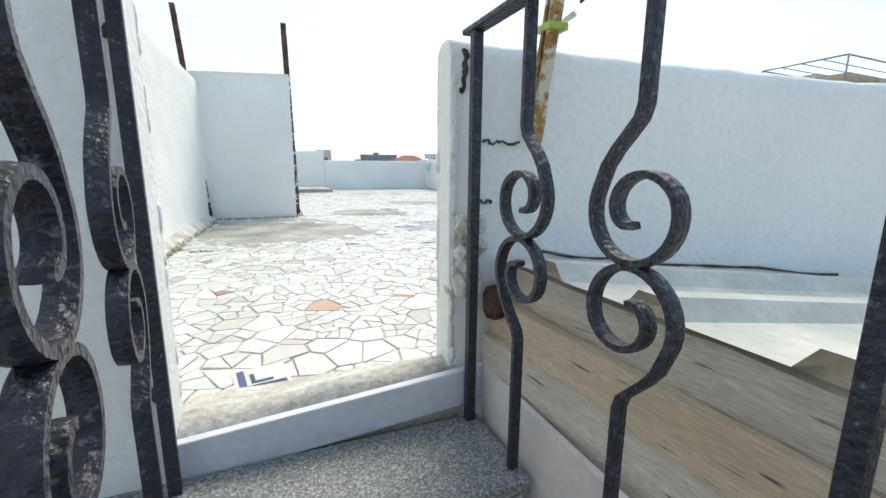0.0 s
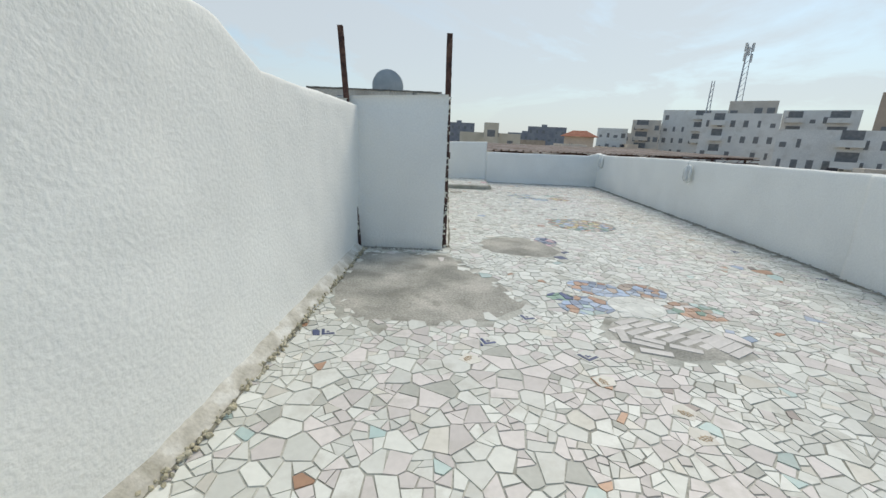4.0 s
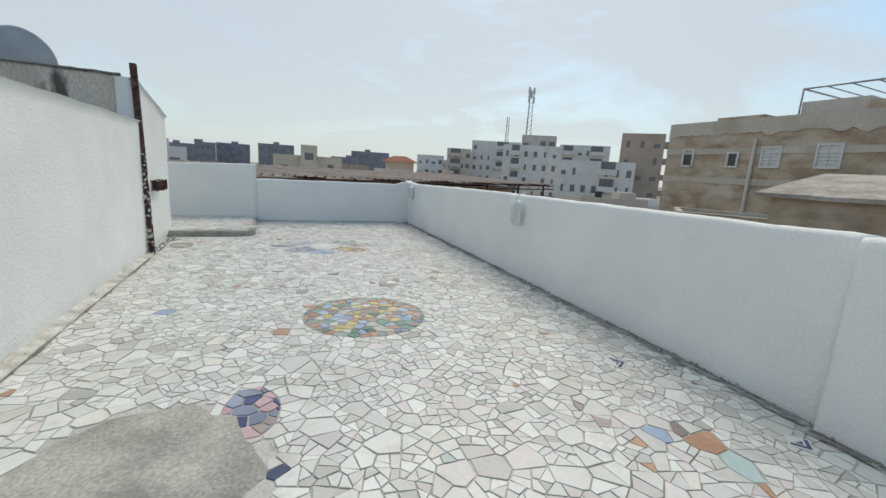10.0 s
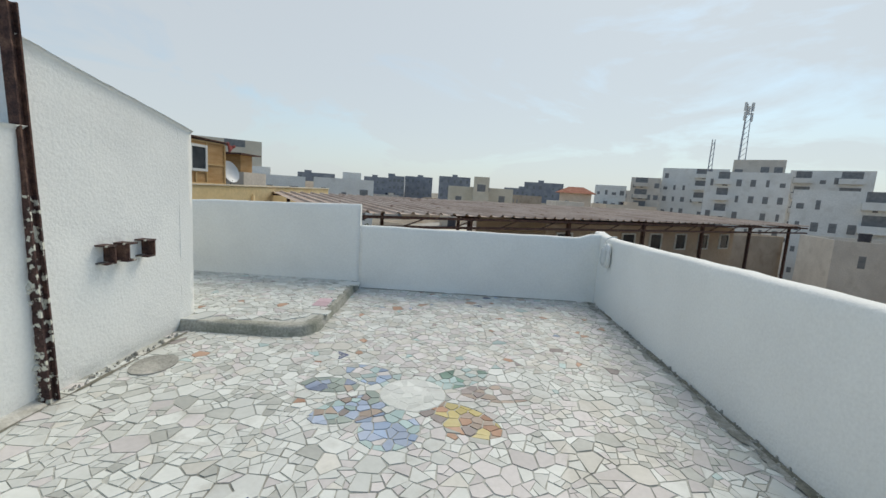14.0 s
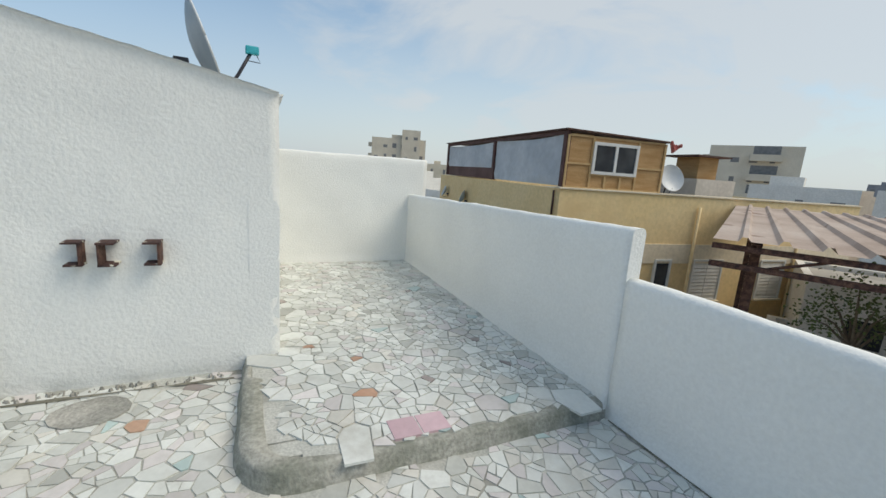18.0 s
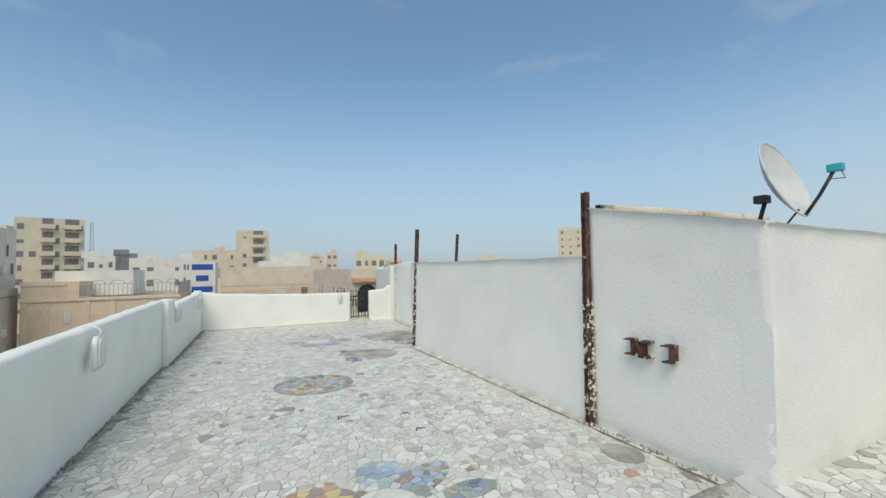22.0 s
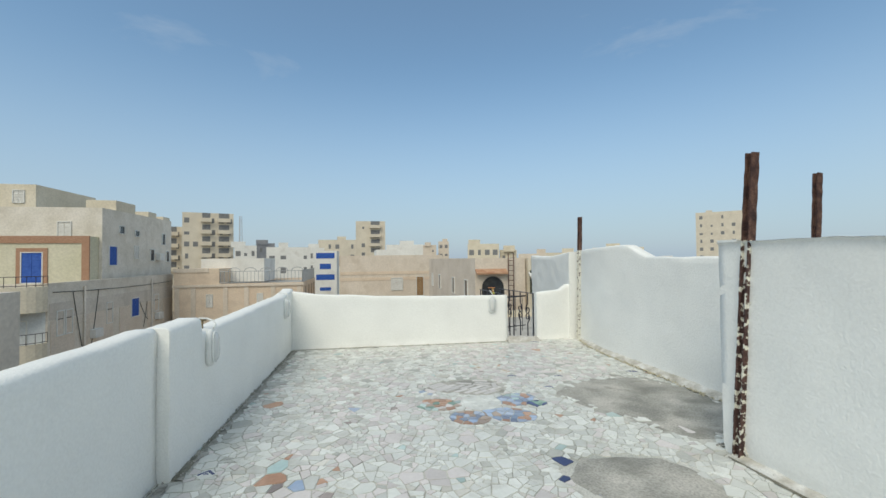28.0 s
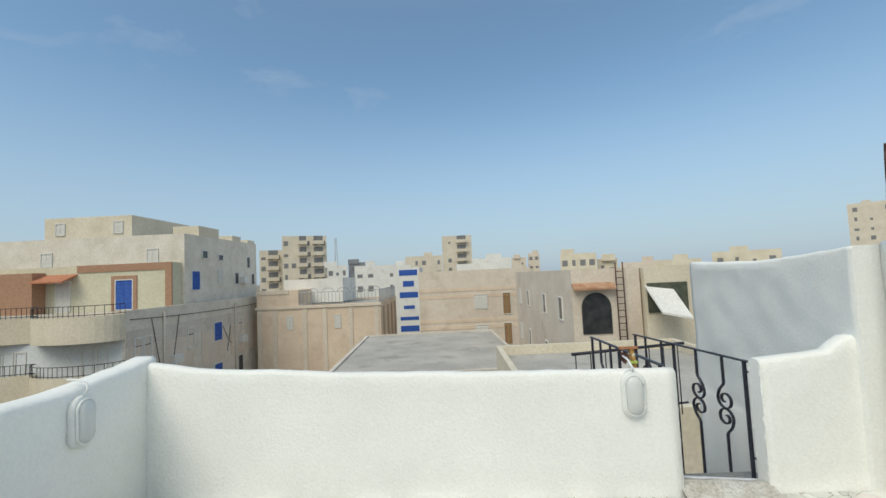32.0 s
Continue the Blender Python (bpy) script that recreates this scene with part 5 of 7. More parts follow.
TILES_R = material("grey_weathered_roofing", [(0.36, 0.32, 0.27), (0.46, 0.42, 0.36), (0.55, 0.50, 0.44)], 1.5, 0.95, 0.5, 8, 0.25)
hb = 1.40 - GROUND_Z
v = []
for i in range(13):
    x = -2.1 + 4.2 * i / 12
    for y, z in ((-2.9, -0.02), (-1.5, 0.28), (0.1, 0.58), (1.5, 0.27), (2.95, -0.02)):
        v.append((x, y, hb + z + 0.03 * noise.noise((x * 2, y * 2, 3))))
n = len(v)
v += [(x, y, z - 0.09) for x, y, z in v]
f = [(i * 5 + k, (i + 1) * 5 + k, (i + 1) * 5 + k + 1, i * 5 + k + 1) for i in range(12) for k in range(4)]
f += [tuple(n + q for q in reversed(a)) for a in f]
f += [(k, k + 1, n + k + 1, n + k) for k in range(4)] + [(60 + k + 1, 60 + k, n + 60 + k, n + 60 + k + 1) for k in range(4)]
f += [((i + 1) * 5, i * 5, n + i * 5, n + (i + 1) * 5) for i in range(12)] + [(i * 5 + 4, (i + 1) * 5 + 4, n + (i + 1) * 5 + 4, n + i * 5 + 4) for i in range(12)]
mesh("pitched_roof", v, f, TILES_R, house)
mesh("gable", [(1.85, -2.6, hb - 0.06), (1.85, 2.6, hb - 0.06), (1.85, 0.1, hb + 0.46), (1.7, -2.6, hb - 0.06), (1.7, 2.6, hb - 0.06), (1.7, 0.1, hb + 0.46)],
     [(0, 1, 2), (5, 4, 3), (0, 2, 5, 3), (1, 4, 5, 2)], F_PATCHY, house)
hB = 3.93 - GROUND_Z
brown = building("apartment_block", 20.45, 12.6, 7.1, 6.6, 3.93, -88, F_PATCHY, "brown rendered block with pale cement patches under its roofline", parapet=0.6)
CAP = facade("pale_cement_patching", [(0.55, 0.49, 0.40), (0.64, 0.58, 0.49)], (0.46, 0.39, 0.29))
v = []
for i in range(41):
    x = -3.55 + 7.1 * i / 40
    v += [(x, -3.33, hB + 0.02), (x, -3.33, hB - 0.45 - 0.4 * abs(noise.noise((x * 1.6, 0, 3)))), (x, -3.25, hB + 0.02)]
f = [(i * 3, (i + 1) * 3, (i + 1) * 3 + 1, i * 3 + 1) for i in range(40)]
mesh("cement_patching", v, f, CAP, brown)
sm = Matrix.Translation((-3.55, -3.3, 0))
em = Matrix.Translation((3.55, -3.3, 0)) @ Matrix.Rotation(radians(90), 4, "Z")
for u, w, h, st in ((1.0, 0.36, 0.6, "dark"), (2.75, 0.3, 0.45, "dark"), (4.0, 0.5, 0.62, "white"), (5.6, 0.55, 0.66, "white")):
    win(w, h, brown, sm @ Matrix.Translation((u, 0, hB - 1.65)), st)
    win(w, h, brown, sm @ Matrix.Translation((u, 0, hB - 4.7)), st)
for u, w, h, st in ((2.6, 0.5, 0.75, "white"), (4.2, 0.5, 0.75, "white")):
    win(w, h, brown, em @ Matrix.Translation((u, 0, hB - 1.5)), st)
for z in (1.0, 2.1):
    bm = bmesh.new()
    add_box(bm, -3.56, 3.56, -3.325, -3.29, hB - z - 0.22, hB - z)
    part("render_band", bm, CAP, brown)
tube("drain_pipe", [(-0.1, -3.38, hB - 8), (-0.1, -3.38, hB - 0.7)], 0.06, CAP, brown)
bm = bmesh.new()
add_box(bm, 0.9, 2.6, -3.0, 0.5, hB - 0.5, hB + 0.45)
part("stair_house", bm, F_GREY, brown)
bm = bmesh.new()
add_box(bm, 2.62, 3.5, -3.1, 2.8, hB - 0.5, hB + 0.3)
part("raised_parapet", bm, F_PATCHY, brown)
STEEL = material("thin_grey_steel", [(0.34, 0.36, 0.38), (0.42, 0.44, 0.46)], 8, 0.5, 0.1, 60, 0.1, metal=0.4)
frame_pts = [(0.9, -3.1), (3.4, -3.1), (3.4, 2.6), (0.9, 2.6)]
for a, b in frame_pts:
    tube("frame_post", [(a, b, hB - 0.4), (a, b, hB + 0.85)], 0.03, STEEL, brown)
for (a, b), (c, d) in zip(frame_pts, frame_pts[1:] + frame_pts[:1]):
    tube("frame_bar", [(a, b, hB + 0.85), (c, d, hB + 0.85)], 0.03, STEEL, brown)
for k in range(3):
    tube("frame_bar", [(0.9 + 0.6 * (k + 1), -3.1, hB + 0.85), (0.9 + 0.6 * (k + 1), 2.6, hB + 0.85)], 0.02, STEEL, brown)
for k, (a, b, s_, z) in enumerate(((-1.9, 0.0, 0.9, 0.42), (-0.2, 0.6, 0.8, 0.25))):
    bm = bmesh.new()
    add_box(bm, a - s_, a + s_, b - 1.5, b + 1.5, hB - 0.5, hB + z)
    part("roof_room", bm, F_PATCHY, brown)
shack = building("low_house", 17.2, 12.6, 4.4, 3.5, 0.55, -50, facade("pale_stained_plaster", [(0.48, 0.42, 0.32), (0.58, 0.52, 0.42)], (0.34, 0.26, 0.17)), "low pale stained outbuilding", parapet=0.2, faces=(("S", 2, "dark"),), rows=1)
longhouse = building("long_house", 38.5, 2.2, 11.5, 8, 1.2, -88, facade("dusty_pale_plaster", [(0.55, 0.51, 0.43), (0.64, 0.60, 0.52)], (0.46, 0.42, 0.35)), "long pale plastered house with a single dark opening", faces=(("S", 3, "dark"),), rows=1, win_w=1.4, win_h=1.6, parapet=0.7)
awning = thing("awning", pose(24.4, 5.3, 0.0, 0, 0, -86), "small ribbed pale sheet awning on posts", "awning")
v, f = [], []
for i in range(17):
    x = -1.6 + 3.2 * i / 16
    for y, z in ((-1.4, 0.95), (1.6, 1.65)):
        v.append((x, y, z + (0.06 if i % 2 else 0.0)))
f = [(i * 2, (i + 1) * 2, (i + 1) * 2 + 1, i * 2 + 1) for i in range(16)]
mesh("sheet", v, f, SHEET, awning)
for x in (-1.5, 0, 1.5):
    tube("awning_post", [(x, -1.3, -8), (x, -1.3, 0.95)], 0.05, RUST, awning)
box("awning_front", -1.6, 1.6, -1.42, -1.38, 0.4, 0.9, LATTICE, awning)
yard_house = building("low_house", 23.5, 3.4, 7, 7, -0.4, -86, F_GREY, "low grey house beneath the awning", faces=(("S", 2, "dark"),), rows=1)


# these three stand back from the yards, at their true size
for ob, k in ((brown, 2.0), (house, 1.6), (shack, 1.6)):
    eye_m = Matrix.Translation((1.12, 2.7, 1.43))
    ob.matrix_world = eye_m @ Matrix.Diagonal((k, k, k, 1)) @ eye_m.inverted() @ ob.matrix_world


def far_block(az, dist, width, el, mat, label, cols=4, depth=None, storey=3.0, balcony=(), faces=None, turn=None, tank=1, side_cols=3, eye=1.5, ox=2.0, oy=6.0, win_w=1.1, style="dark", rows=None):
    """A block that stands dist metres off in the direction az, its front turned to the terrace."""
    x, y = polar(az, dist + (depth or width * 0.7) / 2, ox, oy)
    d = depth or width * 0.7
    return building("apartment_block", x, y, width, d, eye + dist * math.tan(radians(el)), -az if turn is None else turn, mat, label,
                    faces=faces or (("S", cols, style), ("E", side_cols, style), ("W", side_cols, style)), far=True, storey=storey, balcony=balcony, tank=tank, win_w=win_w, rows=rows)


WEST = dict(ox=1.12, oy=2.7, eye=1.43)
far_block(47.4, 88, 7.4, 6.0, F_TOWER2, "brown rendered tower block with balconies", 3, balcony=(("E", 0, 2.2, 4.0, 4),), tank=0, **WEST)
far_block(76.0, 88, 7.7, 5.6, F_TOWER2, "brown tower block with stacked balconies", 4, balcony=(("E", 0, 2.4, 4.0, 5),), tank=0, **WEST)
far_block(82.1, 84, 8.0, 6.0, F_TOWER2, "plain brown tower block with small windows", 3, balcony=(("W", 0, 2.4, 3.5, 5),), tank=0, **WEST)
far_block(88.3, 112, 5.7, 3.2, F_GREY, "grey-white slim block of flats", 3, tank=0, **WEST)
far_block(94.6, 84, 3.4, 3.3, F_TOWER, "beige block of flats with stepped balconies", 2, balcony=(("S", 0, 2.2, 2.4, 4), ("W", 0, 2.2, 3.0, 4)), tank=0, **WEST)
far_block(97.0, 80, 6.0, 4.3, F_GREY, "grey-beige block of flats with a stepped roof", 4, balcony=(("W", 0, 2.2, 3.0, 4),), tank=0, **WEST)
far_block(100.6, 78, 7.4, 5.1, F_TOWER, "beige banded block of flats", 4, tank=0, **WEST)
far_block(107.5, 60, 9.0, 4.0, F_CREAM, "cream block of flats", 4)
far_block(112.5, 45, 8.0, 2.0, F_PEACH, "low peach plastered town house", 3)
far_block(40.8, 115, 12.3, 4.4, F_WHITE, "white painted block of flats with dark openings", 6, tank=0, balcony=(("S", -4.0, 2.4, 3.0, 3), ("S", 3.0, 2.4, 3.6, 3)), win_w=0.9, **WEST)
far_block(42.4, 80, 12.8, 2.5, F_WHITE, "long pale block of flats with small windows", 7, tank=0, win_w=0.8, balcony=(("S", 2.0, 2.2, 3.0, 2),), **WEST)
far_block(34.1, 100, 12.8, 4.1, F_WHITE, "white block of flats under the radio mast", 6, tank=0, win_w=0.8, balcony=(("S", -3.5, 2.2, 2.4, 4),), **WEST)
far_block(35.0, 106, 8.2, 5.4, F_GREY, "grey penthouse storey with a dark canopy under the radio mast", 4, tank=0, win_w=1.3, **WEST)
far_block(29.5, 130, 14.7, 4.4, F_WHITE, "pale block of flats with balconies", 7, tank=0, win_w=0.9, balcony=(("S", 2, 2.2, 4.0, 3),), **WEST)
far_block(24.6, 125, 7.0, 3.2, F_GREY, "grey block of flats with shaded balconies", 4, balcony=(("S", -1, 2.2, 3.5, 3),), tank=0, **WEST)
far_block(20.8, 130, 8.1, 2.1, F_WHITE, "pale low block of flats", 4, tank=0, **WEST)
red = far_block(16.8, 76, 5.2, 0.9, F_PEACH, "peach house with a red hipped roof", 2, tank=0)
rz = 1.5 + 76 * math.tan(radians(0.9)) - GROUND_Z
mesh("hipped_roof", [(-3.4, -2.5, rz), (3.4, -2.5, rz), (3.4, 2.5, rz), (-3.4, 2.5, rz), (-1.2, 0, rz + 1.1), (1.2, 0, rz + 1.1)],
     [(0, 1, 5, 4), (1, 2, 5), (2, 3, 4, 5), (3, 0, 4)], material("red_roof_tile", [(0.36, 0.13, 0.08), (0.46, 0.20, 0.13)], 2, 0.9, 0.4, 6, 0.2), red)
hut = far_block(4.6, 77, 2.8, 2.3, F_CREAM, "pale roof hut with a dark doorway", 1, tank=0, depth=3, win_w=1.5, rows=1)
far_block(4.5, 79, 12.0, 0.9, F_CREAM, "low pale house below the roof hut", 3, tank=0)
for az, dist, w, el, mat, cols in ((-22.5, 62, 9, 0.8, F_WHITE, 3), (-13.5, 60, 8, 0.9, F_WHITE, 3), (-9.6, 190, 12, 1.4, F_DARK, 5), (-7.1, 190, 7.3, 1.7, F_DARK, 4), (-4.1, 200, 13, 1.8, F_DARK, 5),
                                   (0.8, 180, 13.4, 2.1, F_DARK, 5), (9.0, 200, 10, 1.1, F_DARK, 4), (12.7, 170, 15, 2.0, F_DARK, 6), (-17.5, 185, 15, 1.4, F_DARK, 6), (-27, 150, 12, 1.3, F_GREY, 4),
                                   (21.8, 160, 14, 1.6, F_GREY, 5), (26, 150, 10, 2.6, F_GREY, 4), (-34, 140, 16, 1.2, F_CREAM, 5), (-45, 150, 14, 1.4, F_CREAM, 5), (-58, 150, 16, 1.0, F_WHITE, 5), (-66, 120, 14, 0.6, F_CREAM, 4)):
    far_block(az, dist, w, el, mat, "distant flat-roofed block of flats on the skyline", cols)
far_block(-30.0, 82, 12.0, 4.9, F_TOWER, "beige tower block with balconies and arched windows", 5, balcony=(("S", 1.5, 2.2, 4.0, 6), ("W", 0, 2.2, 3.5, 6)), ox=2.9, oy=11.5, tank=0)
far_block(-72.6, 118, 14.8, 3.6, F_TOWER, "pale tower block with rounded balconies", 6, balcony=(("W", 0, 2.2, 5.0, 7),), ox=2.9, oy=12)
far_block(-71.0, 117, 5, 4.8, F_TOWER, "pale tower block with rounded balconies", 2, tank=0, ox=2.9, oy=12)
for az, dist, w, el in ((-100, 150, 11, 1.6), (-106, 160, 8, 1.3), (-113, 170, 9, 1.2), (-88, 100, 12, -0.2), (-83, 60, 10, -2.2), (-79, 40, 8, -4.0)):
    far_block(az, dist, w, el, F_CREAM if el < 0 else F_WHITE, "pale flat-roofed house beyond the alcove", 4, ox=2.9, oy=12)
tankhouse = building("low_house", -12.0, 16.5, 7, 6, -0.6, 56, F_OCHRE, "low ochre house beside the block of flats", parapet=0.3, faces=(("S", 2, "dark"),), rows=1)


# -- lattice radio masts on the white tower --
def radio_mast(x, y, z0, z1, w, label, drums=True):
    ob = thing("radio_mast", Matrix.Translation((x, y, z0)), label, "mast", "radio masts on the roofs")
    h = z1 - z0
    for a, b in ((-1, -1), (1, -1), (0, 1)):
        tube("mast_leg", [(a * w, b * w, 0), (a * w * 0.4, b * w * 0.4, h)], 0.09, STEEL, ob)
    for k in range(int(h / 1.2)):
        s, e = 1.2 * k / h, 1.2 * (k + 1) / h
        tube("mast_brace", [(-w * (1 - 0.6 * s), -w * (1 - 0.6 * s), h * s), (w * (1 - 0.6 * e), -w * (1 - 0.6 * e), h * e)], 0.05, STEEL, ob)
    if drums:
        for k, (dx, dz) in enumerate(((-0.8, -0.6), (0.8, -0.6), (-0.7, -2.6), (0.8, -2.8), (0.0, -1.4))):
            box("antenna_panel", dx - 0.2, dx + 0.2, -0.5, -0.2, h + dz - 0.9, h + dz + 0.9, FRAME_W, ob)
    return ob


mx, my = polar(33.4, 118, 1.12, 2.7)
radio_mast(mx, my, GROUND_Z, 1.5 + 118 * math.tan(radians(11.0)), 1.1, "grey lattice radio mast with panel antennas")
mx, my = polar(30.7, 118, 1.12, 2.7)
radio_mast(mx, my, GROUND_Z, 1.5 + 118 * math.tan(radians(7.5)), 0.7, "slim dark lattice mast", False)

# -- behind: the houses past the gate --
A = building("corner_house", 30.0, -26.0, 21.6, 15.0, 0.55, 0, facade("pale_grey_plaster", [(0.66, 0.60, 0.51), (0.76, 0.70, 0.61)], (0.54, 0.48, 0.40), scale=1.1), "grey and cream corner house with a rounded balcony", parapet=0.5)
hA = 0.55 - GROUND_Z
nm = Matrix.Translation((0, 7.5, 0)) @ Matrix.Rotation(radians(180), 4, "Z")
wm = Matrix.Translation((-10.8, 0, 0)) @ Matrix.Rotation(radians(270), 4, "Z")
for k in range(3):
    for u, w, st in ((9.6, 0.5, "dark"), (8.8, 0.5, "dark"), (5.2, 0.5, "dark"), (4.5, 0.5, "dark"), (3.8, 0.5, "dark"), (0.5, 1.0, "white")):
        win(w, 1.3, A, nm @ Matrix.Translation((u, 0, hA - 3.3 - 3 * k)), st)
    for u, w, st in ((-6.6, 0.5, "dark"), (-5.9, 0.5, "dark"), (-2.0, 0.6, "dark"), (1.2, 1.0, "blue"), (4.4, 0.7, "dark")):
        win(w, 1.3, A, wm @ Matrix.Translation((u, 0, hA - 2.9 - 3 * k)), st)
for u0, u1 in ((-7.3, -5.4), (-4.4, -1.6), (-0.8, 2.2), (3.0, 5.0), (5.6, 7.2)):
    bm = bmesh.new()
    add_box(bm, u0, u1, -0.03, 0.01, hA - 4.3, hA - 2.05)
    panel = part("peach_panel", bm, F_PEACH2, A, "peach rendered wall panel")
    panel.matrix_local = wm
for u in (-4.6, 3.6):
    tube("drain_pipe", [wm @ Vector((u, -0.08, hA - 9)), wm @ Vector((u, -0.08, hA - 0.3))], 0.06, F_GREY, A)
    bm = bmesh.new()
    add_box(bm, -0.4, 0.4, -0.35, 0.0, 0, 0.55, 0.03)
    ac = part("air_conditioner", bm, FRAME_W, A)
    ac.matrix_local = wm @ Matrix.Translation((u + 1.0, 0, hA - 3.6))
for u0, u1, z0, z1 in ((-5.6, -4.6, 0.6, 4.5), (-3.2, -3.9, 0.6, 4.0), (1.8, 3.0, 1.9, 3.4), (2.9, 2.4, 2.0, 3.9), (-7.2, 7.2, 0.5, 0.62)):
    tube("cable", [wm @ Vector((u0 + (u1 - u0) * q / 8, -0.05, hA - z0 - (z1 - z0) * q / 8 - 0.5 * (q / 8) * (1 - q / 8))) for q in range(9)], 0.022, LATTICE, A, "dark sagging cable")
bm = bmesh.new()
add_box(bm, -10.7, 10.7, 7.49, 7.53, hA - 4.0, hA - 1.05)
part("painted_front", bm, facade("blue_white_paint", [(0.66, 0.70, 0.72), (0.74, 0.77, 0.78)], (0.58, 0.60, 0.60)), A, "pale blue-white painted storey front")
bm = bmesh.new()
add_box(bm, -10.83, -10.78, -7.4, 7.4, hA - 2.0, hA - 1.1)
part("cement_band", bm, F_GREY, A)
for seg in range(2):
    z = hA - 1.35 - 3.0 * seg
    v, f = [], []
    arc = [(-10.8 + 2.4 - 2.4 * math.cos(radians(a)), 7.5 + 1.3 * math.sin(radians(a))) for a in range(0, 181, 12)] + [(-3.0, 7.5 + 0.9), (4.0, 7.5 + 0.9), (4.0, 7.5)]
    for x, y in arc:
        v += [(x, y, z), (x, y, z + 1.2), (x * 0.985 - 0.08, y - 0.12, z + 1.2), (x * 0.985 - 0.08, y - 0.12, z)]
    n = len(arc)
    f = [(i * 4 + k, (i + 1) * 4 + k, (i + 1) * 4 + (k + 1) % 4, i * 4 + (k + 1) % 4) for i in range(n - 1) for k in range(4)]
    mesh("balcony_parapet", v, f, F_CREAM, A, "rounded cream balcony parapet")
    mesh("balcony_floor", [(x, y, z) for x, y in arc] + [(x, y, z - 0.15) for x, y in arc], [tuple(range(n)), tuple(reversed(range(n, 2 * n)))] + [(i, i + n, (i + 1) % n + n, (i + 1) % n) for i in range(n)], F_CREAM, A)
    rail_line("balcony_railing", [(x, y, z + 1.2) for x, y in arc[:-1]], 0.55, A, IRON, 0.22, 0.018)
upper = building("brick_trimmed_house", 27.6, -29.0, 15.0, 11.0, 3.36, 0, facade("cream_yellow_plaster", [(0.60, 0.57, 0.42), (0.68, 0.64, 0.50)]), "cream upper storey with brick trim and blue shutters", base=0.1, parapet=0.3)
hU = 3.26
un = Matrix.Translation((0, 5.5, 0)) @ Matrix.Rotation(radians(180), 4, "Z")
win(1.1, 1.9, upper, un @ Matrix.Translation((4.35, 0, 0.3)), "blue")
win(0.9, 2.0, upper, un @ Matrix.Translation((0.25, 0, 0.3)), "white")
for name, a, b, z0, z1 in (("brick_band", -7.53, -1.2, hU - 0.45, hU + 0.02), ("brick_pier", -7.53, -7.1, 0, hU - 0.45), ("brick_trim", -5.2, -4.95, 0.0, 2.5), ("brick_trim", -3.75, -3.5, 0.0, 2.5), ("brick_trim", -4.95, -3.75, 2.25, 2.5)):
    bm = bmesh.new()
    add_box(bm, a, b, 5.46, 5.56, z0, z1)
    part(name, bm, F_BRICK, upper, "thin brick facing")
bm = bmesh.new()
add_box(bm, 0.95, 4.6, 5.4, 6.4, 0, 2.9)
part("brick_wing", bm, F_BRICK, upper, "brick-faced wing")
mesh("tile_hood", [(-1.2, 6.6, 2.3), (0.95, 6.6, 2.3), (0.95, 5.5, 2.75), (-1.2, 5.5, 2.75), (-1.2, 6.6, 2.2), (0.95, 6.6, 2.2), (0.95, 5.5, 2.65), (-1.2, 5.5, 2.65)],
     [(0, 1, 2, 3), (7, 6, 5, 4), (0, 4, 5, 1), (1, 5, 6, 2), (3, 7, 4, 0)], material("orange_tile_hood", [(0.46, 0.18, 0.10), (0.54, 0.24, 0.14)], 3, 0.8, 0.3, 20, 0.2), upper)
B = building("apartment_block", 27.5, -29.7, 15.2, 10.4, 5.35, 0, facade("grey_beige_plaster", [(0.68, 0.63, 0.54), (0.78, 0.73, 0.65)], (0.58, 0.53, 0.45), scale=1.1), "grey-beige block of flats with stepped roofline", parapet=0.6)
hBB = 5.35 - GROUND_Z
bw = Matrix.Translation((-7.6, 0, 0)) @ Matrix.Rotation(radians(270), 4, "Z")
bn = Matrix.Translation((0, 5.2, 0)) @ Matrix.Rotation(radians(180), 4, "Z")
for u, w, h, z, st in ((-4.0, 0.9, 1.3, 3.9, "blue"), (-0.9, 0.5, 0.9, 3.4, "white"), (-2.9, 0.6, 0.5, 1.6, "dark"), (-0.8, 0.6, 0.4, 1.7, "dark"), (1.6, 0.6, 0.9, 3.6, "dark"), (3.6, 0.5, 0.9, 2.2, "dark"), (4.4, 0.5, 0.9, 3.7, "dark")):
    win(w, h, B, bw @ Matrix.Translation((u, 0, hBB - z)), st)
for u, w, h, z, st in ((5.4, 0.7, 1.0, 2.0, "white"), (-2.0, 0.7, 1.0, 2.0, "white")):
    win(w, h, B, bn @ Matrix.Translation((u, 0, hBB - z)), st)
for name, a, b, c, d, z in (("penthouse", -2.7, 3.8, -3.0, 3.6, 1.75), ("penthouse", -7.5, -5.6, 0.8, 3.4, 0.75), ("penthouse", -7.5, -5.5, -2.6, -1.2, 0.45), ("penthouse", -7.5, -5.0, -5.1, -3.8, 0.3)):
    bm = bmesh.new()
    add_box(bm, a, b, c, d, hBB - 0.5, hBB + z, 0.02)
    part(name, bm, F_CREAM, B)
win(0.6, 0.8, B, Matrix.Translation((-1.7, 3.6, hBB + 0.5)) @ Matrix.Rotation(radians(180), 4, "Z"), "white")
win(0.6, 0.8, B, Matrix.Translation((2.6, 3.6, hBB + 0.5)) @ Matrix.Rotation(radians(180), 4, "Z"), "white")
bm = bmesh.new()
add_box(bm, -0.4, 0.4, -0.4, 0.0, 0, 0.6, 0.03)
ac = part("air_conditioner", bm, FRAME_W, B)
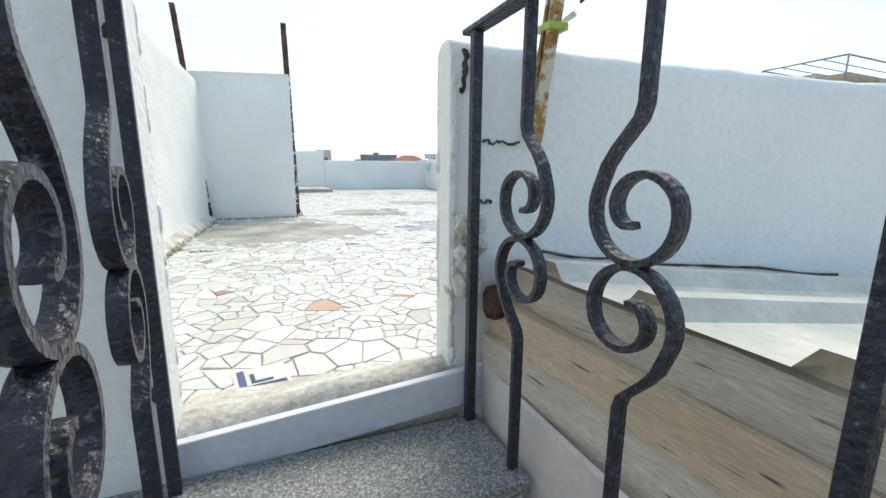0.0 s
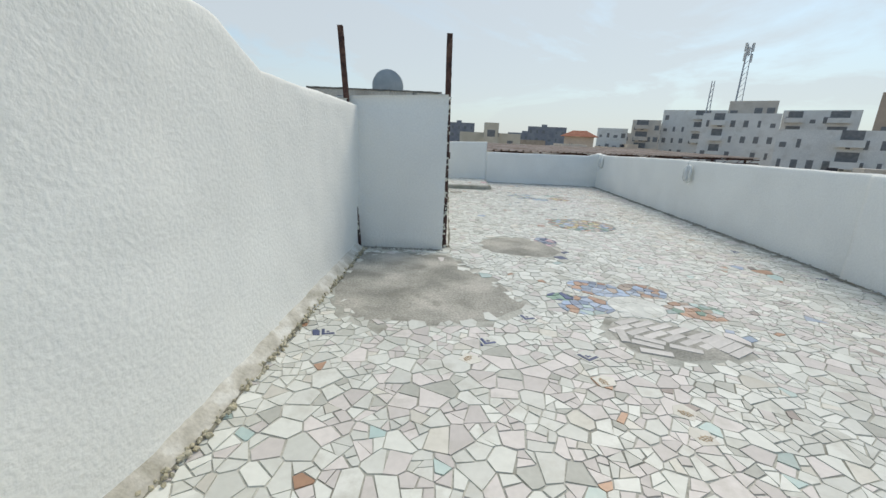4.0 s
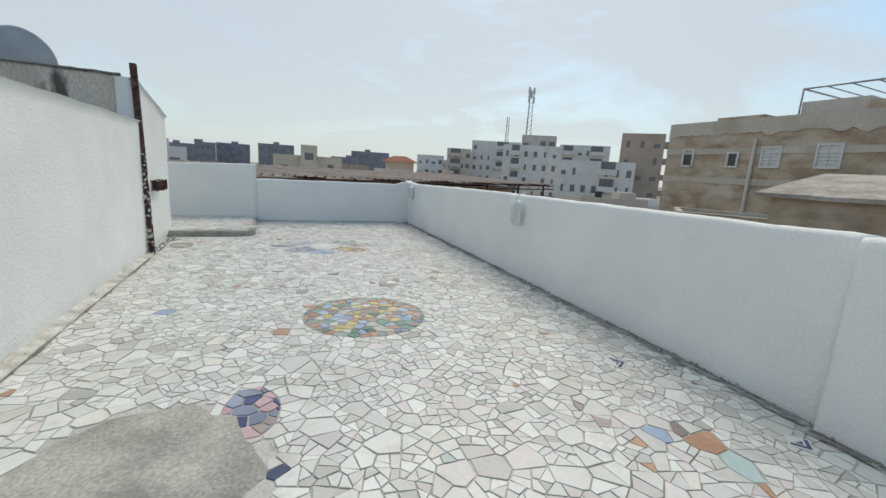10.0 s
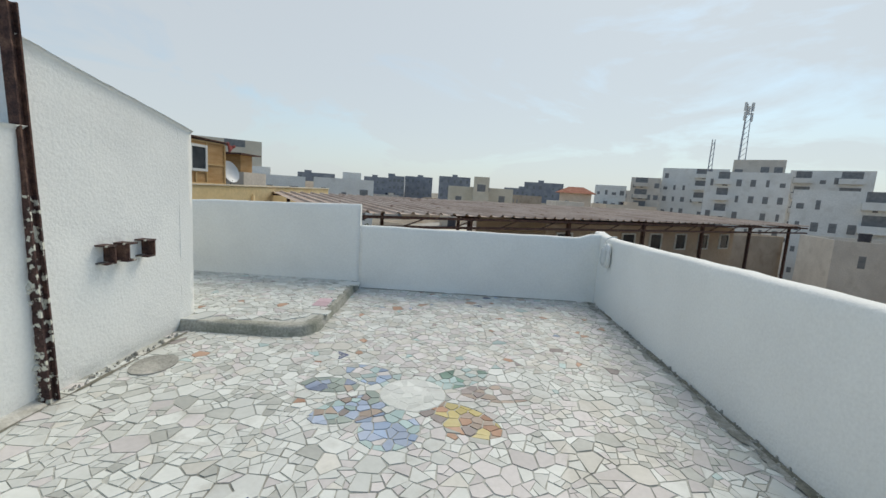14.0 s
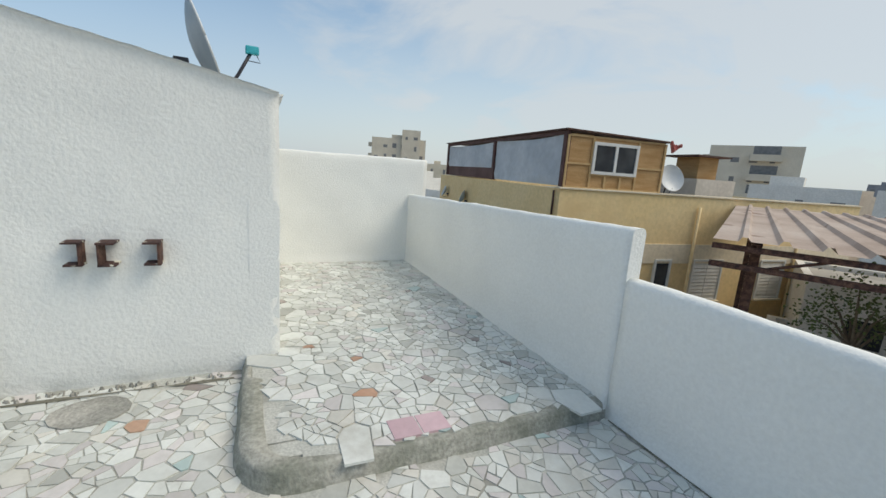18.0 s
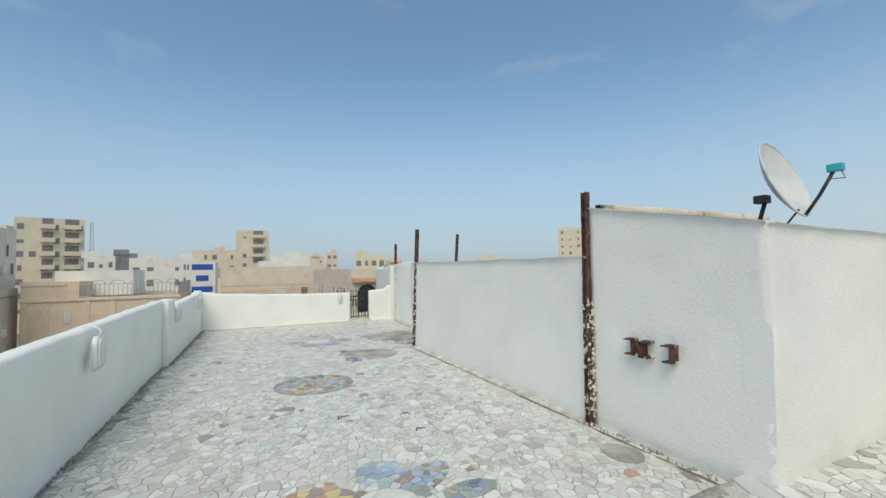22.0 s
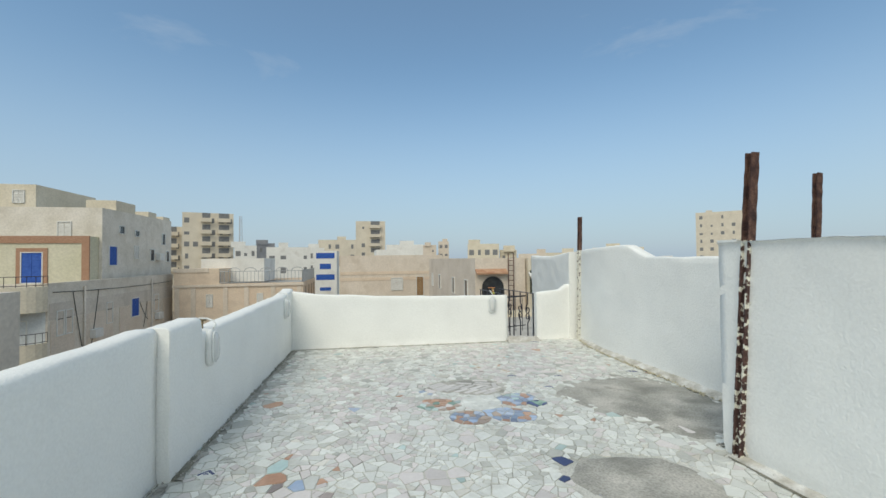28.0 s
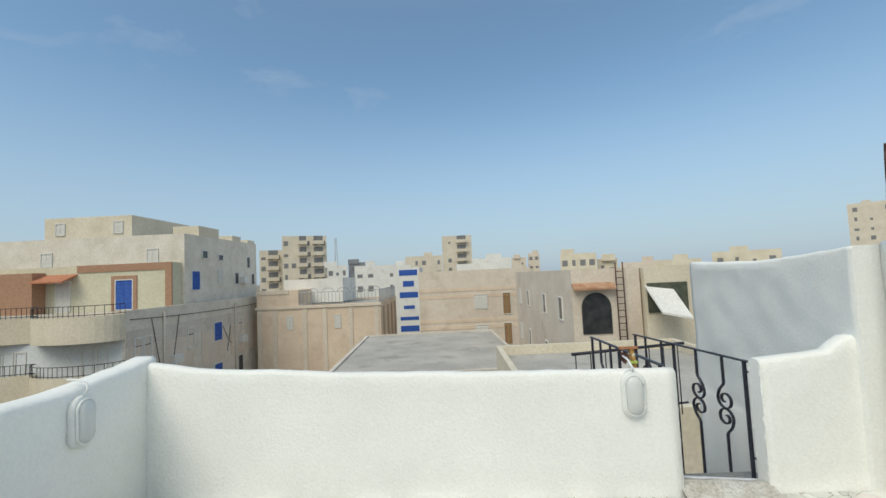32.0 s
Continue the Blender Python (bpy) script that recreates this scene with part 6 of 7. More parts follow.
ac.matrix_local = bw @ Matrix.Translation((2.6, 0, hBB - 3.6))
# the corner houses stand farther off, at their true size
for ob in (A, upper, B):
    eye_m = Matrix.Translation((2.09, 4.31, 1.7))
    ob.matrix_world = eye_m @ Matrix.Diagonal((1.166, 1.166, 1.166, 1)) @ eye_m.inverted() @ ob.matrix_world
C = building("tan_house", 15.05, -43.8, 12.4, 11.6, -0.7, 0, F_PEACH, "tan plastered house with an arched iron roof railing", parapet=0.3)
hC = -0.7 - GROUND_Z
cn = Matrix.Translation((0, 5.8, 0)) @ Matrix.Rotation(radians(180), 4, "Z")
cw = Matrix.Translation((-6.2, 0, 0)) @ Matrix.Rotation(radians(270), 4, "Z")
rail_line("roof_railing", [(1.9, 5.7, hC), (-6.1, 5.7, hC), (-6.1, -5.6, hC)], 1.25, C, STEEL, 0.35, 0.03)
for k in range(5):
    hoop = [(1.2 - 1.55 * k - 0.6 + 0.6 * math.cos(radians(q)), 5.7, hC + 1.2 + 0.42 * math.sin(radians(q))) for q in range(0, 181, 20)]
    tube("railing_arch", hoop, 0.03, STEEL, C, "arched top of a railing panel")
bm = bmesh.new()
add_box(bm, 2.0, 6.2, -5.6, 5.79, hC + 0.004, hC + 1.55)
part("raised_parapet", bm, F_PEACH, C)
bm = bmesh.new()
add_box(bm, 3.0, 6.25, 5.7, 5.86, hC + 1.2, hC + 1.6)
part("coping", bm, F_PEACH2, C)
bm = bmesh.new()
add_box(bm, -1.5, 5.0, -4.0, 2.0, hC, hC + 2.6)
part("roof_room", bm, F_WHITE, C)
for u in (-5.9, -4.4, -1.4, 0.6, 3.2, 5.8):
    bm = bmesh.new()
    add_box(bm, u - 0.22, u + 0.22, -0.06, 0.02, hC - 7.0, hC - 0.35)
    part("pilaster", bm, F_PEACH2, C, "paler plaster pilaster").matrix_local = cn
bm = bmesh.new()
add_box(bm, -6.3, 6.3, -0.12, 0.02, hC - 0.3, hC - 0.05)
part("cornice", bm, F_PEACH2, C).matrix_local = cn
for u in (-2.9, 1.9):
    win(0.5, 1.2, C, cn @ Matrix.Translation((u, 0, hC - 2.3)), "white")
for u in (-4.0, -1.2, 1.6, 4.2):
    bm = bmesh.new()
    add_box(bm, u - 0.5, u + 0.5, -0.05, 0.02, hC - 6.0, hC - 0.5)
    part("wall_panel", bm, F_BROWN, C, "brown recessed-looking wall panel").matrix_local = cw
D = building("striped_block", 8.5, -66, 3.6, 8, 3.1, 0, F_WHITE, "white block of flats with bands of dark blue windows", parapet=0.4, faces=(("N", 1, "blue"),), far=True, win_w=2.9, win_h=0.9, storey=1.75)
E_ = building("peach_house", -0.8, -46.5, 12.0, 10.6, 2.1, 0, F_PEACH2, "pale peach plastered house with white shutters", parapet=0.5, rows=2)
hE = 2.1 - GROUND_Z
en = Matrix.Translation((0, 5.3, 0)) @ Matrix.Rotation(radians(180), 4, "Z")
for k in range(3):
    win(1.3, 1.4, E_, en @ Matrix.Translation((0.55, 0, hE - 4.1 - 3.2 * k)), "white")
    win(0.9, 1.4, E_, en @ Matrix.Translation((5.3, 0, hE - 3.9 - 3.2 * k)), "dark")
    win(0.8, 2.2, E_, en @ Matrix.Translation((3.3, 0, hE - 4.8 - 3.2 * k)), "brown")
for z in (1.9, 2.6, 5.2, 5.9):
    bm = bmesh.new()
    add_box(bm, -6.02, 6.02, 5.28, 5.33, hE - z - 0.35, hE - z)
    part("band", bm, F_PEACH, E_, "darker peach band")
bm = bmesh.new()
add_box(bm, -3.0, 1.8, -4, 4, hE - 0.4, hE + 0.7)
part("roof_room", bm, F_WHITE, E_)
Fh = building("cream_house", -6.25, -27.5, 3.5, 18.4, 1.65, 0, F_PEACH2, "cream house with an arched dark door and a tiled hood", parapet=0.5)
hF = 1.65 - GROUND_Z
fe = Matrix.Translation((1.75, 0, 0)) @ Matrix.Rotation(radians(90), 4, "Z")
fn = Matrix.Translation((0, 9.2, 0)) @ Matrix.Rotation(radians(180), 4, "Z")
for u, st in ((-6.9, "dark"), (-2.8, "dark"), (3.0, "dark"), (7.0, "white")):
    for k in range(3):
        win(0.75, 1.2, Fh, fe @ Matrix.Translation((-u, 0, hF - 2.75 - 3.1 * k)), st)
bm = bmesh.new()
pts = [(-0.75, 0), (0.75, 0)] + [(0.75 * math.cos(radians(a)), 1.35 + 0.75 * math.sin(radians(a))) for a in range(0, 181, 15)]
vs = [bm.verts.new((x, -0.06, z)) for x, z in pts]
bm.faces.new(vs)
got = bmesh.ops.extrude_face_region(bm, geom=list(bm.faces))
bmesh.ops.translate(bm, vec=(0, 0.1, 0), verts=[g for g in got["geom"] if isinstance(g, bmesh.types.BMVert)])
arch = part("arched_door", bm, PANE, Fh, "dark arched door")
arch.matrix_local = fn @ Matrix.Translation((-0.55, 0, hF - 3.3))
mesh("tile_hood", [(-0.4, 9.6, hF - 0.95), (1.75, 9.6, hF - 0.95), (1.75, 9.2, hF - 0.7), (-0.4, 9.2, hF - 0.7), (-0.4, 9.6, hF - 1.05), (1.75, 9.6, hF - 1.05), (1.75, 9.2, hF - 0.8), (-0.4, 9.2, hF - 0.8)],
     [(0, 1, 2, 3), (7, 6, 5, 4), (0, 4, 5, 1), (1, 5, 6, 2), (3, 7, 4, 0)], material("weathered_clay_hood", [(0.42, 0.22, 0.13), (0.56, 0.36, 0.24)], 3, 0.9, 0.3, 20, 0.3), Fh)
for dx in (-0.12, 0.25):
    tube("ladder_rail", [(dx - 0.75, 9.35, hF - 4), (dx - 0.75, 9.35, hF + 0.3)], 0.035, RUST, Fh)
for k in range(12):
    tube("ladder_rung", [(-0.87, 9.35, hF - 3.8 + 0.33 * k), (-0.50, 9.35, hF - 3.8 + 0.33 * k)], 0.02, RUST, Fh)
G = building("low_house", -11.7, -24.0, 7.2, 12.0, 1.62, 0, F_CREAM, "low cream house with a lean-to roof and a dark shutter", parapet=0.3)
hG = 1.62 - GROUND_Z
bm = bmesh.new()
add_box(bm, 1.5, 3.5, 6.0, 6.06, hG - 2.3, hG - 0.8)
part("roller_shutter", bm, material("dark_green_shutter", [(0.07, 0.08, 0.06), (0.11, 0.12, 0.09)], 4, 0.6, 0.2, 30, 0.1), G)
mesh("lean_to", [(2.2, 7.6, hG - 2.4), (3.6, 7.6, hG - 2.1), (3.6, 6.0, hG - 0.9), (2.2, 6.0, hG - 1.1), (2.2, 7.6, hG - 2.5), (3.6, 7.6, hG - 2.2), (3.6, 6.0, hG - 1.0), (2.2, 6.0, hG - 1.2)],
     [(0, 1, 2, 3), (7, 6, 5, 4), (0, 4, 5, 1), (1, 5, 6, 2), (3, 7, 4, 0)], F_WHITE, G)
low = building("low_house", 3.2, -22.0, 9.5, 13.0, -2.6, 3, F_GREY, "low house with a flat grey screed roof strewn with stones", parapet=0.15)
back_yard = building("low_house", -3.5, -9.5, 7.0, 8.0, -1.2, 0, F_CREAM, "cream stair house beside the terrace", parapet=0.4)
# a black handrail beyond the stair
hand = thing("landing_railing", Matrix.Identity(4), "black iron landing railing with a rusty diamond ornament", "railing")
tube("top_rail", [(0.15, -2.2, 0.62), (-1.4, -2.45, 0.66)], 0.02, IRON, hand)
tube("low_rail", [(0.15, -2.2, -0.15), (-1.4, -2.45, -0.11)], 0.014, IRON, hand)
for k in range(8):
    x = 0.1 - 0.2 * k
    tube("baluster", [(x, -2.21 - 0.03 * k, -0.25), (x, -2.21 - 0.03 * k, 0.63)], 0.008, IRON, hand)
bm = bmesh.new()
add_box(bm, -0.06, 0.06, -0.012, 0.012, -0.06, 0.06)
dia = part("diamond", bm, RUST, hand, "rusty diamond ornament")
dia.matrix_local = Matrix.Translation((-0.55, -2.29, 0.54)) @ Matrix.Rotation(radians(45), 4, "Y")
bm = bmesh.new()
add_box(bm, -1.4, 0.3, -3.4, -2.1, -1.7, -1.6)
tagged(part("stair_landing", bm, GRANITE), "dark granite landing below the stair", "landing", kind="structure")

EAST = dict(ox=2.1, oy=4.3, eye=1.7)
far_block(160.8, 118, 11.4, 5.9, F_TOWER, "beige tower block with stacked balconies", 6, balcony=(("S", 3.5, 2.2, 3.0, 6), ("S", -0.5, 2.2, 2.4, 6)), tank=0, **EAST)
far_block(156.7, 122, 5.8, 4.1, F_TOWER, "beige tower block beside another", 3, balcony=(("S", 0.5, 2.2, 3.0, 4),), tank=0, **EAST)
far_block(181.1, 135, 9.6, 5.3, F_TOWER, "cream tower block with white balconies", 2, balcony=(("S", 1.5, 2.2, 3.5, 6),), tank=0, **EAST)
for az, dist, w, el, mat, cols in ((170.0, 92, 9, 1.7, F_WHITE, 4), (167.4, 130, 5, 2.2, F_DARK, 2), (173.6, 104, 4, 1.6, F_WHITE, 3), (176.5, 120, 10.6, 2.7, F_TOWER, 5), (185.8, 96, 8.8, 2.0, F_WHITE, 4), (189.4, 150, 5, 1.9, F_PEACH2, 2), (191.4, 155, 4, 2.4, F_PEACH2, 2),
                                   (197.1, 92, 7.2, 2.0, F_CREAM, 4), (200.6, 96, 4, 1.1, F_CREAM, 2), (204.0, 90, 6, 0.5, F_PEACH2, 2), (208, 100, 10, 0.6, F_CREAM, 3), (164.9, 110, 5, 1.9, F_WHITE, 3), (215, 110, 12, 1.2, F_CREAM, 4), (147, 130, 18, 2.0, F_WHITE, 5), (128, 60, 14, 2.0, F_CREAM, 5), (120, 50, 12, 1.5, F_PEACH, 4)):
    far_block(az, dist, w, el, mat, "pale flat-roofed town block behind the gate", cols, **EAST)
far_block(225.5, 186, 17, 5.1, F_TOWER, "beige tower block with a stepped roof", 5, balcony=(("E", 0, 2.4, 4.5, 5),), ox=2.9, oy=8)
far_block(242, 170, 14, 3.0, F_TOWER, "beige block of flats behind the side wall", 5, ox=2.9, oy=8)
mx, my = polar(164.6, 170, 2.1, 4.3)
radio_mast(mx, my, GROUND_Z, 1.7 + 170 * math.tan(radians(5.6)), 0.9, "thin grey lattice mast behind the tower block", False)
# low roofs that fill the town between the blocks
fill = random.Random(5)
done = 0
while done < 95:
    az, dist = fill.uniform(0, 360), fill.uniform(34, 190)
    x, y = polar(az, dist)
    if abs(x - 6) < 42 and -60 < y < 44:
        continue
    w, d = fill.uniform(7, 15), fill.uniform(7, 13)
    top = fill.uniform(-3.2, 0.6) if dist < 90 else fill.uniform(-2.0, 2.2)
    building("town_house", x, y, w, d, top, fill.uniform(-30, 30) + 90 * fill.randrange(4), fill.choice((F_CREAM, F_WHITE, F_GREY, F_PEACH, F_PEACH2, F_BROWN)), "low flat-roofed town house among others", group="low town houses",
             faces=(("S", 2, "dark"), ("N", 2, "dark")), rows=1, far=True, tank=fill.randrange(3), parapet=0.6)
    done += 1

# a small yard tree under the canopy's end
LEAF = material("pale_green_leaf", [(0.10, 0.15, 0.05), (0.20, 0.26, 0.10)], 3, 0.6, 0.0, 20, 0.2, vary=0.4)
BARK = material("grey_bark", [(0.16, 0.13, 0.10), (0.25, 0.21, 0.16)], 8, 0.95, 0.5, 30, 0.3)
tree = thing("yard_tree", Matrix.Translation((-0.9, 22.6, -3.2)), "small pale green tree in the yard below the canopy", "tree")
rng = random.Random(31)
bm = bmesh.new()
add_tube(bm, [(0, 0, 0), (0.05, 0.02, 1.0), (0.0, 0.05, 1.9)], [0.09, 0.07, 0.05], 7)
tips = []
for k in range(9):
    a = 2 * math.pi * k / 9
    tip = Vector((0.75 * math.cos(a) * rng.uniform(0.5, 1), 0.75 * math.sin(a) * rng.uniform(0.5, 1), rng.uniform(2.1, 3.2)))
    add_tube(bm, [(0, 0.05, 1.5 + 0.04 * k), tip * 0.6 + Vector((0, 0, 0.8)), tip], [0.035, 0.022, 0.008], 5)
    tips.append(tip)
part("trunk", bm, BARK, tree)
v, f = [], []
for tip in tips:
    for _ in range(110):
        o = tip + Vector((rng.gauss(0, 0.22), rng.gauss(0, 0.22), rng.gauss(0, 0.25)))
        d = Vector((rng.gauss(0, 1), rng.gauss(0, 1), rng.gauss(-0.3, 0.6))).normalized() * 0.09
        w = d.cross(Vector((rng.gauss(0, 1), rng.gauss(0, 1), rng.gauss(0, 1)))).normalized() * 0.028
        b = len(v)
        v += [o, o + d * 0.5 + w, o + d, o + d * 0.5 - w]
        f.append((b, b + 1, b + 2, b + 3))
tagged(mesh("crown", v, f, LEAF, tree), kind="stuff")

# the house that carries the terrace
under_house = building("terrace_house", 1.62, 6.9, 6.7, 14.1, -0.36, 0, F_CREAM, "plastered house that carries the roof terrace", parapet=0.05, faces=(("E", 4, "white"), ("N", 2, "white")), rows=2, storey=3.2)
annex = building("terrace_house", -2.68, 9.3, 1.85, 9.3, -0.37, 0, F_CREAM, "plastered annex below the block and the shaft", parapet=0.05)

# ---- broken-tile paving: every shard is a piece of its own ----
from mathutils import kdtree

tile_rng = random.Random(7)


def inside(poly, x, y):
    hit = False
    for (ax, ay), (bx, by) in zip(poly, poly[1:] + poly[:1]):
        if (ay > y) != (by > y) and x < ax + (y - ay) * (bx - ax) / (by - ay):
            hit = not hit
    return hit


def oval(x, y, cx, cy, rx, ry, turn=0.0):
    c, s = math.cos(radians(turn)), math.sin(radians(turn))
    u, v = (x - cx) * c + (y - cy) * s, -(x - cx) * s + (y - cy) * c
    return (u / rx) ** 2 + (v / ry) ** 2


PATCH_A = [(-1.3, 4.75), (-0.12, 4.72), (0.10, 4.2), (0.48, 3.62), (0.62, 3.12), (0.25, 2.74), (-0.33, 2.56), (-0.75, 2.6), (-1.1, 2.95), (-1.25, 3.7)]
PATCH_B = [(0.30, 5.0), (0.30, 5.4), (0.55, 5.68), (0.95, 5.72), (1.22, 5.5), (1.40, 4.95), (1.12, 4.66), (0.72, 4.70), (0.42, 4.82)]
BRICKS = [(1.05, 2.80), (1.14, 2.93), (1.32, 3.02), (1.62, 2.95), (1.93, 2.78), (2.05, 2.58), (1.98, 2.42), (1.78, 2.34), (1.41, 2.28), (1.15, 2.38), (1.04, 2.58)]
PETALS = [  # centre, radii, turn, colours
    (1.31, 3.66, 0.27, 0.20, -28, ("blue", "sky", "blue", "orange", "slate", "sky", "tan")),
    (1.76, 3.64, 0.22, 0.19, -30, ("blue", "sky", "tan", "orange", "slate", "tan")),
    (2.02, 3.19, 0.26, 0.19, -20, ("tan", "orange", "orange", "green", "aqua", "pink", "orange")),
    (0.90, 3.39, 0.12, 0.09, 0, ("green", "navy", "green")),
    (1.09, 3.22, 0.26, 0.20, 20, ("blue", "sky", "slate", "orange", "blue", "aqua", "sky")),
    (1.90, 10.62, 0.30, 0.15, -30, ("aqua", "grey", "blue", "pink")),
    (2.58, 10.68, 0.30, 0.15, 35, ("aqua", "grey", "green", "aqua")),
    (1.84, 10.10, 0.32, 0.16, 35, ("sage", "tan", "aqua", "brown", "sky")),
    (2.12, 9.86, 0.22, 0.20, 80, ("sky", "blue", "aqua", "sky", "pink")),
    (2.60, 10.05, 0.30, 0.16, -35, ("tan", "brown", "yellow", "orange")),
    (2.88, 10.45, 0.28, 0.14, 0, ("brown", "pink", "grey", "tan")),
    (1.58, 10.42, 0.22, 0.12, 0, ("tan", "sage", "sky", "slate")),
]
SPOTS = {
    "navy": [(0.51, 2.88), (0.16, 2.47), (-1.01, 2.5), (-0.52, 2.78), (1.33, 4.9), (1.2, 4.72)],
    "orange": [(2.86, 5.3), (3.18, 4.63), (3.08, 4.43), (1.16, 7.95), (1.02, 8.06), (3.58, 4.44), (3.84, 2.75), (4.08, 2.34), (3.46, 4.12), (2.1, 13.55),
               (2.86, 13.1), (0.79, 1.72), (0.82, 2.06), (-0.89, 2.06), (0.5, 3.99), (-0.27, 0.83), (0.16, 0.86), (3.74, 11.17), (-0.30, 11.82), (0.0, 12.14), (0.53, 12.03)],
    "brown": [(3.13, 5.02), (2.59, 8.8), (2.82, 8.0), (2.68, 7.9), (3.07, 7.93), (3.29, 8.06), (3.48, 8.26), (3.16, 8.64), (2.52, 7.98), (3.1, 4.77), ],
    "blue": [(3.31, 4.63), (1.64, 12.6), (3.26, 13.5), (2.29, 12.92), (0.54, 7.35), (3.74, 11.92), (0.24, 3.95)],
    "pink": [(2.46, 2.36), (2.52, 2.53), (2.30, 2.4), (0.48, 2.19), (0.31, 2.13), (0.86, 1.98), (-0.34, 2.15), (0.48, 1.9), (0.89, 12.39), (0.97, 12.5), (0.86, 12.25)],
    "aqua": [(1.24, 8.19), (2.98, 11.53), (0.23, 3.85), (-0.42, 1.52)],
}
WHITE_SPOTS = [(1.52, 3.23, 0.235), (2.23, 10.36, 0.25)]


def fine_at(x, y):
    if oval(x, y, 2.18, 6.87, 0.60, 0.57) < 1 or oval(x, y, 1.25, 5.50, 0.20, 0.30) < 1:
        return 0.098
    if any(oval(x, y, *p[:5]) < 1.15 for p in PETALS):
        return 0.09
    if any(math.hypot(x - a, y - b) < r for a, b, r in WHITE_SPOTS):
        return 0.10
    n = noise.noise((x * 0.8, y * 0.8, 2.0))
    return 0.22 if n > 0.12 else (0.18 if n > -0.22 else 0.15)


def colour_at(x, y, raised):
    if oval(x, y, 2.18, 6.87, 0.56, 0.53) < 1:
        if oval(x, y, 2.18, 6.87, 0.47, 0.44) > 1:
            return tile_rng.choice(("tan", "orange", "brown", "green", "sage", "slate", "orange"))
        return tile_rng.choice(("yellow", "yellow", "yellow", "tan", "orange", "orange", "sky", "blue", "green", "cream", "grey", "brown"))
    if oval(x, y, 1.25, 5.50, 0.15, 0.25) < 1:
        return tile_rng.choice(("slate", "slate", "navy", "brown", "rose", "rose"))
    if any(math.hypot(x - a, y - b) < r for a, b, r in WHITE_SPOTS):
        return "white"
    for p in PETALS:
        if oval(x, y, *p[:5]) < 1:
            return tile_rng.choice(p[5])
    r = tile_rng.random()
    n = noise.noise((x * 0.55 + 4, y * 0.55, 7.0))
    pinkish = 0.10 + (0.32 if y < 2.7 and -0.7 < x < 1.4 else 0) + (0.22 if n > 0.15 else 0)
    creamy = 0.05 + (0.30 if 3.15 < x < 4.1 and 5 < y < 10.5 else 0) + (0.12 if y > 11 else 0)
    greyish = 0.06 + (0.25 if right_x(y) - x < 0.35 else 0) + (0.12 if n < -0.25 else 0)
    if y > 10.8 and not raised:
        pinkish, creamy = pinkish + 0.10, creamy + 0.10
        if tile_rng.random() < 0.025:
            return tile_rng.choice(("orange", "pink", "orange", "brown", "aqua"))
    if raised:
        pinkish, creamy, greyish = 0.07, 0.07, 0.10
    if r < pinkish:
        return "pink"
    if r < pinkish + creamy:
        return "cream"
    if r < pinkish + creamy + greyish:
        return "grey"
    if r > 0.9985 and not raised:
        return "orange"
    if r > 0.9965:
        return "brown"
    if r > 0.992:
        return "aqua"
    return "white"


def bare(x, y):
    """Where no tile lies: the cement patches and the strip fill."""
    k = 0.5 + 0.5 * noise.noise((x * 6, y * 6, 1.0))
    for poly, soft in ((PATCH_A, 0.25), (PATCH_B, 0.06)):
        if inside(poly, x, y):
            cx, cy = sum(a for a, b in poly) / len(poly), sum(b for a, b in poly) / len(poly)
            if inside(poly, x + (x - cx) * soft * k * 2, y + (y - cy) * soft * k * 2) or tile_rng.random() < 0.5:
                return not (1.06 < x < 1.44 and 5.2 < y < 5.8)
    return inside(BRICKS, x, y)


def area_of(poly):
    return 0.5 * abs(sum(a[0] * b[1] - a[1] * b[0] for a, b in zip(poly, poly[1:] + poly[:1])))


def middle(poly):
    return sum(a for a, b in poly) / len(poly), sum(b for a, b in poly) / len(poly)


def split(poly, px, py, ang):
    """Breaks a convex piece in two along a straight crack."""
    nx, ny = math.cos(ang), math.sin(ang)
    sides = [[], []]
    for (ax, ay), (bx, by) in zip(poly, poly[1:] + poly[:1]):
        da, db = (ax - px) * nx + (ay - py) * ny, (bx - px) * nx + (by - py) * ny
        sides[0 if da <= 0 else 1].append((ax, ay))
        if da * db < 0:
            s = da / (da - db)
            p = (ax + (bx - ax) * s, ay + (by - ay) * s)
            sides[0].append(p)
            sides[1].append(p)
    return [side for side in sides if len(side) >= 3]


def shatter(poly):
    """Breaks a piece again and again, mostly across its length, down to the shard size of its spot."""
    cx, cy = middle(poly)
    area = area_of(poly)
    g = fine_at(cx, cy)
    if area < 0.0055 or g < 0.12 or tile_rng.random() < (0.35 if area < 0.02 else 0.15):
        return [poly]
    sxx = sum((a - cx) ** 2 for a, b in poly)
    syy = sum((b - cy) ** 2 for a, b in poly)
    sxy = sum((a - cx) * (b - cy) for a, b in poly)
    along = 0.5 * math.atan2(2 * sxy, sxx - syy)
    r = 0.18 * math.sqrt(area)
    got = split(poly, cx + tile_rng.uniform(-r, r), cy + tile_rng.uniform(-r, r), along + tile_rng.gauss(0, 0.26))
    return [q for side in got for q in shatter(side)] if len(got) == 2 else [poly]


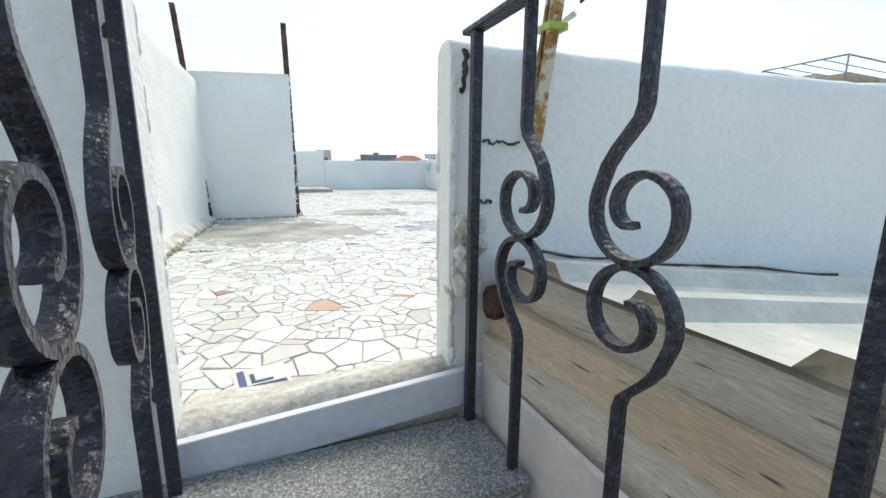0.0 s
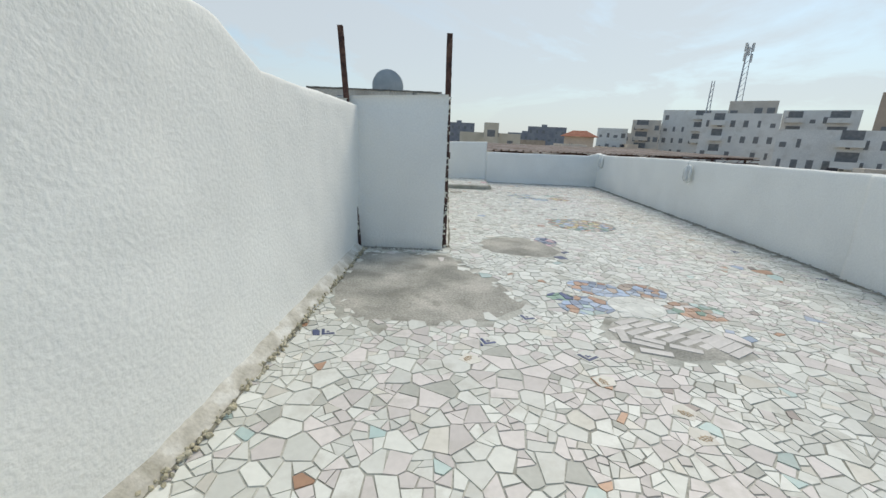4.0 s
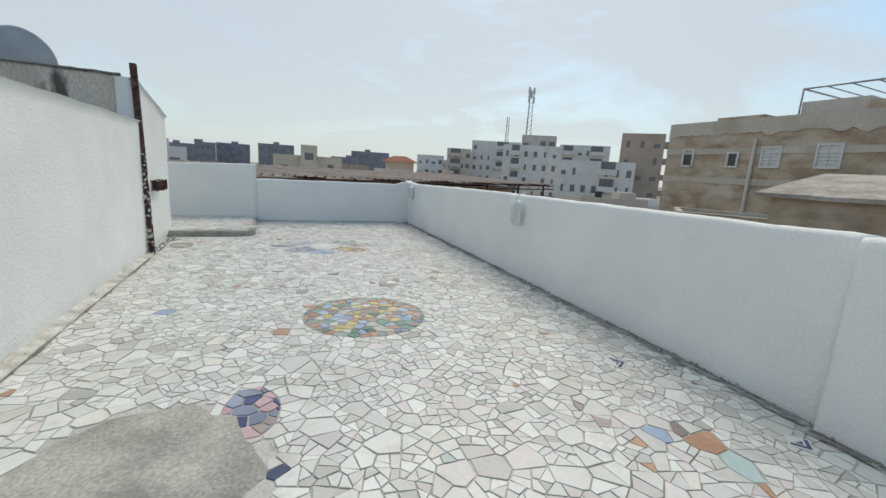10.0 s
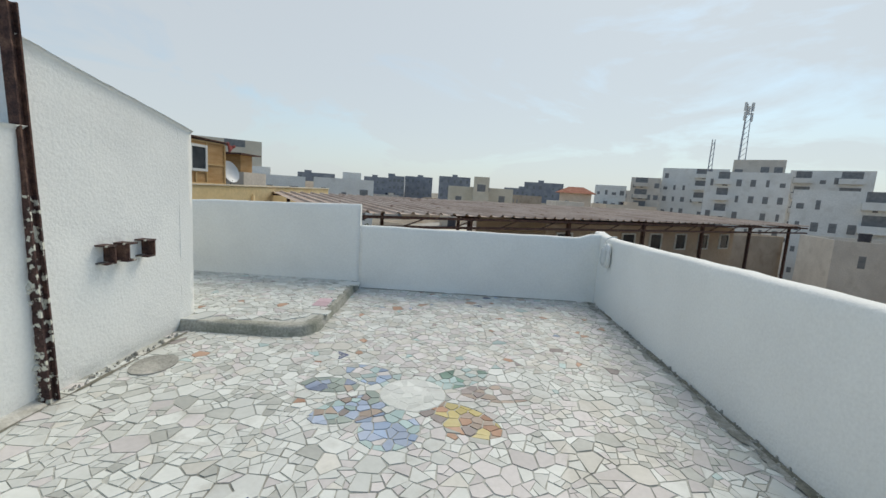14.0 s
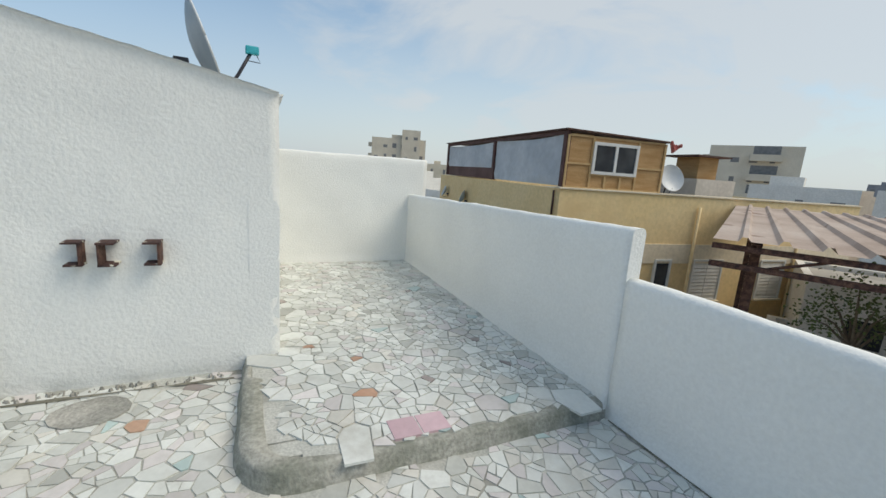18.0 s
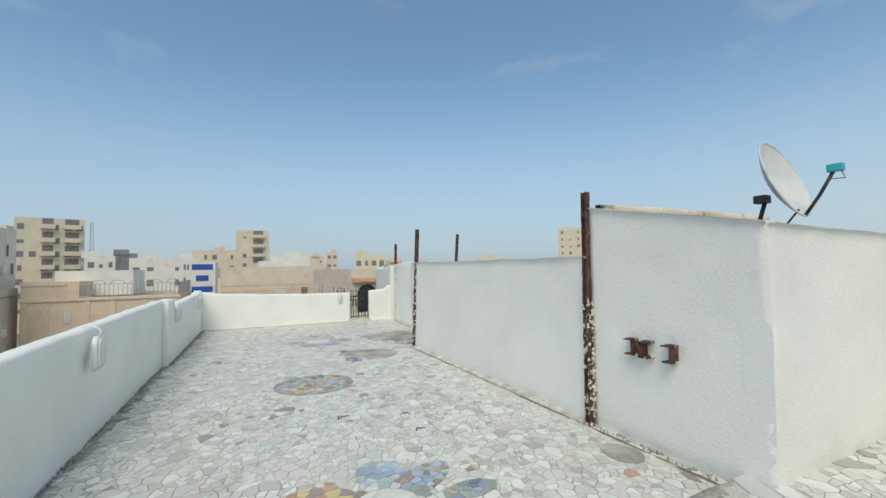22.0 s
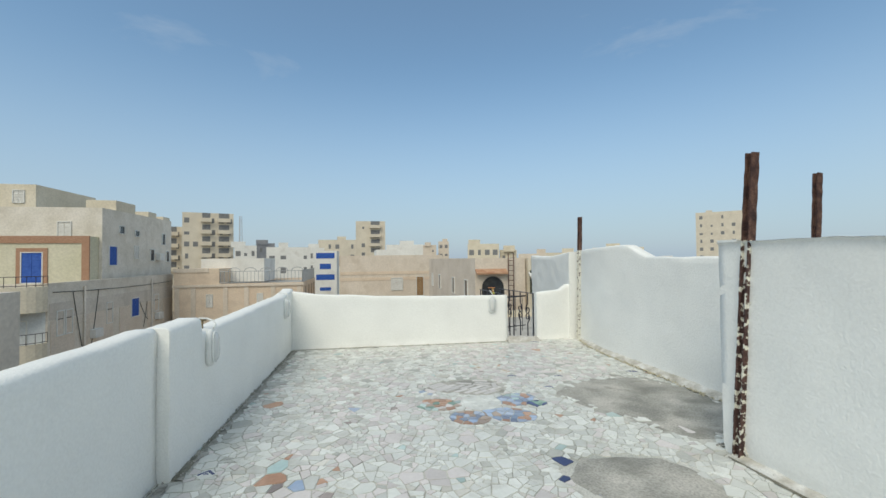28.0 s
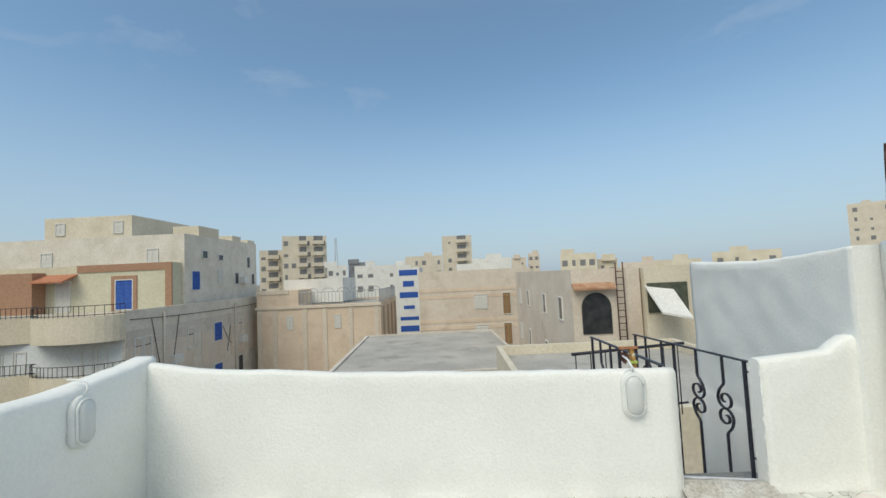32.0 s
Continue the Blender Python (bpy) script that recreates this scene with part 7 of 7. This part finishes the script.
def seeds(poly, x0, x1, y0, y1):
    pts = []
    g = 0.05
    taken = {}
    cand = [(tile_rng.uniform(x0, x1), tile_rng.uniform(y0, y1)) for _ in range(int((x1 - x0) * (y1 - y0) * 620))]
    for x, y in cand:
        if not inside(poly, x, y):
            continue
        need = fine_at(x, y) * (tile_rng.uniform(0.38, 1.25) if fine_at(x, y) > 0.105 else tile_rng.uniform(0.5, 0.8))
        i, j = int(x / g), int(y / g)
        reach = int(need / g) + 1
        ok = True
        for a in range(i - reach, i + reach + 1):
            for b in range(j - reach, j + reach + 1):
                for px, py in taken.get((a, b), ()):
                    if (px - x) ** 2 + (py - y) ** 2 < need * need:
                        ok = False
                        break
                if not ok:
                    break
            if not ok:
                break
        if ok:
            taken.setdefault((i, j), []).append((x, y))
            pts.append((x, y))
    return pts


def plates(poly, x0, x1, y0, y1):
    """Uneven cells round scattered seeds, the larger ones broken again across their length."""
    pts = seeds(poly, x0, x1, y0, y1)
    tree = kdtree.KDTree(len(pts))
    for i, (x, y) in enumerate(pts):
        tree.insert((x, y, 0), i)
    tree.balance()
    for i, (x, y) in enumerate(pts):
        cell = [(-0.24, -0.24), (0.24, -0.24), (0.24, 0.24), (-0.24, 0.24)]
        for co, j, dist in tree.find_n((x, y, 0), 20):
            if j == i:
                continue
            nx, ny = co.x - x, co.y - y
            half = (nx * nx + ny * ny) / 2
            out = []
            for (ax, ay), (bx, by) in zip(cell, cell[1:] + cell[:1]):
                da, db = ax * nx + ay * ny - half, bx * nx + by * ny - half
                if da <= 0:
                    out.append((ax, ay))
                if (da < 0 < db) or (db < 0 < da):
                    s = da / (da - db)
                    out.append((ax + (bx - ax) * s, ay + (by - ay) * s))
            cell = out
            if len(cell) < 3:
                break
        if len(cell) >= 3:
            yield from shatter([(x + a, y + b) for a, b in cell])


OVALS = [(2.18, 6.87, 0.56, 0.53, 0.0), (1.25, 5.50, 0.15, 0.25, 0.0)] + [(a, b, r, r, 0.0) for a, b, r in WHITE_SPOTS] + [p[:5] for p in PETALS]


def trim(poly):
    """Cuts a shard that straddles the rim of a figure along that rim."""
    cx, cy = middle(poly)
    for ox, oy, rx, ry, turn in OVALS:
        if abs(cx - ox) > 0.8 or abs(cy - oy) > 0.8:
            continue
        ins = [oval(a, b, ox, oy, rx, ry, turn) < 1 for a, b in poly]
        if any(ins) and not all(ins):
            c, s = math.cos(radians(turn)), math.sin(radians(turn))
            u, w = (cx - ox) * c + (cy - oy) * s, -(cx - ox) * s + (cy - oy) * c
            k = 1 / max(0.2, math.sqrt((u / rx) ** 2 + (w / ry) ** 2))
            u, w = u * k, w * k
            nu, nw = u / rx ** 2, w / ry ** 2
            ang = math.atan2(nu * s + nw * c, nu * c - nw * s)
            got = [g for g in split(poly, ox + u * c - w * s, oy + u * s + w * c, ang) if area_of(g) > 0.0003]
            return got or [poly]
    return [poly]


def shard(poly, z):
    """The corners of one shard: shrunk by its joint, a little turned, its corners chipped, its top slightly uneven."""
    cx, cy = middle(poly)
    size = max(0.02, sum(math.hypot(a - cx, b - cy) for a, b in poly) / len(poly))
    k = max(0.6, 1 - tile_rng.uniform(0.002, 0.0065) / size)
    turn = tile_rng.uniform(-0.06, 0.06) if size < 0.1 else tile_rng.uniform(-0.03, 0.03)
    c, s = math.cos(turn) * k, math.sin(turn) * k
    tx, ty = tile_rng.uniform(-0.012, 0.012), tile_rng.uniform(-0.012, 0.012)
    lift = tile_rng.uniform(0.0, 0.003)
    flat = []
    for a, b in poly:
        u, w = (a - cx) * tile_rng.uniform(0.92, 1.0), (b - cy) * tile_rng.uniform(0.92, 1.0)
        flat.append((cx + u * c - w * s, cy + u * s + w * c))
    top = [(a, b, z + lift + tx * (a - cx) + ty * (b - cy)) for a, b in flat]
    n = len(top)
    low = [(a, b, z - 0.014) for a, b, h in top]
    return top + low, [tuple(range(n))] + [(i, i + n, (i + 1) % n + n, (i + 1) % n) for i in range(n)]


names = list(TILE)
SLAB_POLY = [(X_ALC, Y_BLOCK), (X_SIDE - 0.05, Y_BLOCK), (X_SIDE + 0.05, 11.52), (0.25, 11.50), (0.6, 11.52), (0.88, 11.66), (1.02, 11.95), (1.055, 12.3), (1.05, 13.1), (0.98, Y_END), (X_ALC, Y_END)]
MORE_SPOTS = [("brown", 2.91, 2.58), ("grey", 2.85, 2.08), ("grey", 3.13, 2.09), ("grey", 2.80, 2.32), ("orange", 2.47, 2.79),
              ("sky", 2.02, 2.80), ("blue", 2.14, 2.70), ("sky", 2.98, 3.15), ("navy", 3.07, 13.44), 
              ("brown", 3.02, 13.5), ("orange", 3.14, 13.18), ("sky", 2.03, 12.61), ("tan", 3.61, 13.5), ("orange", 1.78, 12.61), ("orange", 2.17, 12.86)]
spot_list = MORE_SPOTS + [(c, x, y) for c, pts in SPOTS.items() for x, y in pts]
joined_v, joined_f, joined_m = [], [], []
picked = 0
for poly, z, bounds in ((FLOOR_POLY, 0.0, (-1.5, 4.75, -0.25, Y_END)), (SLAB_POLY, 0.106, (X_ALC, 1.1, 11.45, Y_END))):
    pieces = []
    for plate in plates(poly, *bounds):
        for q in trim(plate):
            cx, cy = middle(q)
            if not inside(poly, cx, cy) or (z < 0.05 and bare(cx, cy)):
                continue
            pieces.append((cx, cy, q))
    cols = [colour_at(x, y, z > 0.05) for x, y, q in pieces]
    tree = kdtree.KDTree(len(pieces))
    for i, (x, y, q) in enumerate(pieces):
        tree.insert((x, y, 0), i)
    tree.balance()
    for c, x, y in spot_list:
        co, i, dist = tree.find((x, y, 0))
        if dist < 0.15:
            cols[i] = c
    for (x, y, q), col in zip(pieces, cols):
        if z < 0.05 and right_x(y) - x < 0.08 and tile_rng.random() < 0.5:
            continue
        if area_of(q) < 0.0016 and tile_rng.random() < 0.35:
            continue
        v, f = shard(q, z)
        if z < 0.05 and picked < 300 and y < 2.3 and -1.0 < x < 1.9:
            picked += 1
            ox, oy = v[0][0], v[0][1]
            ob = mesh("tile", [(a - ox, b - oy, c) for a, b, c in v], f, TILE[col], floor_ob)
            ob.location = (ox, oy, 0)
        else:
            base = len(joined_v)
            joined_v += v
            joined_f += [tuple(k + base for k in face) for face in f]
            joined_m += [names.index(col)] * len(f)
paving = mesh("tile_paving", joined_v, joined_f, [TILE[k] for k in names], floor_ob)
paving.data.polygons.foreach_set("material_index", joined_m)
tagged(paving, "broken white, pink and coloured tile shards set in cement", kind="stuff")

# strips of pale tile laid as a herringbone patch in a cement bed
bed = tile_rng
STRIP = material("pale_grey_strip_tile", [(0.60, 0.58, 0.56), (0.70, 0.68, 0.66)], 4, 0.5, 0.08, 40, 0.08, vary=0.15)


def strip(cx, cy, turn, length=0.25, width=0.062):
    bm = bmesh.new()
    add_box(bm, -length / 2, length / 2, -width / 2, width / 2, -0.014, 0.002 + bed.uniform(0.0, 0.003))
    ob = part("strip_tile", bm, STRIP, floor_ob)
    ob.location, ob.rotation_euler = (cx, cy, 0), (0, 0, radians(turn))


for i in range(6):
    strip(1.30 + 0.112 * i, 2.905 - 0.028 * i - 0.006 * i * i, 28, 0.215)
for i in range(6):
    strip(1.20 + 0.112 * i, 2.775 - 0.042 * i, 30, 0.215)
for i in range(4):
    strip(1.83 + 0.030 * i, 2.66 - 0.062 * i, 32, 0.24)
strip(1.165, 2.655, 82, 0.20)
for x, y, turn in ((1.34, 2.60, -28), (1.29, 2.53, -25), (1.54, 2.49, -22), (1.30, 2.42, -16)):
    strip(x, y, turn, 0.205)


# whole tiles with navy stripes, set among the shards
def striped_tile(x, y, turn, w=0.13):
    ob = thing("striped_tile", pose(x, y, 0.0045, 0, 0, turn), "white tile shard with navy blue chevron stripes set in the floor", "tile", "striped tiles in the paving")
    bm = bmesh.new()
    add_box(bm, -w / 2, w / 2, -w / 2, w / 2, -0.02, 0.0)
    part("tile_body", bm, TILE["white"], ob)
    for off, t in ((0.012, 0.020), (0.045, 0.012)):
        bm = bmesh.new()
        a = w / 2 - off
        add_box(bm, -a, a, -a, -a + t, -0.002, 0.0022)
        add_box(bm, -a, -a + t, -a + t, a, -0.002, 0.0022)
        part("stripe", bm, TILE["navy"], ob, "navy stripe")


for x, y, turn, w in ((-0.485, 0.20, 10, 0.15), (3.81, 5.40, 120, 0.14), (2.11, 8.46, 75, 0.15), (1.45, 8.68, 30, 0.12), (1.47, 9.18, 60, 0.12), (0.8, 2.32, 35, 0.12),
                      (0.51, 2.90, 20, 0.11), (0.16, 2.47, 20, 0.11), (1.50, 10.98, 150, 0.15), (4.08, 4.31, 40, 0.12), (-0.95, 2.5, 15, 0.11), (2.91, 12.94, 200, 0.12)):
    striped_tile(x, y, turn, w)

# white cement between the fine shards of the two white discs
for x, y, rad in WHITE_SPOTS:
    bm = bmesh.new()
    bmesh.ops.create_cone(bm, cap_ends=True, segments=28, radius1=rad + 0.01, radius2=rad, depth=0.012, matrix=Matrix.Translation((x, y, -0.0055)))
    part("white_cement_bed", bm, material("white_cement", [(0.66, 0.68, 0.64), (0.74, 0.75, 0.71)], 6, 0.9, 0.2, 60, 0.08), floor_ob, "white cement bed of a round spot")

# two whole pink tiles at the edge of the raised alcove
for x0, y0, x1, y1 in ((0.862, 12.13, 1.035, 12.295), (0.862, 12.302, 1.03, 12.47)):
    bm = bmesh.new()
    add_box(bm, x0, x1, y0, y1, 0.09, 0.1125, 0.002)
    part("tile", bm, TILE["rose"], bpy.data.objects["raised_floor"], "whole pink tile")

# worn cement pads laid a little over the bed, with a soft outline
for name, poly, z in (("cement_patch", PATCH_A, 0.001), ("cement_patch", PATCH_B, 0.003), ("cement_bed", BRICKS, -0.003)):
    cx, cy = sum(a for a, b in poly) / len(poly), sum(b for a, b in poly) / len(poly)
    rim = []
    for (ax, ay), (bx, by) in zip(poly, poly[1:] + poly[:1]):
        for k in range(6):
            x, y = ax + (bx - ax) * k / 6, ay + (by - ay) * k / 6
            w = 1 + 0.06 * noise.noise((x * 5, y * 5, 2.0))
            rim.append((cx + (x - cx) * w, cy + (y - cy) * w))
    v = [(cx, cy, z + 0.006)]
    for s in (0.5, 0.85, 1.0):
        v += [(cx + (x - cx) * s, cy + (y - cy) * s, (z + 0.005 * (1 - s) if s < 1 else -0.013) + 0.003 * noise.noise((x * 8, y * 8, s))) for x, y in rim]
    n = len(rim)
    f = [(0, 1 + i, 1 + (i + 1) % n) for i in range(n)]
    for r in range(2):
        f += [(1 + r * n + i, 1 + (r + 1) * n + i, 1 + (r + 1) * n + (i + 1) % n, 1 + r * n + (i + 1) % n) for i in range(n)]
    ob = mesh(name, v, f, CEMENT, floor_ob, "rough worn grey cement patch", True)

# crumbling joint along the wall feet
rng = random.Random(11)
for name, p, q, n in (("right", (right_x(0) - 0.03, 0, 0.0), (right_x(4.3) - 0.03, 4.3, 0.0), 180), ("right_far", (right_x(4.4) + 0.05, 4.4, 0.0), (right_x(13.6), 13.6, 0.0), 330),
                      ("side", (X_SIDE + 0.03, 4.9, 0.0), (X_SIDE + 0.03, 11.3, 0.0), 240), ("gate", (0.05, 0.03, 0.0), (4.1, -0.17, 0.0), 200),
                      ("end", (1.15, 13.67, 0.0), (4.65, 13.67, 0.0), 150), ("front", (-1.25, 4.76, 0.0), (-0.2, 4.76, 0.0), 90)):
    v, f = [], []
    for _ in range(n):
        s = rng.random()
        o = Vector(p).lerp(Vector(q), s) + Vector((rng.uniform(-0.028, 0.028), rng.uniform(-0.02, 0.02), 0))
        r = rng.uniform(0.006, 0.022) * (1.25 if name == "left" else 0.9)
        b = len(v)
        ring = [(o.x + r * math.cos(a) * rng.uniform(0.7, 1.3), o.y + r * math.sin(a) * rng.uniform(0.7, 1.3), -0.01) for a in (0, 1.26, 2.5, 3.77, 5.03)]
        v += ring + [(x * 0.45 + o.x * 0.55, y * 0.45 + o.y * 0.55, r * rng.uniform(0.7, 1.5)) for x, y, z in ring]
        f += [(b + i, b + (i + 1) % 5, b + 5 + (i + 1) % 5, b + 5 + i) for i in range(5)] + [tuple(b + 5 + i for i in range(5))]
    ob = mesh("wall_foot_crumbs", v, f, PLASTER if name in ("left", "gate") else CEMENT, floor_ob)
    tagged(ob, "crumbled plaster along the foot of the wall", kind="stuff")
# old pipe stump sealed flush in the floor beside the block wall
bm = bmesh.new()
for k in range(14):
    a = 2 * math.pi * k / 14
    bm.verts.new((0.10 + 0.16 * math.cos(a), 10.55 + 0.20 * math.sin(a), 0.012 + 0.004 * math.sin(3 * a)))
bm.verts.ensure_lookup_table()
bm.faces.new(bm.verts)
got = bmesh.ops.extrude_face_region(bm, geom=list(bm.faces))
bmesh.ops.translate(bm, vec=(0, 0, -0.03), verts=[g for g in got["geom"] if isinstance(g, bmesh.types.BMVert)])
part("cement_seal", bm, CEMENT, floor_ob, "round grey cement seal")


# a few shards of an old figured tile, ochre scrolls on cream
SCROLL = material("ochre_scroll_glaze", [(0.42, 0.28, 0.14), (0.52, 0.37, 0.22)], 10, 0.45, 0.05, 40, 0.1)
for x, y, turn in ((0.81, 2.04, 20), (0.03, 2.22, -30), (1.13, 1.78, 60), (1.11, 1.59, 100), (2.14, 7.59, 10), (2.84, 7.51, 40), (3.24, 7.22, -20)):
    ob = thing("figured_tile", pose(x, y, 0.0045, 0, 0, turn), "cream tile shard with an ochre scroll pattern set in the floor", "tile", "figured tiles in the paving")
    bm = bmesh.new()
    vs = [bm.verts.new((a, b, 0)) for a, b in ((-0.065, -0.05), (0.03, -0.06), (0.07, 0.01), (0.02, 0.055), (-0.06, 0.045))]
    bm.faces.new(vs)
    got = bmesh.ops.extrude_face_region(bm, geom=list(bm.faces))
    bmesh.ops.translate(bm, vec=(0, 0, -0.02), verts=[g for g in got["geom"] if isinstance(g, bmesh.types.BMVert)])
    part("tile_body", bm, TILE["cream"], ob)
    for r in (0.022, 0.036, 0.050):
        pts = [(-0.055 + r * math.cos(radians(a)), -0.008 + r * math.sin(radians(a)), 0.0004) for a in range(-48, 49, 12)]
        tube("scroll", pts, 0.0022, SCROLL, ob, "", 5)
    for a in (-36, -12, 12, 36):
        c, sn = math.cos(radians(a)), math.sin(radians(a))
        tube("ray", [(-0.055 + 0.026 * c, -0.008 + 0.026 * sn, 0.0004), (-0.055 + 0.060 * c, -0.008 + 0.060 * sn, 0.0004)], 0.0018, SCROLL, ob, "", 5)

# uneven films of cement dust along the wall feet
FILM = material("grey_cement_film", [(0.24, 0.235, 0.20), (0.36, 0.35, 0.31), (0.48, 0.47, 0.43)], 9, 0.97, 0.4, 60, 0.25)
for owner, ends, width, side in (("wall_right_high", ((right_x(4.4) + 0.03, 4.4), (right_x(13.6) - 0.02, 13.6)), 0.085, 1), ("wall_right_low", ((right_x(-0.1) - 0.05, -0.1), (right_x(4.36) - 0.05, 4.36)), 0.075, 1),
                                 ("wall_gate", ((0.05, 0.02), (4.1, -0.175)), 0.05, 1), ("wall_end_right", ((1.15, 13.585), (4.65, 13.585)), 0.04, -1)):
    (ax, ay), (bx, by) = ends
    length = math.hypot(bx - ax, by - ay)
    nx, ny = -(by - ay) / length * side, (bx - ax) / length * side
    steps = int(length / 0.025)
    v = []
    for i in range(steps + 1):
        x, y = ax + (bx - ax) * i / steps, ay + (by - ay) * i / steps
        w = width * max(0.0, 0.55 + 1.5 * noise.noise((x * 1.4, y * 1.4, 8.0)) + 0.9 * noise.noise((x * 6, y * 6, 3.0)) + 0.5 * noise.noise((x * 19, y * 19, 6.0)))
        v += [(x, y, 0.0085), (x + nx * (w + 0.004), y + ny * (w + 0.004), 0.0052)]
    f = [(i * 2, i * 2 + 2, i * 2 + 3, i * 2 + 1) for i in range(steps)]
    if side < 0:
        f = [t[::-1] for t in f]
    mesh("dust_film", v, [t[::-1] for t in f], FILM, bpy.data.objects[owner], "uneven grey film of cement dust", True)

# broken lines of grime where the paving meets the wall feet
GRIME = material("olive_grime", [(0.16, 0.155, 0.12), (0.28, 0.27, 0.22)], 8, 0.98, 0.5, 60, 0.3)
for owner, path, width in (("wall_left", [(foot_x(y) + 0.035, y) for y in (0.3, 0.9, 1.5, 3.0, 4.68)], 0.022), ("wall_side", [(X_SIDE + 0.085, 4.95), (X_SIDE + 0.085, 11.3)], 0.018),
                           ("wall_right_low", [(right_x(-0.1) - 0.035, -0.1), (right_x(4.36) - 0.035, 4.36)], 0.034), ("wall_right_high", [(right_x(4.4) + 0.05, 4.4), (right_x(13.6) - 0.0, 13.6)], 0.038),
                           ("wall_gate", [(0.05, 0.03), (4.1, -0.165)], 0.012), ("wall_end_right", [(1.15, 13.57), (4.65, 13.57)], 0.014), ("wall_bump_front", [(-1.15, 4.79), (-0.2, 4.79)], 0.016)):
    owner = bpy.data.objects[owner]
    v, f = [], []
    run = 0.0
    for (ax, ay), (bx, by) in zip(path, path[1:]):
        length = math.hypot(bx - ax, by - ay)
        nx, ny = -(by - ay) / length, (bx - ax) / length
        steps = int(length / 0.03)
        for i in range(steps + 1):
            x, y = ax + (bx - ax) * i / steps, ay + (by - ay) * i / steps
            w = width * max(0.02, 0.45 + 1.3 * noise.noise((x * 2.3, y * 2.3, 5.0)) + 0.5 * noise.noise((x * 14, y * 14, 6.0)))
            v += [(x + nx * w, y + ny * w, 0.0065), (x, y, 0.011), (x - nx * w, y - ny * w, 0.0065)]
    n = len(v) // 3
    f = [(i * 3 + k, (i + 1) * 3 + k, (i + 1) * 3 + k + 1, i * 3 + k + 1) for i in range(n - 1) for k in range(2)]
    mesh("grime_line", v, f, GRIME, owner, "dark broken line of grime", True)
